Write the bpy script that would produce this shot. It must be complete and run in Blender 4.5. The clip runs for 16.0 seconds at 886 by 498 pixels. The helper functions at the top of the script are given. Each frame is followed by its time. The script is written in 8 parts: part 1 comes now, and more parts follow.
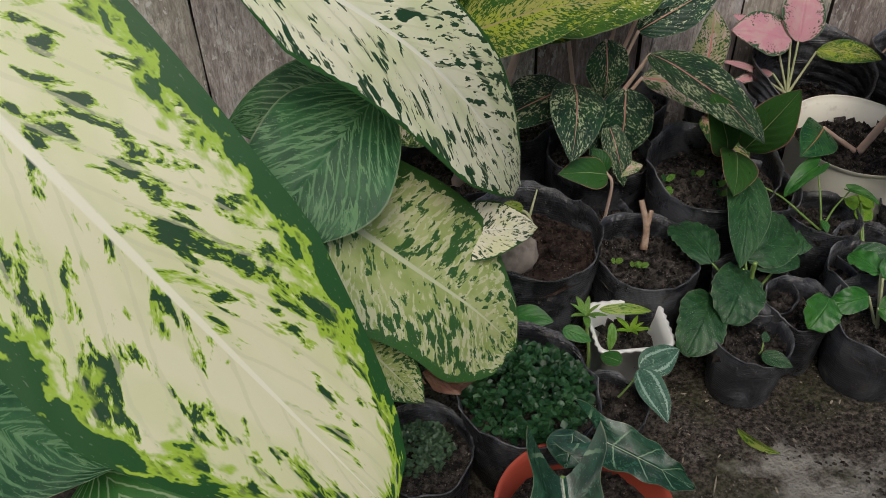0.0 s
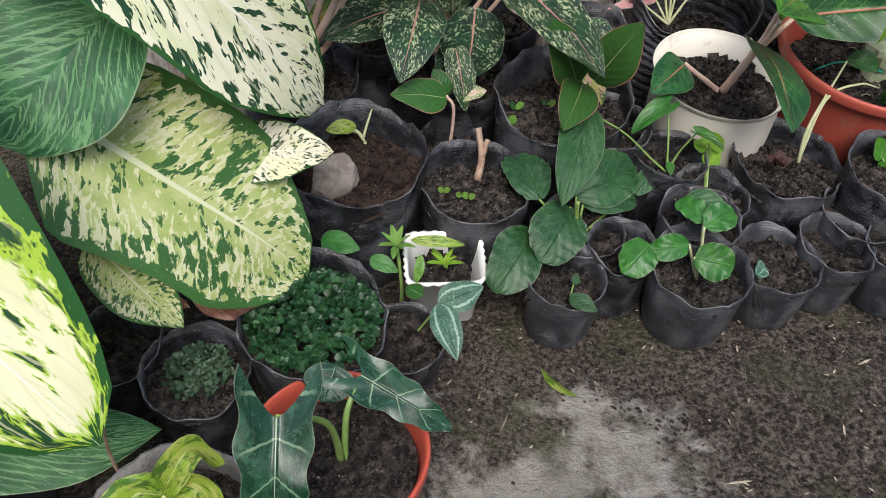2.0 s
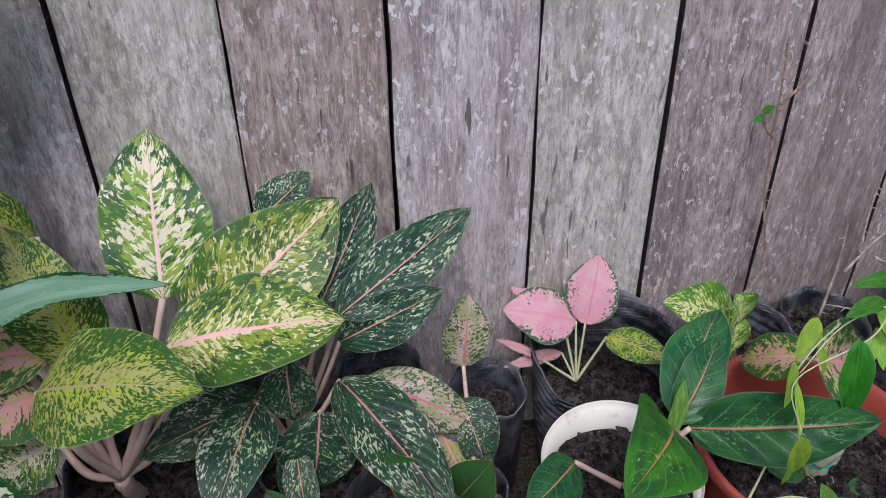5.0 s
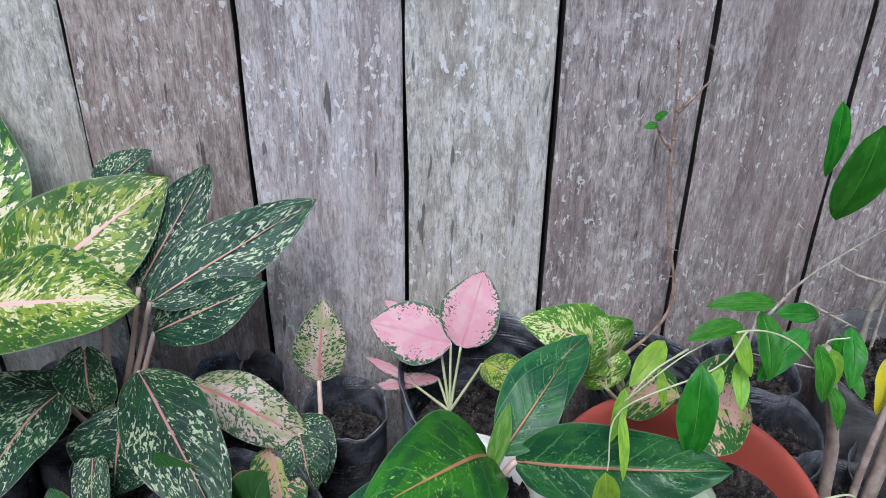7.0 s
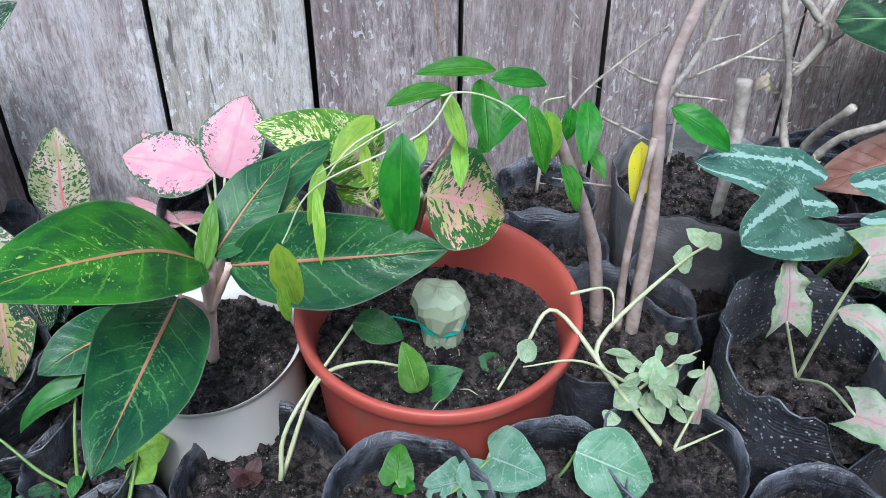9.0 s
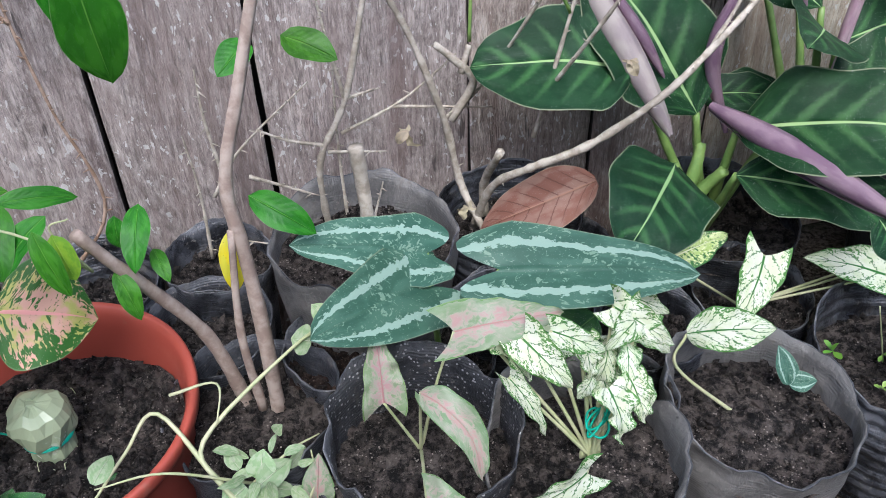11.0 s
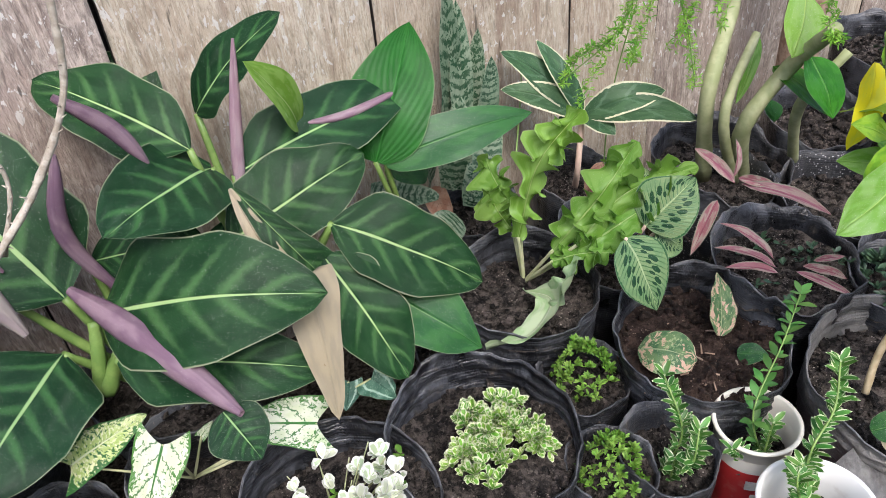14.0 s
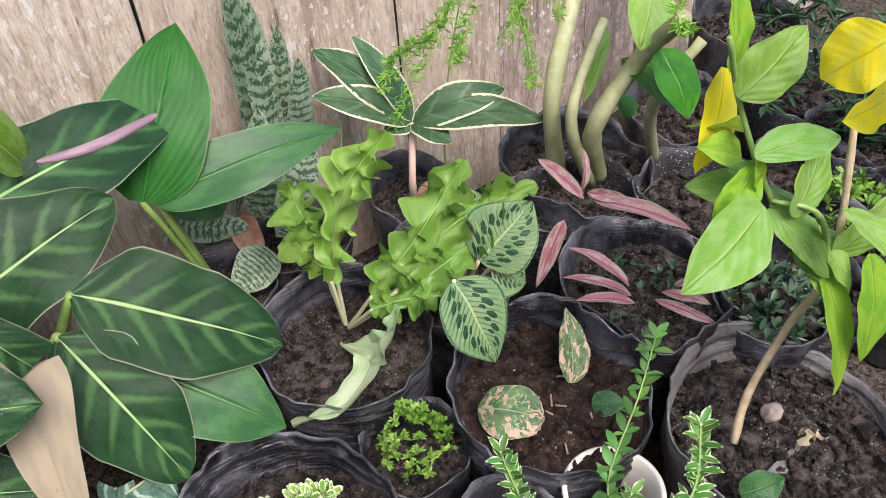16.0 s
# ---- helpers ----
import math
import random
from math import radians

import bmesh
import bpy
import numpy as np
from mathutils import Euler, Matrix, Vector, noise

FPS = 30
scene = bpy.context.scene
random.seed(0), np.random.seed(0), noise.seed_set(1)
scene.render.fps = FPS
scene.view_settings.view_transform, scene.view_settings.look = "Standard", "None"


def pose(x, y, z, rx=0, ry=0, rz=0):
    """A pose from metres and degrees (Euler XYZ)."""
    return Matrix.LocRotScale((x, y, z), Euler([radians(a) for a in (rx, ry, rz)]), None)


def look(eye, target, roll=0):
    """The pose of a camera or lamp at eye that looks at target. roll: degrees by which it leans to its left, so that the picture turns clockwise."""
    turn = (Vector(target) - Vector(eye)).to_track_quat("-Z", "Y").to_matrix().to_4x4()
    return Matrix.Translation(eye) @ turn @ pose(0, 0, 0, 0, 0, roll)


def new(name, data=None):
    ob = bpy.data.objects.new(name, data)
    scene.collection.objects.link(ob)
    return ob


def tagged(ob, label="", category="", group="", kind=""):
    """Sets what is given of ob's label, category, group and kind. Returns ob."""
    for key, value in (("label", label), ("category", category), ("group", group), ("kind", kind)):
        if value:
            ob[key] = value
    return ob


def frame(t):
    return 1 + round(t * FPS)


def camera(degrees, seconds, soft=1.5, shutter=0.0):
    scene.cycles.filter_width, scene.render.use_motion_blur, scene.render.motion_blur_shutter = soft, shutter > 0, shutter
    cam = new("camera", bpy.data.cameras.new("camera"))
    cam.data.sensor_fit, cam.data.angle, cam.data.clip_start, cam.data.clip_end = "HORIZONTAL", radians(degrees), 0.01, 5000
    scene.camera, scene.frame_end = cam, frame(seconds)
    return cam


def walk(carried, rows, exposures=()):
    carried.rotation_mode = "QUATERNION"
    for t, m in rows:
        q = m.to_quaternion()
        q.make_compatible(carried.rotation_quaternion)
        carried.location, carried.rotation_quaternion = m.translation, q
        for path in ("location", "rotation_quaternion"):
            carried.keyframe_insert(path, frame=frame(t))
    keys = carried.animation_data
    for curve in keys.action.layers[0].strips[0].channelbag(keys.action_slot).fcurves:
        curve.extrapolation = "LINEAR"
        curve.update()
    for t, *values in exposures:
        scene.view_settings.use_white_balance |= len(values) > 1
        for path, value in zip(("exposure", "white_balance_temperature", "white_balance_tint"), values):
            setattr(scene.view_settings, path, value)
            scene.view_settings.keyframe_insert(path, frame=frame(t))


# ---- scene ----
cam = camera(59.0, 16.0, soft=0.35)
PATH = [
    (0.0, (0.063, 0.044, 0.761), (0.411, 1.589, -0.461), -1.9),
    (0.5, (0.121, 0.026, 0.741), (0.495, 1.475, -0.586), 2.2),
    (1.0, (0.17, 0.02, 0.727), (0.526, 1.388, -0.687), 3.7),
    (1.5, (0.213, 0.029, 0.726), (0.571, 1.396, -0.69), 3.6),
    (2.0, (0.27, 0.039, 0.756), (0.628, 1.42, -0.646), 3.1),
    (2.5, (0.298, 0.057, 0.805), (0.686, 1.531, -0.489), 2.1),
    (3.0, (0.303, 0.164, 0.805), (0.7, 1.699, -0.414), 0.5),
    (3.5, (0.325, 0.268, 0.845), (0.724, 1.803, -0.373), 0.2),
    (4.0, (0.375, 0.303, 0.854), (0.713, 1.89, -0.316), -1.5),
    (4.5, (0.484, 0.294, 0.877), (0.751, 1.922, -0.254), -0.9),
    (5.0, (0.564, 0.294, 0.91), (0.841, 1.938, -0.195), -0.9),
    (5.2, (0.584, 0.291, 0.905), (0.862, 1.947, -0.182), -1.2),
    (7.3, (0.838, 0.303, 0.767), (0.934, 2.054, -0.194), 1.2),
    (7.5, (0.851, 0.296, 0.742), (0.94, 2.012, -0.281), 1.6),
    (8.0, (0.884, 0.282, 0.714), (0.969, 1.949, -0.388), 1.7),
    (8.5, (0.944, 0.281, 0.672), (1.046, 1.938, -0.443), 0.4),
    (9.0, (1.006, 0.277, 0.664), (1.264, 1.915, -0.453), 0.1),
    (9.5, (1.11, 0.261, 0.664), (1.45, 1.889, -0.446), -0.9),
    (10.0, (1.176, 0.25, 0.684), (1.569, 1.881, -0.404), 0.2),
    (10.2, (1.197, 0.244, 0.683), (1.594, 1.874, -0.407), 0.2),
    (12.3, (1.551, 0.384, 0.836), (1.937, 1.823, -0.499), -7.5),
    (12.5, (1.581, 0.372, 0.83), (1.964, 1.83, -0.485), -7.7),
    (13.0, (1.702, 0.325, 0.826), (2.134, 1.809, -0.443), -7.0),
    (13.5, (1.781, 0.304, 0.819), (2.392, 1.741, -0.431), -5.3),
    (14.0, (1.848, 0.278, 0.814), (2.569, 1.665, -0.434), -6.4),
    (14.5, (1.889, 0.258, 0.8), (2.668, 1.607, -0.455), -7.2),
    (15.0, (1.925, 0.286, 0.755), (2.719, 1.617, -0.509), -7.5),
    (15.5, (1.969, 0.351, 0.729), (2.792, 1.625, -0.575), -6.4),
    (16.0, (2.022, 0.363, 0.764), (2.907, 1.574, -0.559), -4.4),
]
EXPOSURES = [
    (0.0, -0.06, 6650, 10), (0.5, 0.3, 6600, 11), (1.0, 0.66, 6500, 11), (2.5, 0.93, 6350, 14), (3.0, 0.70, 6370, 15), (3.5, 0.6, 6400, 16), (4.0, 0.55, 6350, 17), (4.5, 0.56, 6100, 18), (5.0, 0.5, 5750, 19), (7.5, 0.87, 5400, 10), (9.0, 1.17, 5280, 10),
    (10.0, 1.13, 5520, 13), (12.5, 1.0, 5900, 12), (14.0, 1.15, 6200, 14), (16.0, 1.36, 6450, 20),
]
walk(cam, [(t, look(eye, target, roll)) for t, eye, target, roll in PATH], EXPOSURES)
# ---- light ----
world = bpy.data.worlds.new("overcast_sky")
scene.world = world
world.use_nodes = True
wt = world.node_tree
sky = wt.nodes.new("ShaderNodeTexSky")
sky.sky_type = "NISHITA"
sky.sun_disc = False
sky.sun_elevation = radians(55)
sky.sun_rotation = radians(200)
sky.air_density, sky.dust_density = 1.0, 3.0
back = wt.nodes["Background"]
back.inputs["Strength"].default_value = 0.15
wt.links.new(sky.outputs["Color"], back.inputs["Color"])
sun_lamp = bpy.data.lights.new("sun", "SUN")
sun_lamp.energy, sun_lamp.angle, sun_lamp.color = 1.5, radians(30), (1.0, 0.97, 0.92)
sun = new("sun", sun_lamp)
sun.matrix_world = look((0.5, -2.7, 5.0), (1.0, 0.8, 0.0))


# ---- materials ----
class Graph:
    """Short-hand for building a node material."""

    def __init__(self, name, rough=0.5):
        self.mat = bpy.data.materials.new(name)
        self.mat.use_nodes = True
        self.tree = self.mat.node_tree
        self.bsdf = self.tree.nodes["Principled BSDF"]
        self.out = self.tree.nodes["Material Output"]
        self.bsdf.inputs["Roughness"].default_value = rough
        self.bsdf.inputs["Specular IOR Level"].default_value = 0.38

    def put(self, socket, value):
        if isinstance(value, bpy.types.NodeSocket):
            self.tree.links.new(value, socket)
        elif isinstance(value, (tuple, list)) and len(value) == 3 and socket.type == "RGBA":
            socket.default_value = (*value, 1)
        else:
            socket.default_value = value

    def math(self, op, a, b=0.0, c=0.0, clamp=False):
        n = self.tree.nodes.new("ShaderNodeMath")
        n.operation, n.use_clamp = op, clamp
        for s, v in zip(n.inputs, (a, b, c)):
            self.put(s, v)
        return n.outputs[0]

    def step(self, x, lo, hi):
        n = self.tree.nodes.new("ShaderNodeMapRange")
        n.interpolation_type = "SMOOTHSTEP"
        for s, v in zip(n.inputs[:5], (x, lo, hi, 0.0, 1.0)):
            self.put(s, v)
        return n.outputs[0]

    def mix(self, f, a, b):
        n = self.tree.nodes.new("ShaderNodeMix")
        n.data_type = "RGBA"
        self.put(n.inputs[0], f), self.put(n.inputs[6], a), self.put(n.inputs[7], b)
        return n.outputs[2]

    def xyz(self, x, y, z):
        n = self.tree.nodes.new("ShaderNodeCombineXYZ")
        for s, v in zip(n.inputs, (x, y, z)):
            self.put(s, v)
        return n.outputs[0]

    def split(self, v):
        n = self.tree.nodes.new("ShaderNodeSeparateXYZ")
        self.put(n.inputs[0], v)
        return n.outputs

    def noise(self, v, scale=5.0, detail=3.0, rough=0.5, distort=0.0):
        n = self.tree.nodes.new("ShaderNodeTexNoise")
        self.put(n.inputs["Vector"], v)
        n.inputs["Scale"].default_value, n.inputs["Detail"].default_value = scale, detail
        n.inputs["Roughness"].default_value, n.inputs["Distortion"].default_value = rough, distort
        return n.outputs["Fac"]

    def cells(self, v, scale=5.0, feature="F1"):
        n = self.tree.nodes.new("ShaderNodeTexVoronoi")
        n.feature = feature
        self.put(n.inputs["Vector"], v)
        n.inputs["Scale"].default_value = scale
        return n.outputs["Distance"]

    def coords(self, kind="Object"):
        return self.tree.nodes.new("ShaderNodeTexCoord").outputs[kind]

    def random(self):
        return self.tree.nodes.new("ShaderNodeObjectInfo").outputs["Random"]

    def island(self):
        return self.tree.nodes.new("ShaderNodeNewGeometry").outputs["Random Per Island"]

    def place(self):
        return self.tree.nodes.new("ShaderNodeNewGeometry").outputs["Position"]

    def vary(self, colour, by, hue=0.02, value=0.25):
        n = self.tree.nodes.new("ShaderNodeHueSaturation")
        self.put(n.inputs["Color"], colour)
        self.put(n.inputs["Hue"], self.math("MULTIPLY_ADD", by, 2 * hue, 0.5 - hue))
        other = self.math("FRACT", self.math("MULTIPLY", by, 7.31))
        self.put(n.inputs["Value"], self.math("MULTIPLY_ADD", other, 2 * value, 1 - value))
        return n.outputs[0]

    def bump(self, height, strength=0.3, distance=0.002):
        n = self.tree.nodes.new("ShaderNodeBump")
        n.inputs["Strength"].default_value, n.inputs["Distance"].default_value = strength, distance
        self.put(n.inputs["Height"], height)
        self.put(self.bsdf.inputs["Normal"], n.outputs[0])
        return n.outputs[0]

    def colour(self, c):
        self.put(self.bsdf.inputs["Base Color"], c)
        return self.mat


def thin(g, colour, share=0.3):
    """Lets some light through a leaf."""
    t = g.tree.nodes.new("ShaderNodeBsdfTranslucent")
    m = g.tree.nodes.new("ShaderNodeMixShader")
    m.inputs[0].default_value = share
    g.put(t.inputs[0], colour)
    g.tree.links.new(g.bsdf.outputs[0], m.inputs[1])
    g.tree.links.new(t.outputs[0], m.inputs[2])
    g.tree.links.new(m.outputs[0], g.out.inputs[0])


def leaf_material(name, ground, rough=0.42, fleck=None, blotch=None, rib=None, veins=None, margin=None, band=None,
                  gloom=None, share=0.22, dust=0.3, slant=0.5, relief=9, torn=1.6, heart=0.0, soft=0.5, halo=None, ovals=None, wedge=False, smear=0.7, crumbs=6.0, hem=0.28, gloss=0.25, rag=0.25, melt=0.015):
    """A leaf skin in the leaf's own coordinates: u across (0 to 1), v from stalk to tip.
    fleck, blotch: (colour, fineness, threshold, stretch); rib: (colour, width); veins: (colour, count, width, strength);
    margin: (colour, width); band: (colour, where, width); gloom: a second ground colour in broad clouds; heart: how much the
    flecks gather about the rib; soft: how crisp the veins are;
    halo: a fringe about the flecks; ovals: (colour, count, where, size) dark eyes beside the rib; wedge: veins that taper outwards;
    smear, crumbs: how drawn-out and how fine-edged the flecks are; hem: how pale its thin rim is; gloss: how much the skin mirrors;
    rag: how far the veins stray; melt: how softly the flecks fade."""
    g = Graph(name, rough)
    g.bsdf.inputs["Specular IOR Level"].default_value = gloss
    u, v, _ = g.split(g.coords("UV"))
    seed = g.math("MULTIPLY", g.random(), 53.0)
    side = g.math("SUBTRACT", g.math("MULTIPLY", u, 2.0), 1.0)
    away = g.math("ABSOLUTE", side)
    along = g.math("SUBTRACT", v, g.math("MULTIPLY", away, slant * 0.45))
    ragged = g.math("SUBTRACT", g.noise(g.xyz(side, g.math("MULTIPLY", v, 3.0), seed), 9.0, 3.0), 0.5)
    c = ground
    if gloom:
        c = g.mix(g.step(g.noise(g.xyz(side, g.math("MULTIPLY", v, 2.0), seed), 2.2, 3.0), 0.42, 0.6), c, gloom)
    for patch in (blotch, fleck):
        if patch:
            tint, fine, limit, stretch = patch
            lean = g.math("SUBTRACT", v, g.math("MULTIPLY", away, slant * 0.24))
            where = g.xyz(g.math("MULTIPLY", side, 0.6), g.math("MULTIPLY", lean, 2.5 * stretch), g.math("ADD", seed, fine))
            n = g.noise(where, fine * 1.5, crumbs, 0.62, smear)
            low = g.noise(g.xyz(g.math("MULTIPLY", side, 0.8), g.math("MULTIPLY", v, 1.8), g.math("ADD", seed, 30.0 + fine)), 2.4, 2.0)
            n = g.math("ADD", n, g.math("MULTIPLY_ADD", low, 0.30, -0.15))
            n = g.math("ADD", n, g.math("MULTIPLY_ADD", away, -heart, 0.4 * heart))
            if halo:
                c = g.mix(g.step(n, limit - 0.055, limit - 0.015), c, halo)
            c = g.mix(g.step(n, limit - melt, limit + melt), c, tint)
    if band:
        tint, where, width = band
        off = g.math("ABSOLUTE", g.math("SUBTRACT", g.math("ADD", away, g.math("MULTIPLY", ragged, 0.35)), where))
        c = g.mix(g.math("SUBTRACT", 1.0, g.step(off, width * 0.8, width)), c, tint)
    ridge = g.math("SINE", g.math("MULTIPLY", along, 6.283 * (veins[1] if veins else relief)))
    if veins:
        tint, count, width, strength = veins
        wob = g.math("ADD", g.math("MULTIPLY", along, float(count)), g.math("MULTIPLY", ragged, rag))
        saw = g.math("ABSOLUTE", g.math("SUBTRACT", g.math("FRACT", wob), 0.5))
        wide = g.math("MULTIPLY", g.math("SUBTRACT", 1.25, away), width) if wedge else width
        mask = g.math("SUBTRACT", 1.0, g.step(saw, g.math("MULTIPLY", wide, soft), wide))
        fade = g.math("SUBTRACT", 1.0, g.step(away, 0.3 if wedge else 0.55, 1.0))
        c = g.mix(g.math("MULTIPLY", g.math("MULTIPLY", mask, strength), fade), c, tint)
    if ovals:
        tint, count, where, size = ovals
        for shift, spot, big in ((0.0, where, size), (0.5, where * 0.62, size * 0.62)):
            turn = g.math("SUBTRACT", g.math("FRACT", g.math("MULTIPLY_ADD", along, float(count), shift)), 0.5)
            out = g.math("MULTIPLY", g.math("SUBTRACT", away, spot), 1.25)
            far = g.math("SQRT", g.math("ADD", g.math("MULTIPLY", turn, turn), g.math("MULTIPLY", g.math("MULTIPLY", out, out), 3.0)))
            far = g.math("ADD", far, g.math("MULTIPLY", ragged, 0.2))
            c = g.mix(g.math("SUBTRACT", 1.0, g.step(far, big * 0.85, big)), c, tint)
    if margin:
        tint, width = margin
        edge = g.math("ADD", g.math("MAXIMUM", away, g.math("POWER", v, 9.0)), g.math("MULTIPLY", ragged, width * torn))
        if halo:
            c = g.mix(g.step(edge, 1.0 - width * 2.0, 1.0 - width * 1.15), c, halo)
        c = g.mix(g.step(edge, 1.0 - width * 1.1, 1.0 - width * 0.85), c, tint)
    if rib:
        tint, width = rib
        taper = g.math("MULTIPLY", width, g.math("SUBTRACT", 1.15, v))
        c = g.mix(g.math("SUBTRACT", 1.0, g.step(away, g.math("MULTIPLY", taper, 0.55), taper)), c, tint)
    c = g.mix(g.math("MULTIPLY", g.step(away, 0.965, 0.99), hem), c, (0.42, 0.46, 0.28))
    c = g.vary(c, g.random(), 0.012, 0.14)
    spots = g.noise(g.xyz(side, g.math("MULTIPLY", v, 2.5), g.math("ADD", seed, 9.0)), 58.0, 2.0)
    c = g.mix(g.math("MULTIPLY", g.step(spots, 0.685, 0.72), dust), c, (0.6, 0.6, 0.55))
    dots = g.cells(g.xyz(side, g.math("MULTIPLY", v, 2.6), seed), 17.0)
    c = g.mix(g.math("MULTIPLY", g.math("SUBTRACT", 1.0, g.step(dots, 0.05, 0.11)), min(0.6, 0.9 * dust)), c, (0.62, 0.63, 0.57))
    grey = g.noise(g.xyz(side, v, seed), 3.0, 2.0)
    c = g.mix(g.math("MULTIPLY", g.step(grey, 0.55, 0.85), 0.07 * dust), c, (0.5, 0.52, 0.47))
    g.colour(c)
    g.put(g.bsdf.inputs["Roughness"], g.math("MULTIPLY_ADD", grey, 0.3, rough - 0.12))
    fine = g.noise(g.xyz(side, g.math("MULTIPLY", along, 3.0), seed), 30.0, 2.0)
    keel = g.math("MULTIPLY", g.math("SUBTRACT", 1.0, g.step(away, 0.0, 0.09)), 1.2)
    g.bump(g.math("ADD", g.math("ADD", g.math("MULTIPLY", ridge, 0.22 if veins else 0.08), g.math("MULTIPLY", fine, 0.22)), keel), 0.55, 0.0014)
    thin(g, c, share)
    return g.mat


CREAM, DARK, MID = (0.78, 0.76, 0.52), (0.018, 0.062, 0.022), (0.05, 0.16, 0.03)
LIME, PINK, PALE = (0.32, 0.46, 0.06), (0.75, 0.30, 0.27), (0.62, 0.68, 0.42)
M = {}
M["cream"] = leaf_material("leaf_cream_spotted", (0.80, 0.785, 0.58), fleck=(DARK, 6.0, 0.585, 1.5), blotch=(DARK, 2.6, 0.620, 1.3), margin=((0.03, 0.10, 0.02), 0.06), torn=3.4, gloom=(0.70, 0.72, 0.44),
                           rib=((0.84, 0.83, 0.68), 0.05), veins=((0.66, 0.66, 0.42), 13, 0.10, 0.55), slant=0.8, dust=0.12, share=0.2, heart=-0.06, smear=0.25, crumbs=3.0, hem=0.0)
M["cream_bold"] = leaf_material("leaf_cream_broad_green_margin", (0.70, 0.68, 0.47), fleck=(DARK, 6.0, 0.594, 1.1), blotch=(DARK, 2.4, 0.630, 1.2), margin=((0.022, 0.085, 0.02), 0.16), torn=5.5, gloom=(0.66, 0.665, 0.40), halo=(0.36, 0.50, 0.05),
                                rib=((0.78, 0.765, 0.60), 0.06), veins=((0.60, 0.60, 0.38), 12, 0.09, 0.5), slant=0.8, dust=0.12, share=0.2, heart=-0.09, smear=0.3, crumbs=5.0, hem=0.0)
M["cream_green"] = leaf_material("leaf_green_mottled", (0.36, 0.46, 0.14), gloom=(0.50, 0.57, 0.24), fleck=((0.045, 0.13, 0.035), 6.0, 0.552, 1.5), heart=-0.12, smear=0.3, crumbs=5.0, hem=0.0, torn=3.6,
                                 blotch=((0.64, 0.66, 0.40), 7.0, 0.53, 1.8), margin=((0.05, 0.145, 0.035), 0.10), rib=((0.66, 0.70, 0.46), 0.05), relief=16)
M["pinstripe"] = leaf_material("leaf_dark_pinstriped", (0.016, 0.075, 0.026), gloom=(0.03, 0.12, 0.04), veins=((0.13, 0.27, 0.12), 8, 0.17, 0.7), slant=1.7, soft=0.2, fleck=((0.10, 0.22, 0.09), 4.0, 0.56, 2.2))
# pinstripe again with the light on one leaf painted into its greens
M["pinstripe_lit"] = leaf_material("leaf_lit_pinstriped", (0.035, 0.16, 0.025), gloom=(0.06, 0.21, 0.04), veins=((0.34, 0.50, 0.26), 8, 0.15, 0.8), slant=1.7, soft=0.2)
M["calathea"] = leaf_material("leaf_dark_calathea", (0.008, 0.036, 0.012), rough=0.46, veins=((0.080, 0.205, 0.062), 6, 0.29, 0.52), rib=((0.31, 0.47, 0.19), 0.045), soft=0.0,
                              gloom=(0.014, 0.052, 0.018), dust=0.55, slant=0.55, wedge=True, gloss=0.16, hem=0.5)
M["yellow_mottle"] = leaf_material("leaf_yellow_green_mottled", (0.36, 0.43, 0.05), gloom=(0.37, 0.38, 0.10), fleck=((0.03, 0.105, 0.012), 11.0, 0.495, 1.2), heart=-0.10,
                                   rib=((0.42, 0.34, 0.16), 0.04), slant=0.9, relief=12)
M["lime_mottle"] = leaf_material("leaf_lime_cream_mottled", (0.06, 0.19, 0.014), gloom=(0.13, 0.30, 0.02), fleck=((0.62, 0.66, 0.28), 6.0, 0.52, 1.4), heart=0.1, rib=((0.75, 0.50, 0.42), 0.06), slant=0.8, relief=12)
M["cream_mottle"] = leaf_material("leaf_green_cream_veined", (0.018, 0.075, 0.018), gloom=(0.05, 0.14, 0.02), blotch=((0.20, 0.33, 0.04), 5.0, 0.50, 1.0), fleck=((0.66, 0.62, 0.42), 7.0, 0.53, 1.0), heart=0.14,
                                  rib=((0.76, 0.55, 0.46), 0.06), slant=0.9, relief=12)
M["rose_mottle"] = leaf_material("leaf_yellow_green_pink_rib", (0.045, 0.120, 0.012), gloom=(0.025, 0.075, 0.012), blotch=((0.185, 0.255, 0.025), 6.0, 0.50, 1.0), fleck=((0.56, 0.52, 0.27), 10.0, 0.550, 1.0), heart=0.15,
                                 rib=((0.74, 0.42, 0.38), 0.07), slant=0.9, relief=12)
M["pink_mottle"] = leaf_material("leaf_pink_green_mottled", (0.64, 0.36, 0.28), gloom=(0.44, 0.44, 0.12), fleck=((0.04, 0.13, 0.02), 6.0, 0.525, 0.9), heart=-0.22,
                                 rib=((0.76, 0.34, 0.32), 0.06), slant=0.9)
M["speckle"] = leaf_material("leaf_dark_speckled", (0.009, 0.036, 0.018), gloom=(0.014, 0.058, 0.022), fleck=((0.42, 0.48, 0.28), 13.0, 0.580, 0.6), veins=((0.20, 0.30, 0.15), 9, 0.03, 0.3),
                             rib=((0.50, 0.24, 0.20), 0.045), slant=0.9, relief=11)
M["pale_speckle"] = leaf_material("leaf_pale_speckled", (0.56, 0.43, 0.36), gloom=(0.36, 0.36, 0.18), fleck=((0.04, 0.11, 0.03), 8.0, 0.545, 1.1), heart=-0.12,
                                  rib=((0.60, 0.22, 0.20), 0.08))
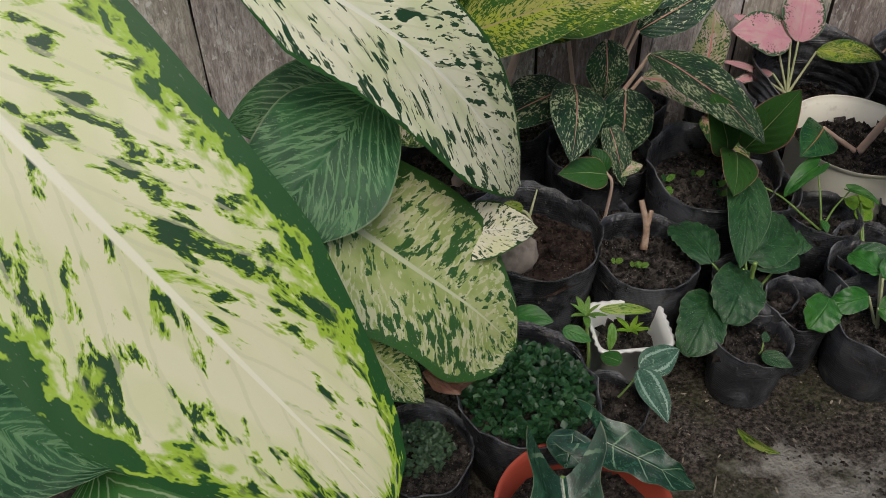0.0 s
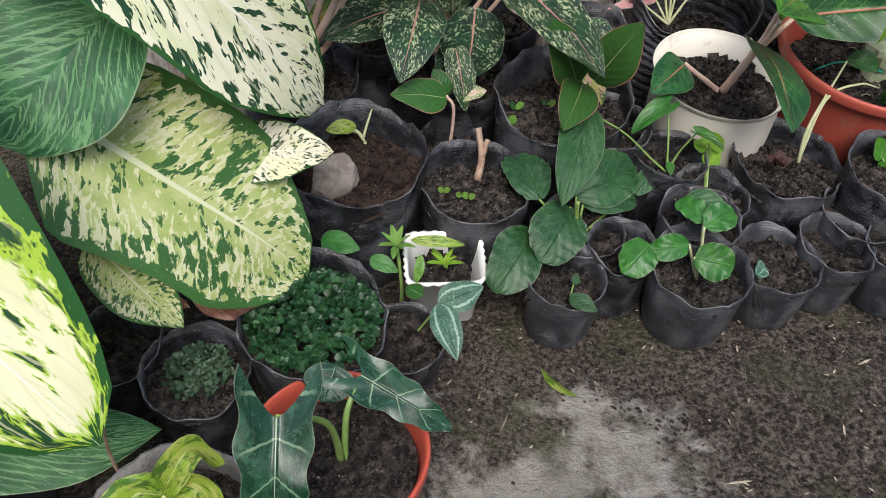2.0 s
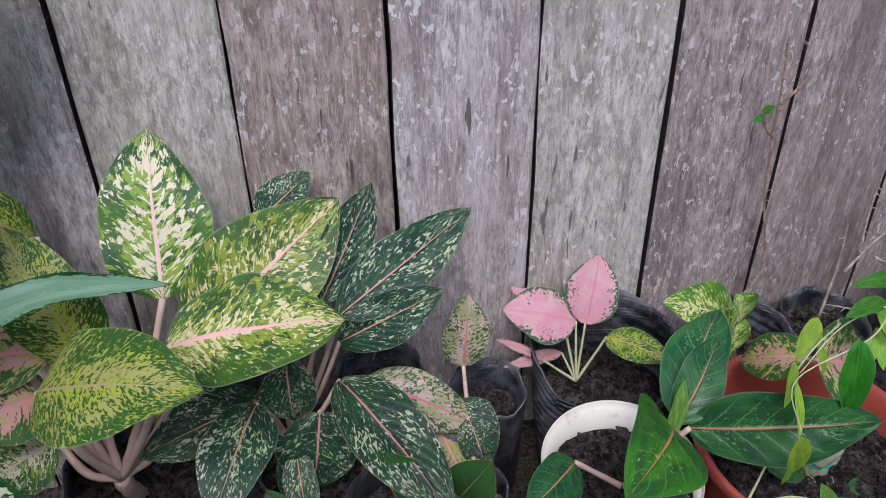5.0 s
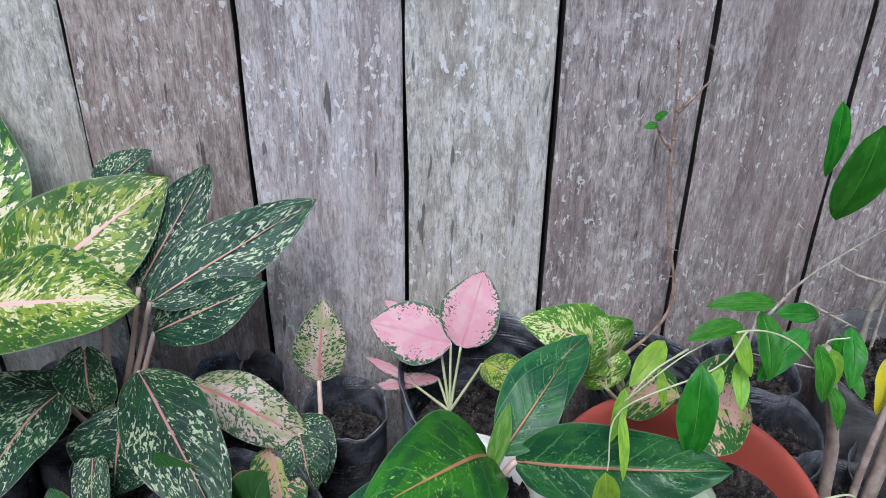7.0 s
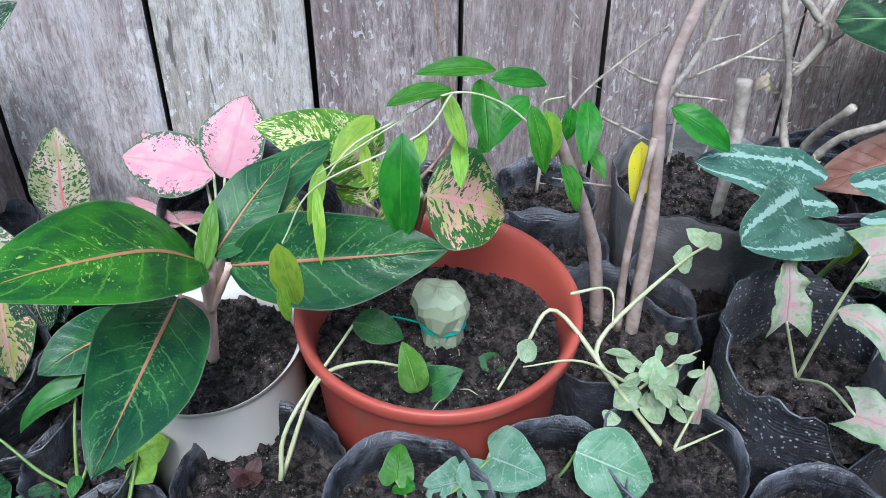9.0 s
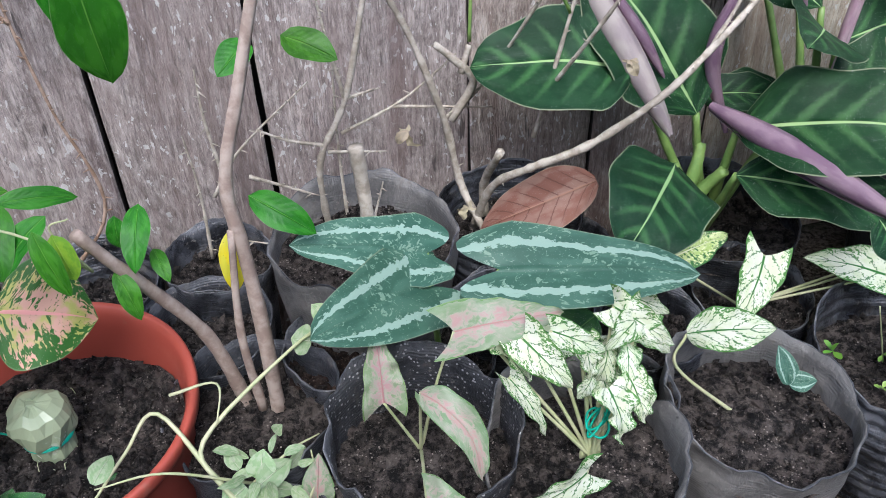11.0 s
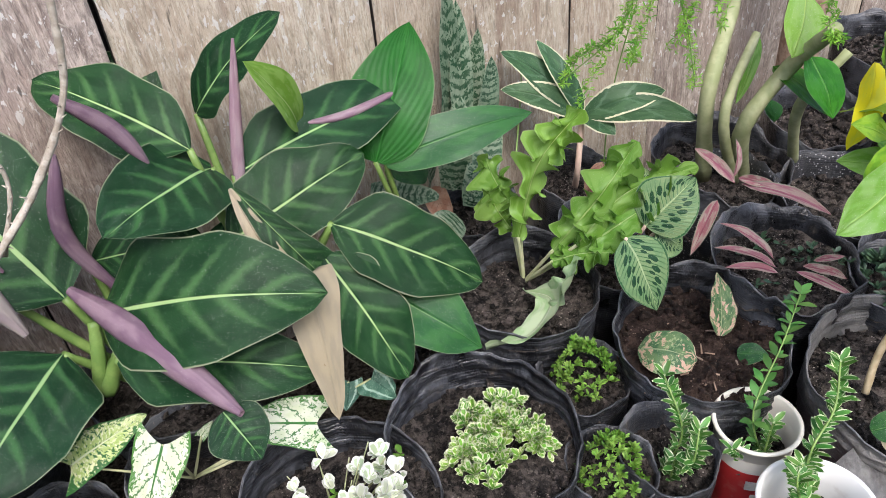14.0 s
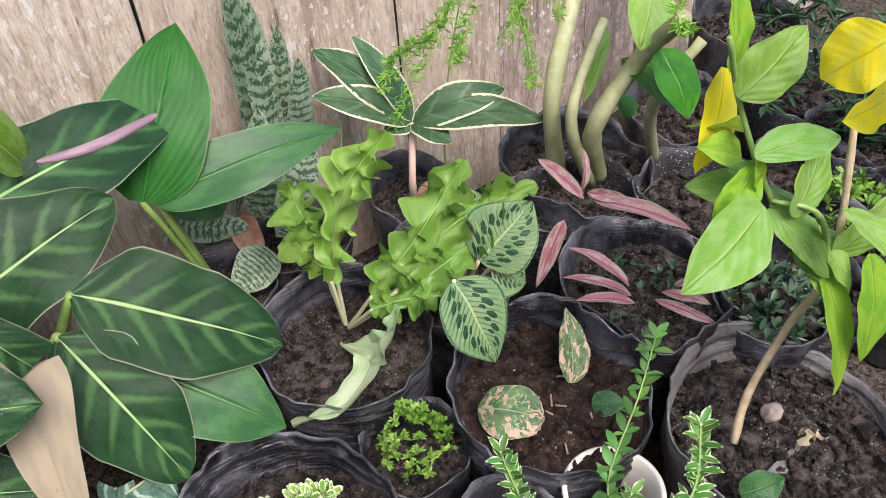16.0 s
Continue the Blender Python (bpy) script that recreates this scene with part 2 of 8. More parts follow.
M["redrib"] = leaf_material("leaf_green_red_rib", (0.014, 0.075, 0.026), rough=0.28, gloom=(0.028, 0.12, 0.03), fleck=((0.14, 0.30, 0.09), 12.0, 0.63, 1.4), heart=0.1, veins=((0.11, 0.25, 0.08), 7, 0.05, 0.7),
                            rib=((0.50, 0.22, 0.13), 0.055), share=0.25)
# lit copy of redrib: brighter greens stand for light on the top leaf
M["redrib_lit"] = leaf_material("leaf_lit_green_red_rib", (0.045, 0.21, 0.015), rough=0.26, gloom=(0.02, 0.11, 0.018), fleck=((0.32, 0.52, 0.08), 11.0, 0.65, 1.4), heart=0.1, veins=((0.14, 0.36, 0.04), 7, 0.05, 0.6),
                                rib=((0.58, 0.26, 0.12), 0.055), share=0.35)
M["redrim"] = leaf_material("leaf_green_red_margin", (0.03, 0.105, 0.022), margin=((0.40, 0.13, 0.10), 0.035), rib=((0.26, 0.34, 0.15), 0.035), veins=((0.06, 0.16, 0.04), 6, 0.05, 0.5), slant=0.9, rough=0.3)
M["pink"] = leaf_material("leaf_pink_green_margin", (0.52, 0.25, 0.28), gloom=(0.52, 0.32, 0.31), fleck=((0.04, 0.085, 0.04), 9.0, 0.665, 0.7), heart=-0.30,
                          margin=((0.03, 0.09, 0.04), 0.09), torn=5.5, rib=((0.60, 0.20, 0.28), 0.02), dust=0.1)
M["silver"] = leaf_material("leaf_silver_banded", (0.045, 0.12, 0.08), band=((0.30, 0.44, 0.35), 0.56, 0.095), gloom=(0.07, 0.16, 0.11), rough=0.4, dust=0.25, fleck=((0.19, 0.31, 0.22), 9.0, 0.6, 1.0))
M["dusty"] = leaf_material("leaf_dusty_blue_green", (0.10, 0.225, 0.125), gloom=(0.17, 0.29, 0.18), rib=((0.30, 0.42, 0.30), 0.04), veins=((0.24, 0.36, 0.25), 5, 0.06, 0.6), fleck=((0.36, 0.46, 0.36), 13.0, 0.63, 1.0), rough=0.38, dust=0.5)
M["caladium"] = leaf_material("leaf_white_green_veined", (0.68, 0.71, 0.56), gloom=(0.60, 0.66, 0.44), veins=((0.045, 0.15, 0.035), 5, 0.085, 0.92), margin=((0.09, 0.22, 0.05), 0.06), torn=5.0, slant=0.9, soft=0.3, rag=0.7,
                              rib=((0.05, 0.18, 0.035), 0.06), fleck=((0.09, 0.22, 0.05), 8.0, 0.605, 0.9), heart=-0.22, dust=0.0, share=0.3, hem=0.0)
M["blush"] = leaf_material("leaf_pale_blush", (0.20, 0.29, 0.15), gloom=(0.30, 0.34, 0.23), blotch=((0.38, 0.37, 0.29), 4.0, 0.48, 0.8), fleck=((0.43, 0.27, 0.25), 4.0, 0.56, 0.8), heart=0.26, melt=0.10, rib=((0.42, 0.22, 0.20), 0.04),
                           margin=((0.15, 0.27, 0.09), 0.05), torn=5.0, share=0.25, veins=((0.36, 0.34, 0.27), 6, 0.06, 0.5))
M["pale_vine"] = leaf_material("leaf_small_pale_green", (0.27, 0.39, 0.19), gloom=(0.38, 0.46, 0.28), rib=((0.48, 0.52, 0.36), 0.05), share=0.3)
M["green"] = leaf_material("leaf_plain_green", (0.022, 0.09, 0.025), gloom=(0.035, 0.125, 0.03), rib=((0.10, 0.22, 0.07), 0.03), rough=0.33, dust=0.7)
M["round"] = leaf_material("leaf_quilted_green", (0.015, 0.068, 0.020), gloom=(0.028, 0.092, 0.030), veins=((0.050, 0.125, 0.050), 5, 0.06, 0.6), slant=1.1, rough=0.40, dust=0.9, rag=0.5, gloss=0.32, fleck=((0.008, 0.040, 0.012), 5.0, 0.56, 1.2), melt=0.06, share=0.12)
M["sprout"] = leaf_material("leaf_dark_shiny_green", (0.022, 0.115, 0.018), gloom=(0.035, 0.155, 0.022), rib=((0.08, 0.24, 0.05), 0.03), veins=((0.045, 0.17, 0.03), 4, 0.06, 0.5), slant=1.1, rag=0.5, rough=0.28, gloss=0.35, share=0.15, dust=0.3)
M["lily"] = leaf_material("leaf_bright_green", (0.016, 0.105, 0.012), gloom=(0.022, 0.135, 0.016), rib=((0.04, 0.20, 0.03), 0.03), veins=((0.026, 0.165, 0.020), 7, 0.20, 0.5), slant=2.0, soft=0.0, rough=0.4, share=0.3, gloss=0.2)
M["glossy"] = leaf_material("leaf_glossy_green", (0.036, 0.175, 0.013), gloom=(0.06, 0.245, 0.02), rib=((0.14, 0.36, 0.05), 0.035), rough=0.24, share=0.4, dust=0.15)
M["lime"] = leaf_material("leaf_lime_green", (0.28, 0.47, 0.04), gloom=(0.19, 0.38, 0.035), rib=((0.35, 0.50, 0.08), 0.04), rough=0.28, share=0.4, dust=0.1)
M["fresh"] = leaf_material("leaf_fresh_dusty_green", (0.165, 0.345, 0.05), gloom=(0.22, 0.39, 0.10), rib=((0.32, 0.48, 0.12), 0.04), veins=((0.24, 0.42, 0.09), 6, 0.05, 0.5), slant=0.9, rag=0.5, rough=0.36, share=0.35, dust=0.8)
M["yellow"] = leaf_material("leaf_yellow", (0.74, 0.66, 0.015), gloom=(0.66, 0.64, 0.05), fleck=((0.10, 0.06, 0.02), 8.0, 0.70, 0.6), rough=0.35, share=0.4, dust=0.1)
M["frill"] = leaf_material("leaf_frilled_light_green", (0.125, 0.275, 0.035), gloom=(0.20, 0.37, 0.08), rib=((0.30, 0.44, 0.14), 0.06), rough=0.2, share=0.35, dust=0.2)
M["wilt"] = leaf_material("leaf_wilted_lime", (0.30, 0.46, 0.045), gloom=(0.46, 0.54, 0.12), fleck=((0.09, 0.20, 0.03), 4.0, 0.56, 0.5), melt=0.07, rib=((0.55, 0.64, 0.22), 0.05), share=0.45, rough=0.28, gloss=0.4)
M["spear"] = leaf_material("leaf_blue_green_spear", (0.155, 0.305, 0.180), gloom=(0.23, 0.385, 0.255), margin=((0.010, 0.062, 0.012), 0.13), torn=5.0, rib=((0.30, 0.44, 0.28), 0.03), dust=0.25, hem=0.0, fleck=((0.21, 0.37, 0.25), 8.0, 0.6, 2.0))
M["arrow"] = leaf_material("leaf_dark_arrowhead", (0.010, 0.042, 0.022), rough=0.22, veins=((0.20, 0.32, 0.19), 4, 0.04, 0.8), rib=((0.36, 0.46, 0.30), 0.022), gloom=(0.02, 0.07, 0.04), dust=0.3, gloss=0.4, rag=0.1, fleck=((0.03, 0.10, 0.06), 6.0, 0.58, 1.0))
M["snake"] = leaf_material("leaf_snake_banded", (0.27, 0.34, 0.24), gloom=(0.19, 0.27, 0.18), veins=((0.022, 0.075, 0.035), 12, 0.26, 0.9), fleck=((0.03, 0.09, 0.045), 4.0, 0.56, 2.5), slant=0.12, rough=0.5, rag=0.9, gloss=0.18)
M["ribbon"] = leaf_material("leaf_cream_edged", (0.032, 0.085, 0.032), gloom=(0.055, 0.12, 0.05), margin=((0.56, 0.55, 0.37), 0.13), veins=((0.10, 0.18, 0.10), 3, 0.1, 0.5), rough=0.42)
M["peacock"] = leaf_material("leaf_peacock_patterned", (0.20, 0.29, 0.13), gloom=(0.15, 0.25, 0.11), veins=((0.03, 0.11, 0.035), 15, 0.15, 0.8), ovals=((0.012, 0.055, 0.02), 7, 0.48, 0.33),
                             margin=((0.03, 0.11, 0.035), 0.07), rib=((0.34, 0.44, 0.22), 0.05), dust=0.3, slant=0.7)
M["trades"] = leaf_material("leaf_pink_striped", (0.30, 0.12, 0.14), gloom=(0.36, 0.27, 0.23), margin=((0.26, 0.25, 0.18), 0.14), rib=((0.26, 0.08, 0.11), 0.22), share=0.25)
M["scarred"] = leaf_material("leaf_scarred_mottled", (0.045, 0.11, 0.045), gloom=(0.10, 0.17, 0.07), blotch=((0.46, 0.31, 0.22), 2.6, 0.55, 0.7), fleck=((0.24, 0.30, 0.15), 6.0, 0.60, 0.8), rib=((0.24, 0.30, 0.16), 0.05), rough=0.5)
M["brown"] = leaf_material("leaf_dry_brown", (0.235, 0.115, 0.075), gloom=(0.29, 0.175, 0.125), rib=((0.34, 0.20, 0.13), 0.04), rough=0.6, veins=((0.13, 0.06, 0.04), 8, 0.07, 0.7))
M["maroon"] = leaf_material("leaf_dark_maroon", (0.055, 0.022, 0.020), gloom=(0.09, 0.04, 0.035), rib=((0.14, 0.06, 0.05), 0.04), rough=0.4)
M["tan"] = leaf_material("leaf_dry_tan", (0.43, 0.365, 0.24), gloom=(0.37, 0.32, 0.22), rough=0.6, fleck=((0.30, 0.22, 0.12), 8.0, 0.7, 0.6), dust=0.1)
M["purple"] = leaf_material("leaf_purple_underside", (0.165, 0.10, 0.14), gloom=(0.235, 0.16, 0.195), rough=0.42, dust=0.3)
M["lilac"] = leaf_material("leaf_lilac_underside", (0.33, 0.21, 0.26), gloom=(0.40, 0.29, 0.32), rough=0.45, dust=0.2)
M["mauve"] = leaf_material("leaf_grey_mauve_underside", (0.44, 0.39, 0.345), gloom=(0.34, 0.285, 0.275), rough=0.5, dust=0.2)


def bark_material(name, a, b, scale=60.0, rough=0.75):
    g = Graph(name, rough)
    p = g.coords("Object")
    n = g.noise(p, scale, 4.0, 0.6)
    big = g.noise(p, scale * 0.15, 2.0)
    c = g.mix(g.step(n, 0.35, 0.65), a, b)
    c = g.mix(g.math("MULTIPLY", g.step(big, 0.45, 0.65), 0.4), c, tuple(0.6 * k for k in a))
    g.bump(n, 0.5, 0.002)
    return g.colour(c)


M["stem_pink"] = bark_material("stem_pale_pink", (0.58, 0.40, 0.31), (0.66, 0.50, 0.39), 40, 0.45)
M["stem_green"] = bark_material("stem_green", (0.14, 0.24, 0.06), (0.22, 0.33, 0.09), 40, 0.4)
M["stem_pale"] = bark_material("stem_pale_green", (0.36, 0.40, 0.20), (0.46, 0.46, 0.28), 40, 0.45)
M["stem_grey"] = bark_material("stem_grey_green_bark", (0.25, 0.28, 0.13), (0.36, 0.37, 0.21), 50, 0.6)
M["twig"] = bark_material("twig_grey_bark", (0.29, 0.25, 0.19), (0.50, 0.45, 0.37), 90)
M["twig_brown"] = bark_material("twig_brown_bark", (0.22, 0.14, 0.09), (0.36, 0.26, 0.19), 90)
M["twig_red"] = bark_material("twig_reddish_bark", (0.27, 0.20, 0.16), (0.42, 0.34, 0.28), 70)
M["twig_tan"] = bark_material("twig_tan_bark", (0.34, 0.27, 0.15), (0.46, 0.38, 0.24), 70, 0.6)
M["litter"] = bark_material("litter_straw_bits", (0.20, 0.165, 0.11), (0.40, 0.35, 0.26), 80, 0.8)
M["stone"] = bark_material("stone_grey_brown", (0.15, 0.125, 0.105), (0.29, 0.255, 0.215), 45, 0.9)


def soil_material(name, a, b, pale):
    g = Graph(name, 0.95)
    p = g.place()
    n = g.noise(p, 75.0, 7.0, 0.8)
    c = g.mix(g.step(n, 0.40, 0.62), a, b)
    c = g.mix(g.math("MULTIPLY", g.step(g.noise(p, 170.0, 3.0, 0.6), 0.60, 0.66), 0.55), c, tuple(0.5 * k for k in pale))
    bits = g.math("MULTIPLY", g.math("SUBTRACT", 1.0, g.step(g.cells(p, 230.0), 0.16, 0.26)), g.step(g.noise(p, 34.0, 2.0), 0.50, 0.58))
    c = g.mix(g.math("MULTIPLY", bits, 0.8), c, pale)
    c = g.vary(c, g.island(), 0.012, 0.5)
    g.bump(g.math("ADD", g.math("MULTIPLY", n, 1.6), g.noise(p, 260.0, 4.0, 0.7)), 1.0, 0.008)
    g.bsdf.inputs["Specular IOR Level"].default_value = 0.25
    return g.colour(c)


M["soil"] = soil_material("soil_dark_damp", (0.006, 0.0052, 0.0047), (0.104, 0.086, 0.073), (0.32, 0.275, 0.235))
M["crumb"] = soil_material("soil_loose_crumbs", (0.030, 0.023, 0.018), (0.13, 0.105, 0.085), (0.22, 0.18, 0.14))
M["soil_red"] = soil_material("soil_reddish_brown", (0.014, 0.008, 0.006), (0.058, 0.036, 0.027), (0.20, 0.15, 0.11))


def film_material(name, a, b, rough=0.42, speck=0.0):
    """Thin nursery-bag plastic: fine rings, creases and dried mud, with sheen painted on streaks and rings."""
    g = Graph(name, rough)
    p = g.coords("Object")
    x, y, z = g.split(p)
    broad = g.noise(p, 19.0, 6.0, 0.68, 0.6)
    dirt = g.noise(p, 38.0, 5.0, 0.7)
    ring = g.math("SINE", g.math("ADD", g.math("MULTIPLY", z, 1750.0), g.math("MULTIPLY", g.noise(p, 11.0, 2.0), 9.0)))
    mark = g.step(g.noise(g.xyz(g.math("MULTIPLY", x, 2.0), g.math("MULTIPLY", y, 2.0), g.math("MULTIPLY", z, 6.0)), 9.0, 3.0), 0.40, 0.62)
    worn_sheen = g.math("MULTIPLY", g.step(ring, 0.1, 0.9), mark)
    seed = g.math("MULTIPLY", g.random(), 20.0)
    streak = g.noise(g.xyz(g.math("MULTIPLY", x, 11.0), g.math("MULTIPLY", y, 11.0), g.math("MULTIPLY_ADD", z, 210.0, seed)), 1.0, 4.0, 0.65)
    c = g.mix(g.step(broad, 0.42, 0.66), a, b)
    # highlights along the streaks, then sheen and wear on the rings, as paler colour
    c = g.mix(g.math("MULTIPLY", g.step(streak, 0.55, 0.70), 0.13), c, tuple(min(1, 0.10 + k) for k in b))
    c = g.mix(g.math("MULTIPLY", worn_sheen, 0.13), c, tuple(min(max(0.24, k), 0.07 + 1.6 * k) for k in b))
    c = g.mix(g.math("MULTIPLY", g.step(dirt, 0.56, 0.70), 0.4), c, (0.13, 0.11, 0.085))
    mud = g.math("MULTIPLY", g.step(g.noise(p, 240.0, 3.0, 0.6), 0.60, 0.66), g.step(g.noise(p, 26.0, 3.0, 0.6), 0.44, 0.60))
    c = g.mix(g.math("MULTIPLY", mud, 0.5), c, (0.25, 0.23, 0.20))
    if speck:
        dots = g.cells(p, 185.0)
        c = g.mix(g.math("MULTIPLY", g.math("SUBTRACT", 1.0, g.step(dots, 0.18, 0.27)), speck), c, (0.48, 0.48, 0.47))
    g.put(g.bsdf.inputs["Roughness"], g.math("MULTIPLY_ADD", dirt, 0.5, rough - 0.2))
    g.bsdf.inputs["Specular IOR Level"].default_value = 0.54
    wrinkle = g.noise(g.xyz(g.math("MULTIPLY", x, 30.0), g.math("MULTIPLY", y, 30.0), g.math("MULTIPLY_ADD", z, 14.0, seed)), 1.0, 5.0, 0.7, 1.2)
    g.bump(g.math("ADD", g.math("ADD", g.math("MULTIPLY", streak, 0.24), g.math("MULTIPLY", g.math("MULTIPLY", ring, mark), 0.05)), g.math("ADD", g.math("MULTIPLY", wrinkle, 1.3), g.math("MULTIPLY", dirt, 0.6))), 0.7, 0.006)
    return g.colour(c)


M["film"] = film_material("plastic_film_black", (0.007, 0.0075, 0.0095), (0.085, 0.090, 0.101), 0.28)
M["film_grey"] = film_material("plastic_film_dusty_grey", (0.026, 0.028, 0.033), (0.085, 0.09, 0.10), 0.36)
# faded bags, and also grey film with light or glare painted in
M["film_pale"] = film_material("plastic_film_faded_and_lit_grey", (0.105, 0.102, 0.096), (0.20, 0.192, 0.178), 0.55)
M["film_light"] = film_material("plastic_film_light_grey", (0.20, 0.20, 0.20), (0.38, 0.375, 0.36), 0.5)
# paler film for bag rims: light caught on the torn edge, as colour
M["film_edge"] = film_material("plastic_film_lit_edge", (0.03, 0.033, 0.038), (0.17, 0.172, 0.178), 0.35)
M["film_dots"] = film_material("plastic_film_black_speckled", (0.02, 0.021, 0.024), (0.05, 0.052, 0.057), 0.42, speck=0.6)


def shell_material(name, a, dirt_colour, rough=0.4, amount=0.35):
    g = Graph(name, rough)
    p = g.coords("Object")
    n = g.noise(p, 22.0, 4.0, 0.65)
    big = g.noise(p, 6.0, 3.0)
    c = g.mix(g.math("MULTIPLY", g.step(big, 0.4, 0.75), 0.5), a, tuple(0.82 * k for k in a))
    c = g.mix(g.math("MULTIPLY", g.step(n, 0.58, 0.72), amount), c, dirt_colour)
    g.put(g.bsdf.inputs["Roughness"], g.math("MULTIPLY_ADD", n, 0.35, rough - 0.12))
    g.bump(n, 0.12, 0.001)
    return g.colour(c)


M["terracotta"] = shell_material("plastic_terracotta_orange", (0.42, 0.074, 0.044), (0.34, 0.19, 0.13), 0.34)
M["terracotta_brown"] = shell_material("plastic_terracotta_brown", (0.35, 0.070, 0.046), (0.27, 0.15, 0.105), 0.36, 0.45)
M["cream_pot"] = shell_material("plastic_cream", (0.72, 0.69, 0.585), (0.34, 0.29, 0.22), 0.45, 0.5)
M["white"] = shell_material("plastic_white", (0.74, 0.74, 0.71), (0.40, 0.36, 0.30), 0.45, 0.3)
M["red"] = shell_material("plastic_red_print", (0.50, 0.03, 0.03), (0.6, 0.5, 0.4), 0.4, 0.2)
M["string"] = shell_material("string_teal", (0.01, 0.36, 0.24), (0.1, 0.3, 0.2), 0.5, 0.2)
M["wrap"] = shell_material("plastic_wrap_cloudy", (0.30, 0.35, 0.22), (0.60, 0.62, 0.54), 0.18, 0.7)


def wood_material(name, a, b, c, spots=0.5):
    """Bare planks long in the rain: blotches, short grain, dark stains and pale crusts."""
    g = Graph(name, 0.82)
    x, y, z = g.split(g.coords("Object"))
    seed = g.math("MULTIPLY", g.random(), 31.0)

    def field(kx, kz, detail=4.0, rough=0.6, bend=0.0, shift=0.0):
        return g.noise(g.xyz(g.math("MULTIPLY", x, kx), g.math("ADD", seed, shift), g.math("MULTIPLY", z, kz)), 1.0, detail, rough, bend)

    grain = field(150.0, 20.0, 6.0, 0.72, 0.8)
    fine = field(380.0, 60.0, 4.0, 0.7, 0.5, 5.0)
    run = field(22.0, 2.2, 5.0, 0.65, 0.4, 55.0)
    mottle = field(85.0, 40.0, 6.0, 0.78, 0.6, 3.0)
    cloud = field(9.0, 4.0, 5.0, 0.65)
    amount = g.step(field(8.0, 6.0, 3.0, 0.6, 0.0, 31.0), 0.34, 0.60)
    col = g.mix(g.step(mottle, 0.38, 0.64), a, b)
    col = g.mix(g.math("MULTIPLY", g.step(cloud, 0.42, 0.60), 0.75), col, c)
    col = g.mix(g.math("MULTIPLY", g.step(grain, 0.50, 0.66), g.math("MULTIPLY_ADD", amount, 0.4, 0.15)), col, tuple(min(0.72, 1.5 * k) for k in b))
    col = g.mix(g.math("MULTIPLY", g.step(grain, 0.46, 0.36), 0.55), col, tuple(0.52 * k for k in a))
    col = g.mix(g.math("MULTIPLY", g.step(fine, 0.54, 0.64), 0.5), col, tuple(0.45 * k for k in a))
    col = g.mix(g.math("MULTIPLY", g.step(fine, 0.44, 0.36), 0.4), col, tuple(min(0.75, 1.4 * k) for k in b))
    damp = g.math("MULTIPLY", g.step(field(16.0, 6.0, 5.0, 0.7, 0.6, 8.0), 0.53, 0.68), 0.5)
    col = g.mix(damp, col, (0.55 * a[0], 0.47 * a[1], 0.45 * a[2]))
    col = g.mix(g.math("MULTIPLY", g.step(run, 0.50, 0.66), 0.55), col, (0.62 * a[0], 0.50 * a[1], 0.49 * a[2]))
    col = g.mix(g.math("MULTIPLY", g.step(run, 0.44, 0.32), 0.30), col, tuple(min(0.7, 1.25 * k) for k in b))
    region = g.step(field(9.0, 7.0, 2.0, 0.5, 0.0, 40.0), 0.38, 0.58)
    crust = g.math("MULTIPLY", g.math("MULTIPLY", g.step(field(125.0, 62.0, 3.0, 0.6, 0.3, 12.0), 0.605, 0.63), region), spots)
    col = g.mix(crust, col, (0.68, 0.67, 0.63))
    col = g.mix(g.math("MULTIPLY", g.step(field(130.0, 34.0, 2.0, 0.5, 0.0, 17.0), 0.72, 0.75), 0.75), col, (0.62, 0.60, 0.55))
    nicks = g.math("MULTIPLY", g.step(field(60.0, 9.0, 3.0, 0.6, 0.0, 23.0), 0.68, 0.72), 0.8)
    col = g.mix(nicks, col, tuple(0.25 * k for k in a))
    g.colour(g.vary(col, g.random(), 0.008, 0.1))
    g.bump(g.math("ADD", g.math("ADD", grain, g.math("MULTIPLY", mottle, 0.8)), g.math("MULTIPLY", fine, 0.7)), 0.8, 0.004)
    return g.mat


M["wood_grey"] = wood_material("wood_weathered_grey", (0.30, 0.268, 0.238), (0.66, 0.612, 0.556), (0.465, 0.405, 0.362), 0.95)
M["wood_green"] = wood_material("wood_weathered_greenish", (0.34, 0.316, 0.258), (0.67, 0.638, 0.540), (0.47, 0.44, 0.36), 1.0)
M["wood_brown"] = wood_material("wood_weathered_brown", (0.245, 0.198, 0.164), (0.50, 0.425, 0.362), (0.36, 0.28, 0.232), 0.8)
M["wood_dull"] = wood_material("wood_weathered_dull", (0.225, 0.190, 0.168), (0.47, 0.412, 0.368), (0.335, 0.272, 0.240), 0.75)
M["wood_tan"] = wood_material("wood_pale_tan", (0.42, 0.345, 0.255), (0.60, 0.52, 0.41), (0.50, 0.40, 0.30), 0.8)
# near black for plank sides: the gaps' shade put into the colour
M["wood_edge"] = wood_material("wood_gap_shade_edge", (0.030, 0.026, 0.022), (0.055, 0.048, 0.040), (0.04, 0.034, 0.028), 0.0)
# almost black, stands in for the darkness seen between planks
M["shadow_board"] = wood_material("gap_shade_dark", (0.012, 0.011, 0.010), (0.02, 0.018, 0.016), (0.015, 0.013, 0.012), 0.0)


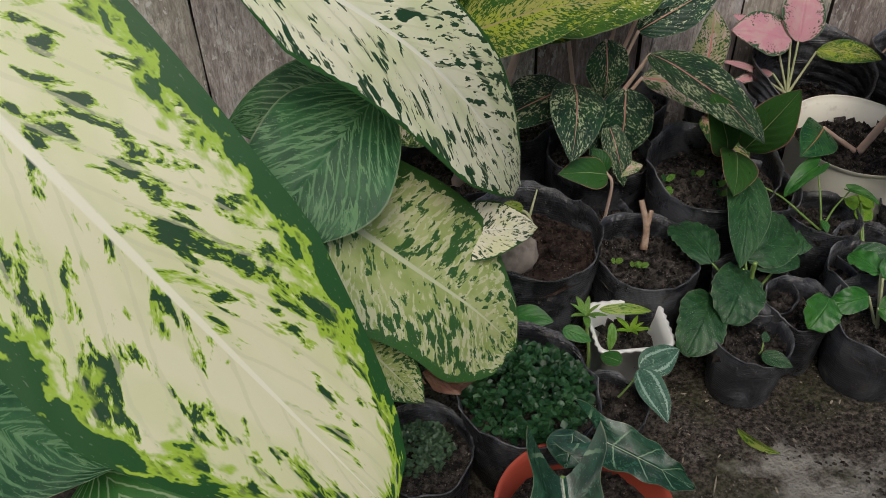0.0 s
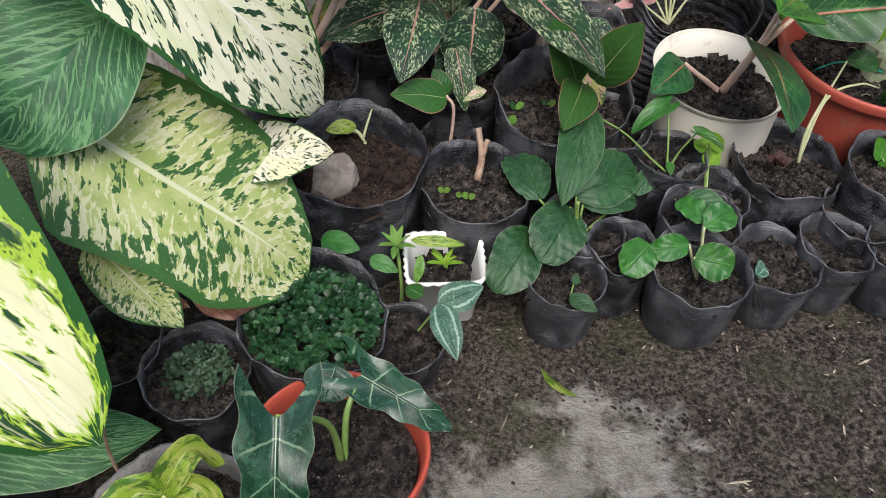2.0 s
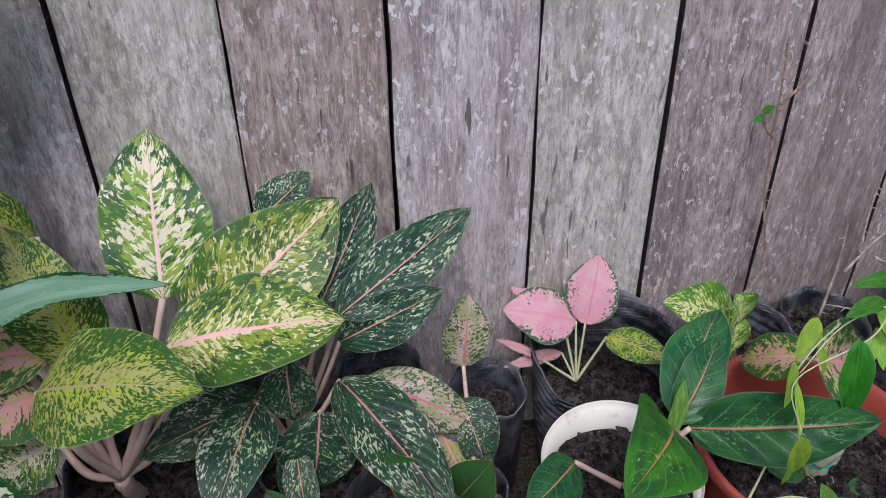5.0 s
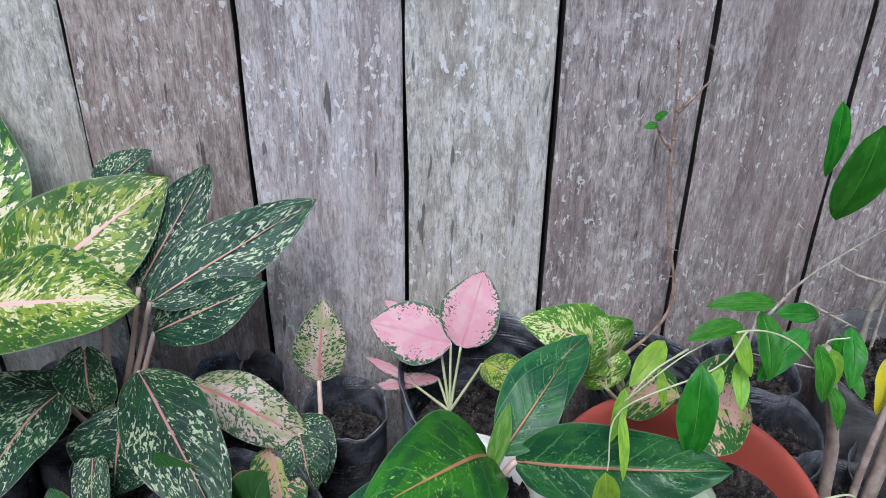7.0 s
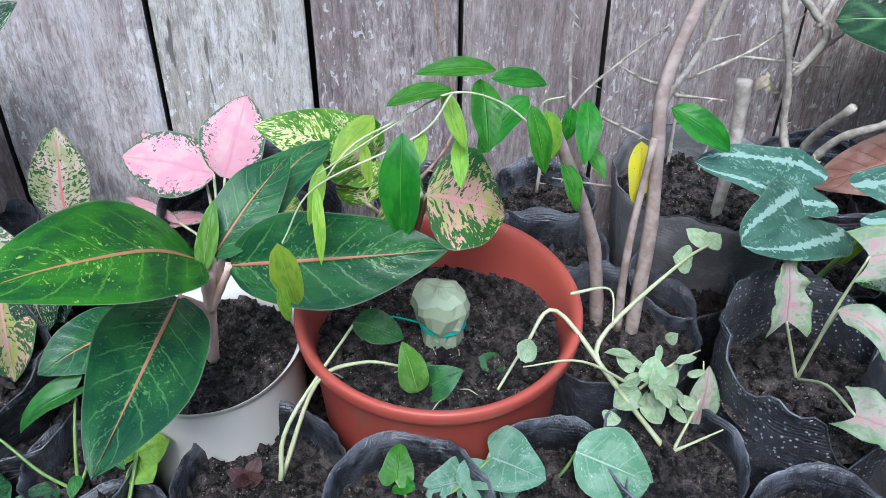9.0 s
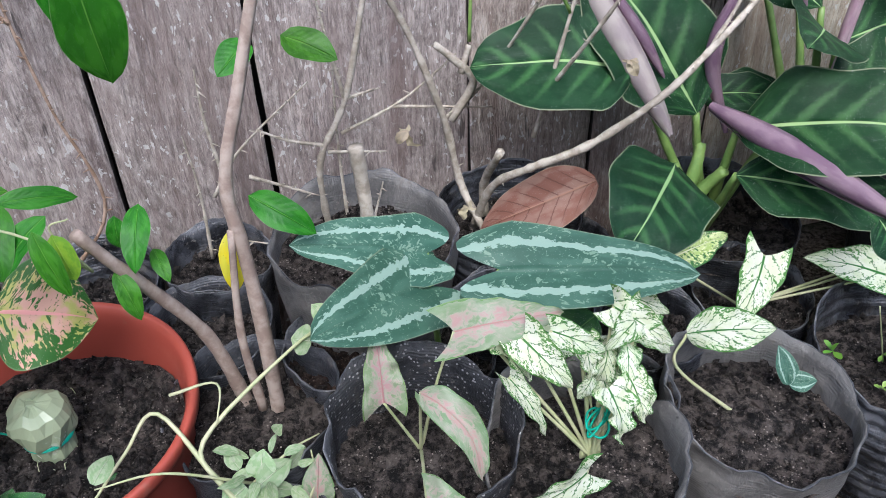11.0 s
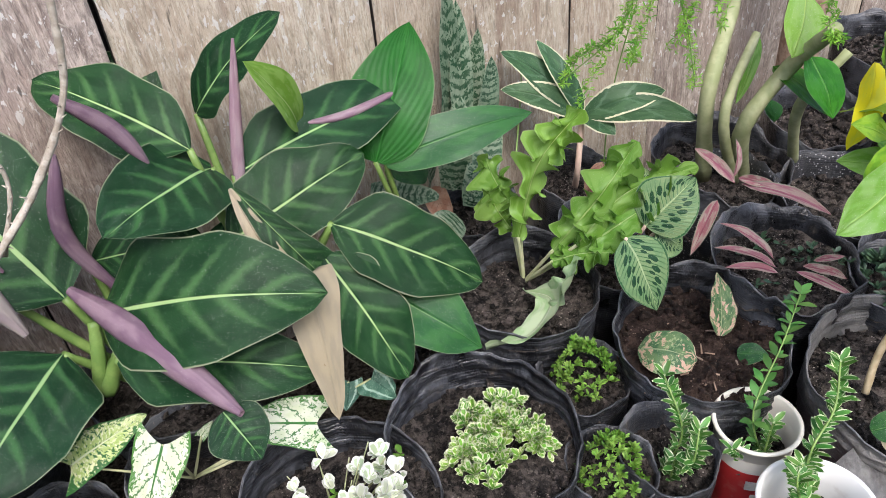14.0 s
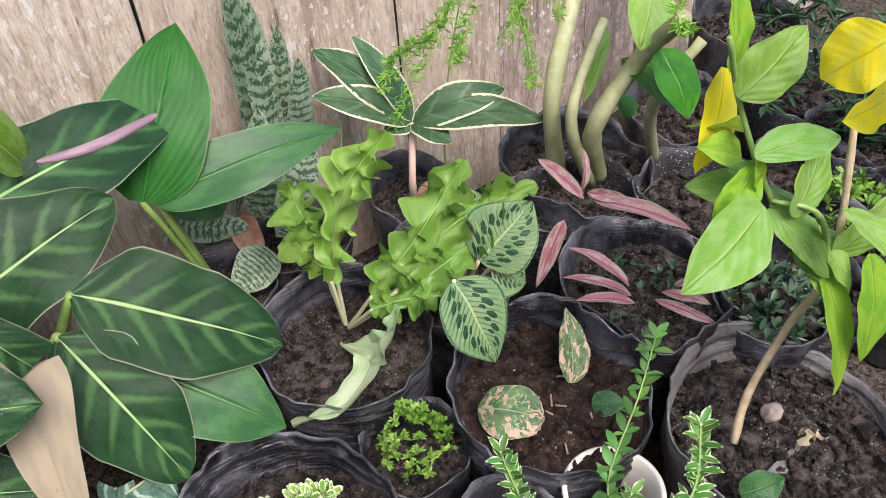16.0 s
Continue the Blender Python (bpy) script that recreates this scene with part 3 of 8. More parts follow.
def ground_material():
    g = Graph("ground_dirty_concrete", 0.95)
    p = g.place()
    x, y, z = g.split(p)
    n = g.noise(p, 30.0, 6.0, 0.7)
    fine = g.noise(p, 160.0, 4.0, 0.7)
    big = g.noise(p, 5.0, 4.0, 0.6)
    soil = g.mix(g.step(fine, 0.35, 0.68), (0.018, 0.014, 0.011), (0.185, 0.155, 0.126))
    cement = g.mix(g.step(n, 0.3, 0.7), (0.30, 0.28, 0.235), (0.47, 0.445, 0.385))
    far = g.math("POWER", g.math("MULTIPLY", g.math("SUBTRACT", x, 0.50), 6.5), 2.0)
    far = g.math("ADD", far, g.math("POWER", g.math("MULTIPLY", g.math("SUBTRACT", y, 0.40), 7.5), 2.0))
    bare = g.math("SUBTRACT", g.math("ADD", big, g.math("MULTIPLY", g.math("SUBTRACT", n, 0.5), 0.45)), g.math("MULTIPLY", g.math("SUBTRACT", far, 0.7), 0.12))
    c = g.mix(g.math("MULTIPLY", g.step(bare, 0.42, 0.56), 0.85), soil, cement)
    # black soil at the left, with shade from the leaves above painted in
    leaf_shade = g.math("ADD", g.math("POWER", g.math("MULTIPLY", g.math("ADD", x, 0.10), 3.2), 2.0), g.math("POWER", g.math("MULTIPLY", g.math("SUBTRACT", y, 0.62), 2.0), 2.0))
    leaf_shade = g.math("ADD", leaf_shade, g.math("MULTIPLY", g.math("SUBTRACT", big, 0.5), 1.6))
    c = g.mix(g.math("MULTIPLY", g.math("SUBTRACT", 1.0, g.step(leaf_shade, 0.55, 1.0)), 0.85), c, g.mix(g.step(fine, 0.4, 0.7), (0.008, 0.007, 0.006), (0.07, 0.058, 0.046)))
    moss = g.noise(p, 11.0, 4.0, 0.6)
    c = g.mix(g.math("MULTIPLY", g.step(moss, 0.48, 0.68), 0.5), c, (0.065, 0.075, 0.03))
    grit = g.math("MULTIPLY", g.math("SUBTRACT", 1.0, g.step(g.cells(p, 210.0), 0.15, 0.27)), g.step(g.noise(p, 24.0, 3.0), 0.46, 0.6))
    c = g.mix(g.math("MULTIPLY", grit, 0.7), c, (0.30, 0.26, 0.21))
    g.bump(g.math("ADD", n, g.math("MULTIPLY", fine, 1.6)), 1.0, 0.009)
    g.bsdf.inputs["Specular IOR Level"].default_value = 0.2
    return g.colour(c)


M["ground"] = ground_material()


# ---- building kit ----
def part(name, bm, material, parent, label=""):
    """Links a bmesh as one mesh object under a thing or a part."""
    me = bpy.data.meshes.new(name)
    bm.to_mesh(me)
    bm.free()
    for f in me.polygons:
        f.use_smooth = True
    me.materials.append(material)
    ob = new(name, me)
    ob.parent = parent
    return tagged(ob, label)


def thing(name, at, label, category, group=""):
    ob = new(name)
    ob.location = at
    ob.empty_display_size = 0.02
    return tagged(ob, label, category, group)


OUTLINES = {
    "lance": lambda v: 1.9 * v ** 0.62 * (1 - v) ** 0.80,
    "ovate": lambda v: (v + 0.012) ** 0.5 * (1 - v) ** 0.82 * (1 - 0.25 * v ** 6),
    "oblong": lambda v: min(1.0, 2.8 * (v + 0.004) ** 0.66) * min(1.0, 1.62 * (1 - v) ** 0.56),
    "broad": lambda v: min(1.0, 3.2 * v ** 0.75) * min(1.0, 1.85 * (1 - v) ** 0.55),
    "strap": lambda v: min(1.0, 0.45 + 2.2 * v) * min(1.0, 1.5 * (1 - v) ** 0.7),
    "heart": lambda v: min(1.0, 0.66 + 2.2 * v) * (1 - v) ** 0.62 * (1 + 0.25 * v),
    "arrow": lambda v: 0.60 * (1 - v) ** 0.7 * (1 + 0.6 * v) + 0.055 * math.sin(v * 26) * (1 - v) ** 0.5,
    "round": lambda v: 2.0 * (v + 0.004) ** 0.5 * (1 - v) ** 0.5 if v < 1 else 0.0,
    "blunt": lambda v: (v + 0.012) ** 0.48 * (1.001 - v) ** 0.5,
    "elliptic": lambda v: (v + 0.01) ** 0.55 * (1 - v) ** 0.72 * (1 - 0.3 * v ** 5),
    "shield": lambda v: min(1.0, 0.72 + 1.0 * v) * (1 - v) ** 0.72 + 0.05 * math.sin(v * 15) * (1 - v),
    "wedge": lambda v: min(1.0, 0.86 + 1.4 * v) * (1 - v) ** 0.62,
    "fan": lambda v: 0.10 + v ** 0.8,
    "spear": lambda v: (0.30 + v) ** 0.8 * (1 - v) ** 0.75,
}
FRONT = (0.0, -0.62, 0.78)
LOBES = {"heart": 0.20, "arrow": 0.40, "shield": 0.22}
PEAK = {k: max(f(i / 200) for i in range(200)) for k, f in OUTLINES.items()}


def leaf(parent, stalk, tip, width, material, shape="lance", bend=0.08, roll=0.0, fold=0.16, wave=0.0, waves=5, name="leaf", label="", face=(0.0, -0.62, 0.78), cuts=(14, 8)):
    """One leaf blade from its stalk end to its tip, in world places. bend: how far it arches, as a share of its length; fold: how
    far the halves rise beside the rib; wave: how far its edge ripples; roll: degrees about its length."""
    a, b = Vector(stalk), Vector(tip)
    along = b - a
    size = along.length
    along.normalize()
    up = Vector(face)
    up = up - up.dot(along) * along
    if up.length < 0.05:
        up = Vector((0, -1, 0.2)) - Vector((0, -1, 0.2)).dot(along) * along
    up.normalize()
    up.rotate(Matrix.Rotation(radians(roll), 3, along))
    across = along.cross(up)
    origin = parent.matrix_basis.translation
    if parent.parent:
        origin = origin + parent.parent.matrix_basis.translation
    profile, lobe = OUTLINES[shape], LOBES.get(shape, 0.0)
    rows, cols = cuts
    phase = random.uniform(0, 6.28)
    bm = bmesh.new()
    layer = bm.loops.layers.uv.new("UVMap")
    grid = []
    for i in range(rows + 1):
        v = i / rows
        half = max(0.0, profile(v)) / PEAK[shape] * width / 2
        line = []
        for j in range(cols + 1):
            s = 2 * j / cols - 1
            d = abs(s)
            back = v - lobe * (math.sin(2.2 * d) if shape == "heart" else d ** 1.4) * (1 - v) ** 3
            lift = bend * size * 4 * v * (1 - v) + fold * d ** 1.3 * half - 0.35 * fold * d ** 3 * half
            lift += wave * width * d ** 2 * (math.sin(phase + waves * 6.28 * v + (1.4 if s > 0 else 0)) * 0.6 + 0.9 * noise.noise(Vector((phase, waves * 2.4 * v, 5.0 if s > 0 else 0.0))))
            lift += 0.012 * width * math.sin(phase * 2 + 11 * v + 3 * s)
            slip = 0.05 * half * math.sin(phase + 9 * v) * d
            line.append((bm.verts.new(a + along * (back * size) + across * (s * half + slip) + up * lift - origin), (j / cols, v)))
        grid.append(line)
    for i in range(rows):
        for j in range(cols):
            quad = (grid[i][j], grid[i][j + 1], grid[i + 1][j + 1], grid[i + 1][j])
            f = bm.faces.new([k[0] for k in quad])
            for corner, k in zip(f.loops, quad):
                corner[layer].uv = k[1]
    return part(name, bm, M[material], parent, label)


def smooth_line(points, steps=6):
    pts = [Vector(p) for p in points]
    if len(pts) == 2:
        return [pts[0].lerp(pts[1], k / steps) for k in range(steps + 1)]
    ext = [2 * pts[0] - pts[1], *pts, 2 * pts[-1] - pts[-2]]
    out = []
    for i in range(1, len(ext) - 2):
        p0, p1, p2, p3 = ext[i - 1:i + 3]
        for k in range(steps):
            t = k / steps
            out.append(0.5 * (2 * p1 + (p2 - p0) * t + (2 * p0 - 5 * p1 + 4 * p2 - p3) * t * t + (3 * p1 - p0 - 3 * p2 + p3) * t ** 3))
    return [*out, pts[-1]]


def tube_into(bm, points, r0, r1, sides=7, steps=6, knobs=0.08):
    line = smooth_line(points, steps)
    rings = []
    side = (line[1] - line[0]).orthogonal().normalized()
    for i, p in enumerate(line):
        way = (line[min(i + 1, len(line) - 1)] - line[max(i - 1, 0)]).normalized()
        x = side - side.dot(way) * way
        x = x.normalized() if x.length > 0.02 else way.orthogonal().normalized()
        side = x
        y = way.cross(x)
        r = r0 + (r1 - r0) * i / (len(line) - 1)
        r *= 1 + random.uniform(-knobs, knobs)
        rings.append([bm.verts.new(p + (x * math.cos(6.2832 * k / sides) + y * math.sin(6.2832 * k / sides)) * r) for k in range(sides)])
    for a, b in zip(rings, rings[1:]):
        for k in range(sides):
            bm.faces.new((a[k], a[(k + 1) % sides], b[(k + 1) % sides], b[k]))
    bm.faces.new(list(reversed(rings[0]))), bm.faces.new(rings[-1])


def blade_along(parent, points, width, material, shape="lance", fold=0.3, wave=0.1, name="leaf", label=""):
    """A limp leaf that follows a curved rib."""
    o = parent.matrix_basis.translation
    line = [p - o for p in smooth_line(points, 8)]
    n = len(line) - 1
    phase = random.uniform(0, 6.28)
    bm = bmesh.new()
    layer = bm.loops.layers.uv.new("UVMap")
    side, rows = None, []
    for i, p in enumerate(line):
        v = i / n
        way = (line[min(i + 1, n)] - line[max(i - 1, 0)]).normalized()
        if side is None:
            side = way.cross(Vector((0, -0.6, 0.8))).normalized()
        side = (side - side.dot(way) * way).normalized()
        up = side.cross(way)
        half = OUTLINES[shape](v) / PEAK[shape] * width / 2
        row = []
        for j in range(9):
            s = j / 4 - 1
            lift = fold * abs(s) ** 1.3 * half + wave * width * s * s * noise.noise(Vector((phase, 6 * v, s * 1.5)))
            row.append((bm.verts.new(p + side * (s * half * (1 - 0.2 * fold)) + up * lift), (j / 8, v)))
        rows.append(row)
    for p, q in zip(rows, rows[1:]):
        for j in range(8):
            quad = (p[j], p[j + 1], q[j + 1], q[j])
            f = bm.faces.new([c[0] for c in quad])
            for corner, c in zip(f.loops, quad):
                corner[layer].uv = c[1]
    return part(name, bm, M[material], parent, label)


def stem(parent, points, r0, r1, material="stem_green", name="stem", label="", sides=7):
    o = parent.matrix_basis.translation + (parent.parent.matrix_basis.translation if parent.parent else Vector())
    bm = bmesh.new()
    tube_into(bm, [Vector(p) - o for p in points], r0, r1, sides)
    return part(name, bm, M[material], parent, label)


def soil_disc(parent, z, r, material="soil", crumbs=90, centre=(0.0, 0.0)):
    bm = bmesh.new()
    n, rings = 28, 9
    seed = random.uniform(0, 50)
    prev = None
    for i in range(rings + 1):
        rr = r * i / rings
        ring = []
        for k in range(n):
            a = 6.2832 * k / n
            x, y = centre[0] + rr * math.cos(a), centre[1] + rr * math.sin(a)
            h = 0.010 * noise.noise(Vector((x * 22, y * 22, seed))) + 0.006 * noise.noise(Vector((x * 75, y * 75, seed)))
            ring.append(bm.verts.new((x, y, z + h)))
        if prev:
            for k in range(n):
                bm.faces.new((prev[k], ring[k], ring[(k + 1) % n], prev[(k + 1) % n]))
        prev = ring
    bmesh.ops.remove_doubles(bm, verts=bm.verts, dist=0.0005)
    for _ in range(3 * crumbs):
        a, rr = random.uniform(0, 6.28), r * 0.95 * random.random() ** 0.5
        s = random.uniform(0.0014, 0.0070) * (1.7 if random.random() < 0.16 else 1)
        x, y = centre[0] + rr * math.cos(a), centre[1] + rr * math.sin(a)
        h = 0.010 * noise.noise(Vector((x * 22, y * 22, seed)))
        c = Vector((x, y, z + h + s * 0.5))
        spin = Matrix.Rotation(random.uniform(0, 6.28), 3, Vector((random.gauss(0, 1), random.gauss(0, 1), random.gauss(0, 1))).normalized())
        pts = [bm.verts.new(c + spin @ Vector(d) * s * random.uniform(0.55, 1.25)) for d in ((1, 0, 0), (0, 1, 0), (-1, 0.2, 0), (0, -1, 0), (0, 0, 0.8), (0, 0.1, -0.8))]
        for q in range(4):
            bm.faces.new((pts[q], pts[(q + 1) % 4], pts[4])), bm.faces.new((pts[(q + 1) % 4], pts[q], pts[5]))
    ob = tagged(part("soil", bm, M[material], parent), kind="stuff")
    for f in ob.data.polygons:
        f.use_smooth = len(f.vertices) == 4
    return ob


def ring_wall(bm, rows, n=56):
    """A turned shell: rows of (radius, height) functions of the angle, joined in order."""
    prev = None
    for fr in rows:
        ring = [bm.verts.new(fr(6.2832 * k / n)) for k in range(n)]
        if prev:
            for k in range(n):
                bm.faces.new((prev[k], prev[(k + 1) % n], ring[(k + 1) % n], ring[k]))
        prev = ring
    return prev


def grow_bag(parent, r, h, material="film", sink=0.03, soil="soil", rough=1.0, foot=0.80, rings=0.0, crumbs=90, oval=1.0, tear=0.0, lean=None):
    """A limp plastic nursery bag with a creased wall, an uneven open mouth, and its soil."""
    seed = random.uniform(0, 99)
    bm = bmesh.new()
    lean = 0.17 * r if lean is None else lean
    sink = max(sink, lean + 0.007)

    def shape(level, inset):
        def at(a):
            t = level
            crease = noise.noise(Vector((2.2 * math.cos(a), 2.2 * math.sin(a), seed + 2.5 * t)))
            small = noise.noise(Vector((7 * math.cos(a), 7 * math.sin(a), seed + 9 * t)))
            lip = noise.noise(Vector((1.6 * math.cos(a), 1.6 * math.sin(a), seed + 40)))
            jag = noise.noise(Vector((6 * math.cos(a), 6 * math.sin(a), seed + 60)))
            fold = abs(noise.noise(Vector((4.5 * math.cos(a), 4.5 * math.sin(a), seed + 5.5 * t + 20))))
            rr = r * (foot + (1 - foot) * t ** 0.7) * (1 + rough * (0.07 * crease + 0.026 * small - 0.045 * fold) * (0.4 + 0.6 * t))
            rr += rings * math.sin(t * h * 420)
            rr -= inset
            z = h * t + rough * t ** 3 * (0.17 * lip + 0.05 * jag) * min(r, 0.09) + tear * t ** 4 * min(0.0, lip) * 0.16 + lean * t ** 3 * math.sin(a)
            return Vector((rr * math.cos(a) * oval, rr * math.sin(a), max(z, 0.0)))
        return at

    levels = [k / 72 for k in range(73)] if rings else [0, 0.02, 0.12, 0.25, 0.38, 0.5, 0.6, 0.7, 0.78, 0.85, 0.91, 0.96, 1.0]
    inner = 24 if rings else 4
    low = max(0.1, 1 - (sink + 0.02) / h)
    rows = [shape(t, 0.0) for t in levels]
    rows += [shape(1.0, 0.0016)] + [shape(1 - (1 - low) * k / inner, 0.0022) for k in range(1, inner + 1)]
    ring_wall(bm, rows)
    bag = part("grow_bag", bm, M[material], parent)
    bm = bmesh.new()
    lip = shape(1.0, 0.0)
    tube_into(bm, [lip(6.2832 * k / 56) for k in range(57)], 0.0008, 0.0008, 5, 1, 0.6)
    part("folded_edge", bm, M["film_edge"], bag)
    soil_disc(parent, h - sink, r * 0.965 * min(1.0, oval), soil, crumbs)
    return bag


def hard_pot(parent, r, h, material, lip=0.012, lip_height=0.03, foot=0.72, sink=0.045, soil="soil", name="pot", crumbs=260, lean=0.0):
    """A moulded plastic pot with a rolled lip, a foot and its soil."""
    bm = bmesh.new()
    prof = [(r * foot * 0.97, 0.0), (r * foot, 0.004), (r * (foot + 0.62 * (1 - foot)), h * 0.45), (r * 0.955, h - lip_height - 0.004), (r * 0.962, h - lip_height - 0.002),
            (r * 0.962 + lip * 0.9, h - lip_height), (r * 0.97 + lip, h - lip_height * 0.8), (r * 0.98 + lip, h - 0.006), (r * 0.975 + lip, h - 0.002), (r + lip * 0.5, h), (r, h - 0.002),
            (r * 0.972, h - 0.008), (r * 0.94, h - lip_height), (r * 0.90, h - sink - 0.03)]
    seed = random.uniform(0, 50)

    def at(q, z):
        return lambda a: Vector(((q + 0.002 * noise.noise(Vector((math.cos(a), math.sin(a), seed)))) * math.cos(a), (q + 0.002 * noise.noise(Vector((math.cos(a), seed, math.sin(a))))) * math.sin(a), max(0.0, z + lean * (z / h) ** 3 * math.sin(a))))
    ring_wall(bm, [at(q, z) for q, z in prof], 72)
    pot = part(name, bm, M[material], parent)
    soil_disc(parent, h - sink, r * 0.915, soil, crumbs)
    return pot


def tuft_into(bm, layer, at, size, count, spread=(0.6, 1.2), aspect=0.5, upward=0.5, lobes=1):
    """Small leaves fanned about a point: each is a folded blade of two quads."""
    at = Vector(at)
    for _ in range(count):
        d = Vector((random.gauss(0, 1), random.gauss(0, 1), random.gauss(upward, 0.6))).normalized()
        for k in range(lobes):
            w = d.copy()
            if lobes > 1:
                w = (d + 0.55 * Vector((random.uniform(-1, 1), random.uniform(-1, 1), random.uniform(-0.5, 1)))).normalized()
            s = size * random.uniform(*spread)
            side = w.cross(Vector((random.uniform(-.3, .3), random.uniform(-.3, .3), 1))).normalized() * s * aspect * 0.5
            up = side.cross(w).normalized() * s * 0.12
            p = [(0, 0.5, 0, 0), (0.28, 0.85, 0.6, 0.6), (0.62, 1.0, 1.0, 1.0), (0.9, 0.8, 0.55, 0.7), (1.0, 0.5, 0, 0.2), (0.9, 0.2, -0.55, 0.7), (0.62, 0.0, -1.0, 1.0), (0.28, 0.15, -0.6, 0.6)]
            vs = [bm.verts.new(at + w * s * q[0] + side * q[2] + up * q[3]) for q in p]
            hub = bm.verts.new(at + w * s * 0.55)
            for i in range(8):
                k2 = (i + 1) % 8
                f = bm.faces.new((vs[i], vs[k2], hub))
                for corner, c in zip(f.loops, ((p[i][1], p[i][0]), (p[k2][1], p[k2][0]), (0.5, 0.55))):
                    corner[layer].uv = c


def blade_into(bm, layer, at, way, s, aspect):
    """One small pointed leaf set along a given direction, folded along its rib."""
    side = way.cross(Vector((random.uniform(-.3, .3), random.uniform(-.3, .3), 1))).normalized() * s * aspect * 0.5
    up = side.cross(way).normalized() * s
    p = [(0, 0.5, 0, 0), (0.25, 0.85, 0.7, 0.05), (0.52, 1.0, 1.0, 0.07), (0.8, 0.85, 0.6, 0.02), (1.0, 0.5, 0, -0.06), (0.8, 0.15, -0.6, 0.02), (0.52, 0.0, -1.0, 0.07), (0.25, 0.15, -0.7, 0.05)]
    vs = [bm.verts.new(at + way * s * q[0] + side * q[2] + up * q[3]) for q in p]
    hub = bm.verts.new(at + way * s * 0.52)
    for i in range(8):
        k = (i + 1) % 8
        f = bm.faces.new((vs[i], vs[k], hub))
        for corner, c in zip(f.loops, ((p[i][1], p[i][0]), (p[k][1], p[k][0]), (0.5, 0.52))):
            corner[layer].uv = c


def clump(parent, points, size, each, material, name="foliage", aspect=0.5, upward=0.5, lobes=1, label=""):
    """Foliage too fine to count: small leaves about many points (relative to the thing)."""
    bm = bmesh.new()
    layer = bm.loops.layers.uv.new("UVMap")
    for p in points:
        tuft_into(bm, layer, p, size, each, aspect=aspect, upward=upward, lobes=lobes)
    ob = part(name, bm, M[material], parent, label)
    return tagged(ob, kind="stuff")


def small_leaf_material(name, a, b, edge=None, share=0.25, inset=0.55):
    g = Graph(name, 0.4)
    u, v, _ = g.split(g.coords("UV"))
    away = g.math("ABSOLUTE", g.math("SUBTRACT", g.math("MULTIPLY", u, 2.0), 1.0))
    c = g.mix(g.step(g.noise(g.place(), 30.0, 3.0), 0.4, 0.6), a, b)
    if edge:
        rim = g.math("MAXIMUM", away, g.math("MULTIPLY", g.math("ABSOLUTE", g.math("SUBTRACT", v, 0.5)), 1.6))
        c = g.mix(g.step(g.math("ADD", rim, g.math("MULTIPLY", g.noise(g.place(), 200.0, 2.0), 0.3)), inset, inset + 0.2), c, edge)
    c = g.vary(c, g.island(), 0.015, 0.3)
    g.colour(c)
    thin(g, c, share)
    return g.mat


M["tiny_dark"] = small_leaf_material("tiny_leaf_dark", (0.013, 0.052, 0.018), (0.03, 0.095, 0.034))
M["tiny_grey"] = small_leaf_material("tiny_leaf_grey_green", (0.035, 0.08, 0.04), (0.07, 0.13, 0.07))
M["tiny_lime"] = small_leaf_material("tiny_leaf_lime", (0.12, 0.26, 0.03), (0.22, 0.38, 0.07))
M["tiny_edged"] = small_leaf_material("tiny_leaf_cream_edged", (0.13, 0.32, 0.03), (0.26, 0.46, 0.07), (0.66, 0.70, 0.46), 0.25, 0.62)
M["tiny_white"] = small_leaf_material("tiny_leaf_white", (0.40, 0.50, 0.30), (0.64, 0.68, 0.50), (0.78, 0.79, 0.70), 0.3)
M["tiny_rose"] = small_leaf_material("tiny_leaf_green_white_edged", (0.045, 0.15, 0.022), (0.09, 0.23, 0.04), (0.52, 0.60, 0.36), 0.25, 0.70)
M["tiny_green"] = small_leaf_material("tiny_leaf_green", (0.05, 0.15, 0.03), (0.09, 0.22, 0.05))
M["tiny_fern"] = small_leaf_material("tiny_fern_leaf", (0.14, 0.36, 0.03), (0.26, 0.50, 0.06), None, 0.4)


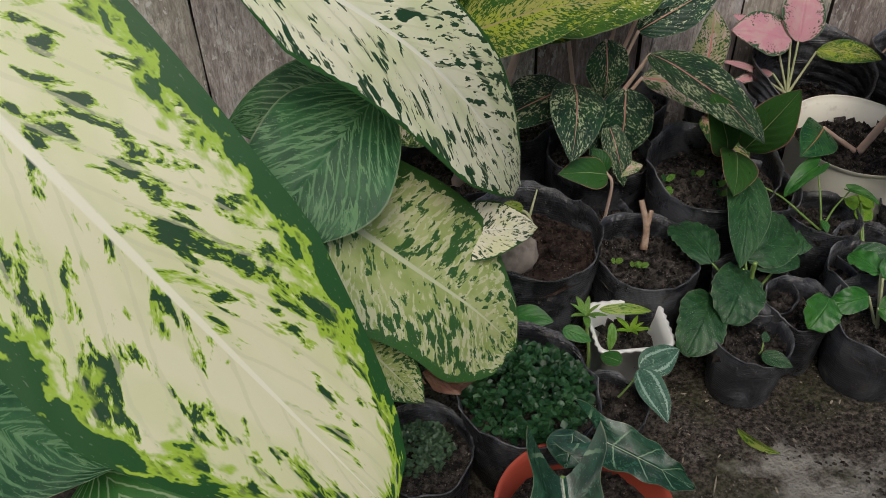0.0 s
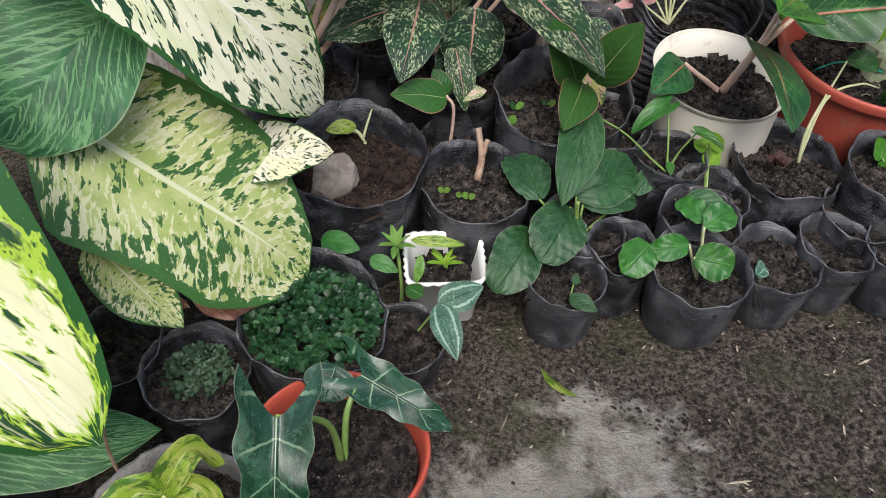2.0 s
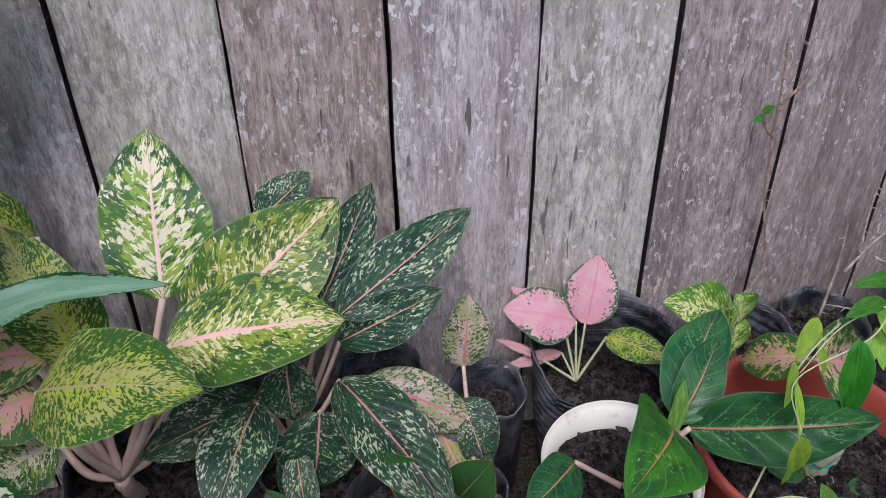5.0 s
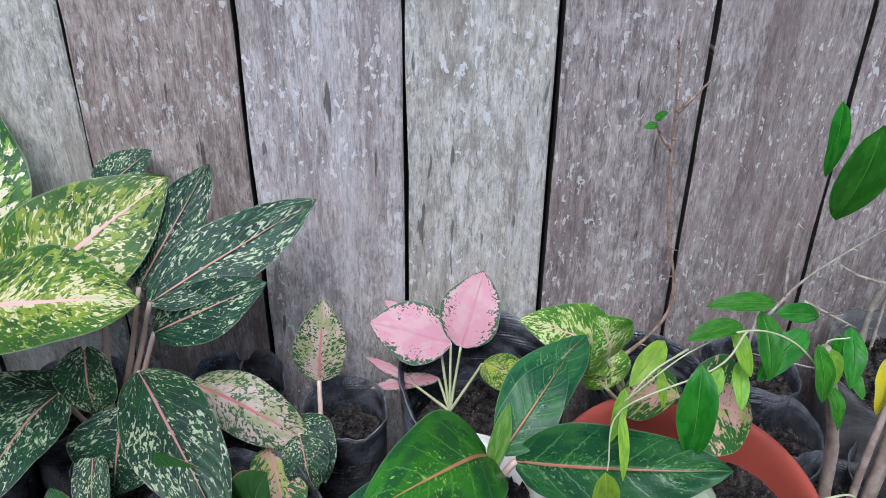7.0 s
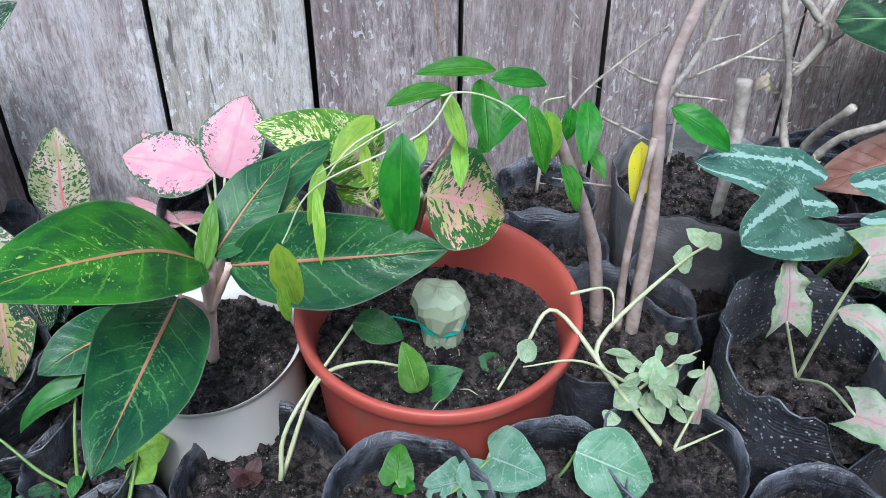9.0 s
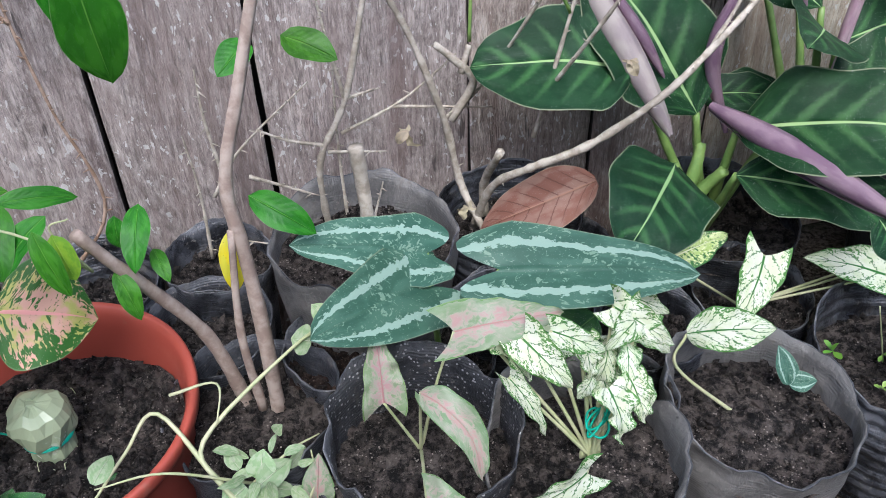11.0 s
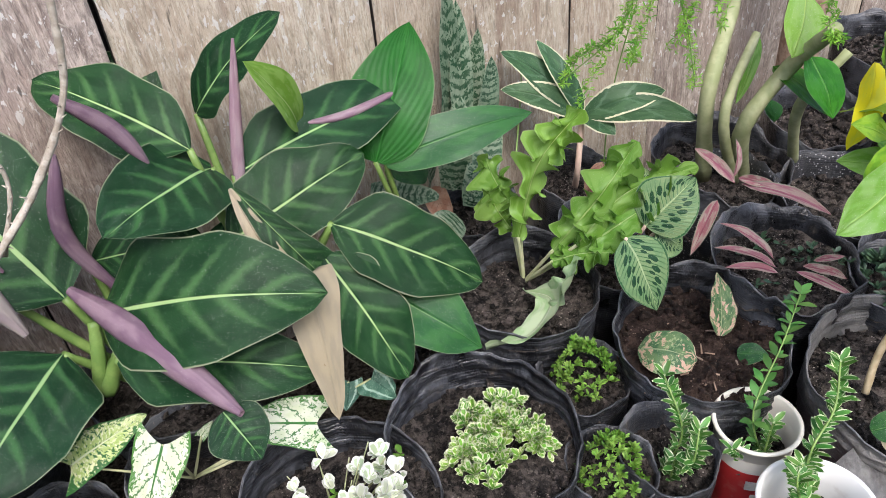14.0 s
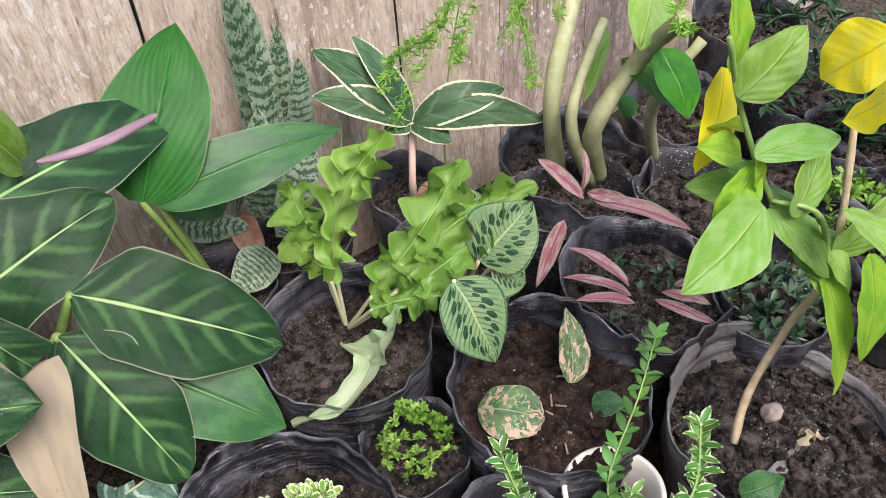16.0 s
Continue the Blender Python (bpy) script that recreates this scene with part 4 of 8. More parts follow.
# ---- the place ----
def build_ground():
    near_x = np.concatenate([-np.geomspace(60, 0.7, 14), np.arange(-0.6, 3.4, 0.02), np.geomspace(3.5, 60, 14)])
    near_y = np.concatenate([-np.geomspace(60, 0.5, 14), np.arange(-0.4, 1.32, 0.02), np.geomspace(1.4, 60, 12)])
    bm = bmesh.new()
    rows = []
    for y in near_y:
        row = []
        for x in near_x:
            z = 0.006 * noise.noise(Vector((x * 9, y * 9, 1))) + 0.004 * noise.noise(Vector((x * 31, y * 31, 2))) - 0.004
            row.append(bm.verts.new((x, y, z)))
        rows.append(row)
    for a, b in zip(rows, rows[1:]):
        for i in range(len(a) - 1):
            bm.faces.new((a[i], a[i + 1], b[i + 1], b[i]))
    ob = part("ground", bm, M["ground"], None)
    tagged(ob, "dirty concrete ground covered with dark soil and moss", "ground", kind="structure")
    bm = bmesh.new()
    for _ in range(6500):
        x, y = random.uniform(0.28, 1.3), random.uniform(0.28, 0.72)
        if ((x - 0.50) / 0.15) ** 2 + ((y - 0.40) / 0.12) ** 2 < 1 and random.random() < 0.985:
            continue
        s = random.uniform(0.0009, 0.0036) * (2.0 if random.random() < 0.03 else 1)
        c = Vector((x, y, s * 0.2))
        pts = [bm.verts.new(c + Vector(d) * s * random.uniform(0.6, 1.2)) for d in ((1, 0, 0), (0, 1, 0), (-1, 0.2, 0), (0, -1, 0), (0, 0, 0.8))]
        for q in range(4):
            bm.faces.new((pts[q], pts[(q + 1) % 4], pts[4]))
    tagged(part("soil_crumbs", bm, M["crumb"], None), "loose dark soil crumbs scattered on the ground", "soil", kind="stuff")
    bm = bmesh.new()
    for _ in range(230):
        x, y, a = random.uniform(0.3, 1.3), random.uniform(0.3, 0.68), random.uniform(0, 3.14)
        s, w = random.uniform(0.0015, 0.005), random.uniform(0.0007, 0.0016)
        if random.random() < 0.06:
            s *= 3.5
        d, n = Vector((math.cos(a), math.sin(a), random.uniform(-0.1, 0.25))) * s, Vector((-math.sin(a), math.cos(a), 0.1)) * w
        c = Vector((x, y, 0.0035))
        pts = [bm.verts.new(c + q) for q in (-d, -d * 0.3 + n, d * 0.5 + n * 0.8, d, d * 0.4 - n, -d * 0.4 - n * 0.9)]
        ridge = bm.verts.new(c + Vector((0, 0, 0.0012)))
        for k in range(6):
            bm.faces.new((pts[k], pts[(k + 1) % 6], ridge))
    tagged(part("plant_litter", bm, M["litter"], None), "pale bits of straw and husk scattered over the soil", "litter", kind="stuff")


WALL_Y, WALL_TOP = 1.14, 1.75


def build_wall():
    wall = tagged(new("wall_back"), "weathered vertical wooden plank fence behind the pots", "fence", kind="structure")
    # added dark sheet behind the planks, so that the gaps look shaded
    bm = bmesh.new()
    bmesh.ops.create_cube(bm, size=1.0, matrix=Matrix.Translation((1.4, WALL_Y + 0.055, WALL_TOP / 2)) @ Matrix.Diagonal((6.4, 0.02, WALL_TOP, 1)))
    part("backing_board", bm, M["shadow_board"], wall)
    # joints along the fence, each with its gap and the skin of the plank to its right
    seams = [(-1.08, 3, "grey"), (-0.90, 4, "green"), (-0.72, 3, "grey"), (-0.54, 4, "brown"), (-0.37, 3, "grey"), (-0.20, 4, "green"), (-0.03, 4, "grey"), (0.135, 6, "grey"),
             (0.304, 8, "green"), (0.472, 4, "brown"), (0.648, 7, "grey"), (0.824, 6, "green"), (0.993, 9, "dull"), (1.162, 7, "dull"), (1.336, 9, "dull"), (1.586, 3, "brown"),
             (1.755, 3, "brown"), (1.927, 9, "tan"), (2.235, 4, "tan"), (2.545, 4, "tan"), (2.72, 5, "brown"), (2.90, 4, "brown"), (3.08, 4, "tan"), (3.26, 4, "brown"),
             (3.44, 4, "grey"), (3.62, 4, "brown"), (3.80, 4, "grey"), (3.98, 4, "grey")]
    for (x0, g0, skin), (x1, g1, _) in zip(seams, seams[1:]):
        seed = random.uniform(0, 90)
        a, b = x0 + g0 / 2700, x1 - g1 / 2700
        front, tilt = random.uniform(-0.002, 0.002), random.uniform(-0.002, 0.002)
        bm = bmesh.new()
        n = 40
        cols = []
        for i in range(n + 1):
            z = WALL_TOP * i / n
            l = a + 0.0018 * noise.noise(Vector((seed, z * 9, 0))) + 0.001 * noise.noise(Vector((seed, z * 40, 0)))
            r = b + 0.0018 * noise.noise(Vector((seed, z * 9, 7))) + 0.001 * noise.noise(Vector((seed, z * 40, 7)))
            y = WALL_Y + front
            mid = (a + b) / 2
            cols.append([bm.verts.new((px - mid, py - WALL_Y, z)) for px, py in ((l, y + 0.022), (l, y + 0.0025), (l + 0.0025, y), (r - 0.0025, y + tilt), (r, y + tilt + 0.0025), (r, y + 0.022))])
        for p, q in zip(cols, cols[1:]):
            for k in range(5):
                bm.faces.new((p[k], p[k + 1], q[k + 1], q[k]))
        bm.faces.new(cols[-1]), bm.faces.new(list(reversed(cols[0])))
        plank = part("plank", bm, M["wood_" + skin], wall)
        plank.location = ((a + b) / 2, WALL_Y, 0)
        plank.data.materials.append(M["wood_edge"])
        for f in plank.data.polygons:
            # faces turned into the gaps take the painted gap shade
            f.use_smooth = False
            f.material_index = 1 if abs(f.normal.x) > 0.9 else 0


def build_sky_block():
    """An unseen wall behind the camera, added to cut off low sky light."""
    bm = bmesh.new()
    bmesh.ops.create_cube(bm, size=1.0, matrix=Matrix.Translation((1.4, -1.15, 0.75)) @ Matrix.Diagonal((9.0, 0.12, 1.5, 1)))
    tagged(part("wall_front", bm, M["wood_brown"], None), "unseen plain wall added behind the camera to block low sky light", "wall", kind="structure")


build_ground()
build_wall()
build_sky_block()


# ---- empty or nearly empty bags ----
def bag(name, x, y, r, h, label, material="film", sink=0.03, soil="soil", category="plant pot", **more):
    t = thing(name, (x, y, 0), label, category, "nursery bags")
    grow_bag(t, r, h, material, sink, soil, **more)
    return t


# ---- large spotted dumb cane beside the path ----
dumb_cane = thing("dumb_cane_plant", (-0.10, 0.72, 0), "large dumb cane with cream leaves spotted dark green", "potted plant")
grow_bag(dumb_cane, 0.095, 0.17, "film", 0.03)
stem(dumb_cane, [(-0.10, 0.72, 0.13), (-0.11, 0.74, 0.35), (-0.10, 0.76, 0.56)], 0.016, 0.012, "stem_green")
leaf(dumb_cane, (-0.262, 0.680, 0.705), (0.100, 0.412, 0.208), 0.222, "cream_bold", "broad", 0.035, 0, 0.10, label="huge cream leaf with dark green spots and margin", cuts=(22, 12))
leaf(dumb_cane, (0.02, 0.70, 0.60), (0.315, 0.752, 0.272), 0.160, "cream", "broad", 0.12, -8, 0.12, label="cream leaf with dark green flecks", cuts=(20, 10))
leaf(dumb_cane, (0.060, 0.650, 0.378), (0.276, 0.637, 0.138), 0.182, "cream_green", "broad", 0.05, 0, 0.14, face=(0.30, -0.58, 0.74), label="green mottled leaf with a browned tip", cuts=(20, 10))
leaf(dumb_cane, (0.19, 0.70, 0.26), (0.318, 0.697, 0.252), 0.066, "cream", "elliptic", 0.08, 0, 0.3, 0.06, 3, cuts=(16, 8))
back_leaf = leaf(dumb_cane, (0.000, 1.040, 0.530), (0.290, 1.060, 0.830), 0.225, "cream", "broad", -0.02, 0, 0.10, 0.03, 3, face=(0.0, -0.95, 0.3), label="large cream leaf flecked green against the fence", cuts=(24, 12))
stem(back_leaf, [(-0.10, 0.76, 0.54), (-0.07, 0.90, 0.52), (0.000, 1.040, 0.530)], 0.010, 0.007, "stem_green", name="stalk")
leaf(dumb_cane, (0.085, 0.605, 0.250), (0.154, 0.553, 0.172), 0.066, "cream_green", "ovate", 0.06, 0, 0.2, label="yellow-green leaf with a brown torn edge")
blade_along(dumb_cane, [(0.112, 0.590, 0.213), (0.135, 0.583, 0.192), (0.160, 0.574, 0.176)], 0.020, "brown", "lance", 0.4, 0.5, label="crisp brown scorched leaf edge")
blade_along(dumb_cane, [(0.160, 0.588, 0.178), (0.190, 0.590, 0.152), (0.222, 0.604, 0.136)], 0.026, "brown", "lance", 0.4, 0.5, label="crisp brown scorched leaf edge")
leaf(dumb_cane, (0.20, 0.72, 0.40), (0.225, 0.653, 0.362), 0.03, "green", "lance", 0.05, 0, 0.3)

# ---- pinstriped prayer plant under it ----
prayer = thing("prayer_plant", (-0.06, 0.52, 0), "dark green prayer plant with pale pinstripes in a black nursery bag", "potted plant")
grow_bag(prayer, 0.075, 0.12, "film", 0.03)
leaf(prayer, (0.152, 0.700, 0.432), (0.035, 0.622, 0.352), 0.135, "pinstripe", "round", 0.06, 0, 0.08)
leaf(prayer, (0.143, 0.738, 0.410), (0.011, 0.749, 0.400), 0.10, "pinstripe", "ovate", 0.06, 0, 0.1)
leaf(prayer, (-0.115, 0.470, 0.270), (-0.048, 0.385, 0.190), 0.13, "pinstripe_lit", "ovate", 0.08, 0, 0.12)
leaf(prayer, (-0.061, 0.481, 0.130), (0.121, 0.493, 0.100), 0.085, "pinstripe", "ovate", 0.06, 0, 0.1)
leaf(prayer, (-0.227, 0.512, 0.340), (-0.088, 0.424, 0.320), 0.12, "pinstripe", "ovate", 0.06, 0, 0.1)
bright = thing("bright_seedling", (0.03, 0.40, 0), "bright green young plant growing low beside the path", "plant")
for b, e, w in (((-0.014, 0.395, 0.090), (-0.012, 0.427, 0.110), 0.032), ((0.014, 0.389, 0.080), (0.017, 0.419, 0.090), 0.02), ((-0.069, 0.415, 0.120), (-0.094, 0.430, 0.120), 0.03), ((-0.091, 0.398, 0.100), (-0.062, 0.403, 0.110), 0.03), ((0.024, 0.387, 0.080), (0.041, 0.404, 0.090), 0.016)):
    stem(leaf(bright, b, e, w, "lime", "ovate", 0.06), [(0.03, 0.40, 0.0), b], 0.0015, 0.001, name="stalk")
stem(prayer, [(-0.06, 0.52, 0.08), (-0.05, 0.53, 0.2)], 0.006, 0.004)

# ---- wilted plant in a grey bag ----
wilted = thing("wilted_plant", (0.134, 0.383, 0), "wilting lime green plant drooping in a faded grey nursery bag", "potted plant")
grow_bag(wilted, 0.082, 0.10, "film_pale", 0.025)
stem(wilted, [(0.134, 0.383, 0.06), (0.14, 0.372, 0.15), (0.146, 0.366, 0.198)], 0.005, 0.004, "stem_pale")
hub = (0.146, 0.366, 0.198)
blade_along(wilted, [hub, (0.172, 0.363, 0.208), (0.181, 0.349, 0.185), (0.183, 0.326, 0.130)], 0.026, "wilt", "lance", 0.5, 0.2)
blade_along(wilted, [hub, (0.129, 0.361, 0.212), (0.110, 0.357, 0.185), (0.097, 0.345, 0.125)], 0.040, "wilt", "ovate", 0.6, 0.4)
blade_along(wilted, [hub, (0.157, 0.375, 0.215), (0.171, 0.386, 0.220), (0.186, 0.387, 0.190)], 0.030, "wilt", "ovate", 0.6, 0.4)
blade_along(wilted, [hub, (0.147, 0.349, 0.165), (0.124, 0.343, 0.120)], 0.022, "wilt", "lance", 0.5, 0.2)
blade_along(wilted, [hub, (0.134, 0.358, 0.180), (0.114, 0.354, 0.140)], 0.030, "wilt", "ovate", 0.6, 0.4)
stem(wilted, [(0.083, 0.458, 0.080), (0.084, 0.455, 0.130), (0.088, 0.456, 0.170)], 0.002, 0.0015, "twig_brown")

# ---- arrowhead plant in the small terracotta pot ----
arrow = thing("arrowhead_plant", (0.281, 0.438, 0), "glossy dark arrowhead plant in a small terracotta plastic pot", "potted plant")
hard_pot(arrow, 0.084, 0.108, "terracotta", 0.006, 0.020, 0.74, 0.03)
leaf(arrow, (0.236, 0.400, 0.225), (0.219, 0.327, 0.138), 0.068, "arrow", "arrow", 0.10, 0, 0.25, 0.05, 3, face=(0, -0.8, 0.6), cuts=(34, 10))
leaf(arrow, (0.313, 0.487, 0.145), (0.391, 0.432, 0.112), 0.052, "arrow", "arrow", 0.08, 0, 0.25, 0.06, 3, cuts=(34, 10))
leaf(arrow, (0.291, 0.501, 0.150), (0.273, 0.474, 0.130), 0.05, "arrow", "lance", 0.08, 0, 0.2)
stem(arrow, [(0.285, 0.44, 0.075), (0.275, 0.43, 0.16), (0.236, 0.402, 0.223)], 0.004, 0.0025, "stem_green")
stem(arrow, [(0.287, 0.44, 0.075), (0.295, 0.46, 0.13), (0.314, 0.488, 0.143)], 0.004, 0.0025, "stem_green")

# ---- small herbs in front bags ----
def dome(r, h, n, flat=1.0):
    out = []
    for _ in range(n):
        a, q = random.uniform(0, 6.28), random.random() ** 0.5
        out.append((r * q * math.cos(a), r * q * math.sin(a) * flat, h * (1 - 0.75 * q * q) * random.uniform(0.75, 1.05)))
    return out


thyme = thing("thyme_plant", (0.150, 0.566, 0), "tiny grey-green creeping herb in a small black nursery bag", "potted plant")
grow_bag(thyme, 0.056, 0.092, "film", 0.022)
clump(thyme, [(x, y + 0.006, 0.072 + z) for x, y, z in dome(0.034, 0.028, 230)], 0.0065, 4, "tiny_grey", aspect=0.8)

dense = thing("baby_rubber_plant", (0.276, 0.592, 0), "dense mound of small rounded dark green leaves", "potted plant")
grow_bag(dense, 0.079, 0.122, "film", 0.02)
clump(dense, [(x, y, 0.10 + z) for x, y, z in dome(0.070, 0.048, 900)], 0.0078, 3, "tiny_dark", aspect=0.95)

silver_small = thing("watermelon_plant", (0.375, 0.590, 0), "small trailing plant with silver-striped leaves in a black nursery bag", "potted plant")
grow_bag(silver_small, 0.046, 0.066, "film", 0.015)
leaf(silver_small, (0.414, 0.600, 0.100), (0.422, 0.538, 0.075), 0.034, "silver", "ovate", 0.08)
leaf(silver_small, (0.414, 0.600, 0.100), (0.469, 0.613, 0.105), 0.036, "silver", "ovate", 0.06)
leaf(silver_small, (0.399, 0.616, 0.100), (0.384, 0.642, 0.090), 0.02, "redrim", "ovate", 0.05)
stem(silver_small, [(0.385, 0.60, 0.05), (0.401, 0.594, 0.085), (0.414, 0.600, 0.100)], 0.0015, 0.001)

tub = thing("white_container", (0.44, 0.69, 0), "white ribbed square plastic container holding succulents among the bags", "plant pot")


def square_tub(parent, w, d, h, material):
    bm = bmesh.new()
    n = 15

    def ring(k, z, teeth=0.0):
        pts = []
        for side in range(4):
            for i in range(n):
                s = 2 * i / n - 1
                bite = teeth * (1 if i % 2 else -1)
                c = (1.0, s) if side == 0 else (-s, 1.0) if side == 1 else (-1.0, -s) if side == 2 else (s, -1.0)
                q = 1 - 0.09 * (abs(c[0] * c[1])) ** 6
                pts.append(bm.verts.new((c[0] * (w / 2 * k) * q + (bite if side % 2 == 0 else 0), c[1] * (d / 2 * k) * q + (bite if side % 2 else 0), z)))
        return pts
    rows = [ring(0.82, 0), ring(0.84, 0.004), ring(0.98, h - 0.006), ring(1.06, h - 0.004, 0.0012), ring(1.06, h, 0.0012), ring(0.97, h), ring(0.93, h * 0.75), ring(0.85, h * 0.45)]
    for a, b in zip(rows, rows[1:]):
        for i in range(len(a)):
            bm.faces.new((a[i], a[(i + 1) % len(a)], b[(i + 1) % len(a)], b[i]))
    ob = part("tub", bm, material, parent)
    soil_disc(parent, h * 0.6, min(w, d) * 0.44, "soil", 60)
    return ob


square_tub(tub, 0.092, 0.078, 0.092, M["white"])
tub.rotation_euler = (radians(6), 0, radians(-8))


def rosette(parent, at, size, count, material, width=0.3, lift=0.7, shape="lance"):
    for k in range(count):
        a = 2.4 * k + random.uniform(-0.2, 0.2)
        s = size * (0.55 + 0.45 * (k + 1) / count)
        e = Vector(at) + Vector((math.cos(a) * s, math.sin(a) * s, s * lift * (1.2 - k / count)))
        leaf(parent, at, e, s * width, material, shape, 0.08, 0, 0.3, cuts=(7, 4), face=(0, 0, 1))


succulent = thing("succulent_plant", (0.385, 0.675, 0.07), "small pale green succulent rosettes beside a white container", "plant")
rosette(succulent, (0.381, 0.685, 0.115), 0.03, 8, "fresh", 0.3)
rosette(succulent, (0.435, 0.669, 0.090), 0.026, 7, "lime", 0.3)
leaf(succulent, (0.398, 0.687, 0.120), (0.461, 0.672, 0.115), 0.014, "wilt", "lance", 0.12)
leaf(succulent, (0.407, 0.666, 0.115), (0.397, 0.645, 0.090), 0.012, "frill", "lance", 0.12)
leaf(succulent, (0.349, 0.676, 0.110), (0.379, 0.657, 0.100), 0.02, "sprout", "ovate", 0.05)
leaf(succulent, (0.297, 0.708, 0.120), (0.339, 0.681, 0.120), 0.028, "sprout", "ovate", 0.05)
stem(succulent, [(0.385, 0.675, 0.01), (0.385, 0.672, 0.06), (0.382, 0.687, 0.113)], 0.003, 0.002, "stem_green")


# ---- a yellowed leaf on the ground ----
fallen = thing("fallen_leaf", (0.537, 0.536, 0.004), "curled yellow-green leaf lying on the dirty ground", "leaf")
leaf(fallen, (0.534, 0.560, 0.006), (0.563, 0.513, 0.006), 0.014, "wilt", "lance", 0.10, 60, 0.5, 0.05, name="blade")


# ---- rows of small nursery bags on the path side ----
seedling = bag("seedling_bag", 0.574, 0.626, 0.049, 0.092, "small black nursery bag with a frail two-leaved seedling", "film_grey", 0.028, category="potted plant")
stem(seedling, [(0.578, 0.615, 0.062), (0.573, 0.602, 0.085), (0.578, 0.610, 0.100)], 0.0012, 0.001)
leaf(seedling, (0.569, 0.595, 0.088), (0.594, 0.569, 0.085), 0.02, "round", "ovate", 0.05)
leaf(seedling, (0.576, 0.603, 0.098), (0.580, 0.614, 0.105), 0.011, "round", "ovate", 0.05)

ivy = bag("heartleaf_seedling", 0.734, 0.603, 0.061, 0.102, "young green heart-leaved plant in a black nursery bag", "film_grey", 0.028, category="potted plant")
for b, e, w in (((0.719, 0.600, 0.120), (0.762, 0.582, 0.115), 0.045), ((0.722, 0.622, 0.120), (0.675, 0.628, 0.110), 0.032), ((0.739, 0.628, 0.140), (0.783, 0.643, 0.145), 0.036), ((0.743, 0.637, 0.140), (0.730, 0.680, 0.140), 0.03)):
    blade = leaf(ivy, b, e, w, "sprout", "blunt", 0.10, random.uniform(-15, 15), 0.3, 0.10, 3, cuts=(16, 8))
    stem(blade, [(0.738, 0.605, 0.07), tuple(0.5 * (p + q) for p, q in zip((0.738, 0.605, 0.07), b)), b], 0.0022, 0.0016, "stem_pale", name="stalk")

sprout = bag("sprout_bag", 0.845, 0.611, 0.055, 0.086, "small black nursery bag with dry grass and one blue-green sprout", "film_grey", 0.02)
leaf(sprout, (0.813, 0.607, 0.075), (0.824, 0.591, 0.080), 0.018, "silver", "round", 0.05)
leaf(sprout, (0.828, 0.614, 0.080), (0.805, 0.590, 0.085), 0.014, "silver", "round", 0.05)
bag("nursery_bag", 0.931, 0.617, 0.048, 0.092, "small dusty black nursery bag of bare soil", "film_grey", 0.03)
bag("nursery_bag", 0.066, 0.612, 0.050, 0.095, "black nursery bag of dark soil under the dumb cane", "film", 0.03)
pale = bag("nursery_bag", 1.018, 0.594, 0.053, 0.092, "small dusty black nursery bag with a white root stub", "film_grey", 0.025)
stem(pale, [(1.02, 0.60, 0.06), (1.025, 0.602, 0.08), (1.022, 0.598, 0.10)], 0.002, 0.001, "stem_pale")
bag("nursery_bag", 1.11, 0.62, 0.055, 0.10, "small dusty black nursery bag of bare soil", "film_grey", 0.03)
back_bag = bag("nursery_bag", 0.763, 0.671, 0.052, 0.116, "black nursery bag with small weeds behind the front row", "film", 0.03)
leaf(back_bag, (0.743, 0.688, 0.130), (0.788, 0.647, 0.135), 0.04, "round", "ovate", 0.05)
side_bag = bag("nursery_bag", 0.655, 0.655, 0.043, 0.10, "black nursery bag with one rounded green leaf", "film", 0.03, category="potted plant")
leaf(side_bag, (0.675, 0.632, 0.120), (0.636, 0.608, 0.100), 0.046, "sprout", "blunt", 0.10, 0, 0.25, 0.10, 4, cuts=(16, 8))

# ---- middle row ----
wide = bag("root_bag", 0.350, 0.797, 0.088, 0.172, "wide black nursery bag of reddish soil with a stone and roots", "film", 0.035, "soil_red", category="potted plant")
stem(wide, [(0.339, 0.884, 0.130), (0.360, 0.861, 0.155), (0.374, 0.853, 0.130)], 0.003, 0.002, "stem_pale")
stem(wide, [(0.367, 0.860, 0.140), (0.377, 0.869, 0.165), (0.385, 0.878, 0.180)], 0.0022, 0.001, "stem_pale")
leaf(wide, (0.361, 0.866, 0.160), (0.321, 0.862, 0.160), 0.02, "wilt", "lance", 0.1)


def lump(name, at, size, material, label, category, squash=(1, 0.8, 0.75), parent=None):
    """A rough stone or clod."""
    bm = bmesh.new()
    bmesh.ops.create_icosphere(bm, subdivisions=3, radius=size)
    seed = random.uniform(0, 50)
    for v in bm.verts:
        n = noise.noise(v.co * (1.6 / size) + Vector((seed, 0, 0))) * 0.28 + noise.noise(v.co * (5 / size) + Vector((seed, 3, 0))) * 0.09
        v.co = v.co * (1 + n)
        v.co = Vector((v.co.x * squash[0], v.co.y * squash[1], v.co.z * squash[2]))
    ob = part(name, bm, M[material], parent)
    ob.location = at
    if not parent:
        tagged(ob, label, category)
    return ob


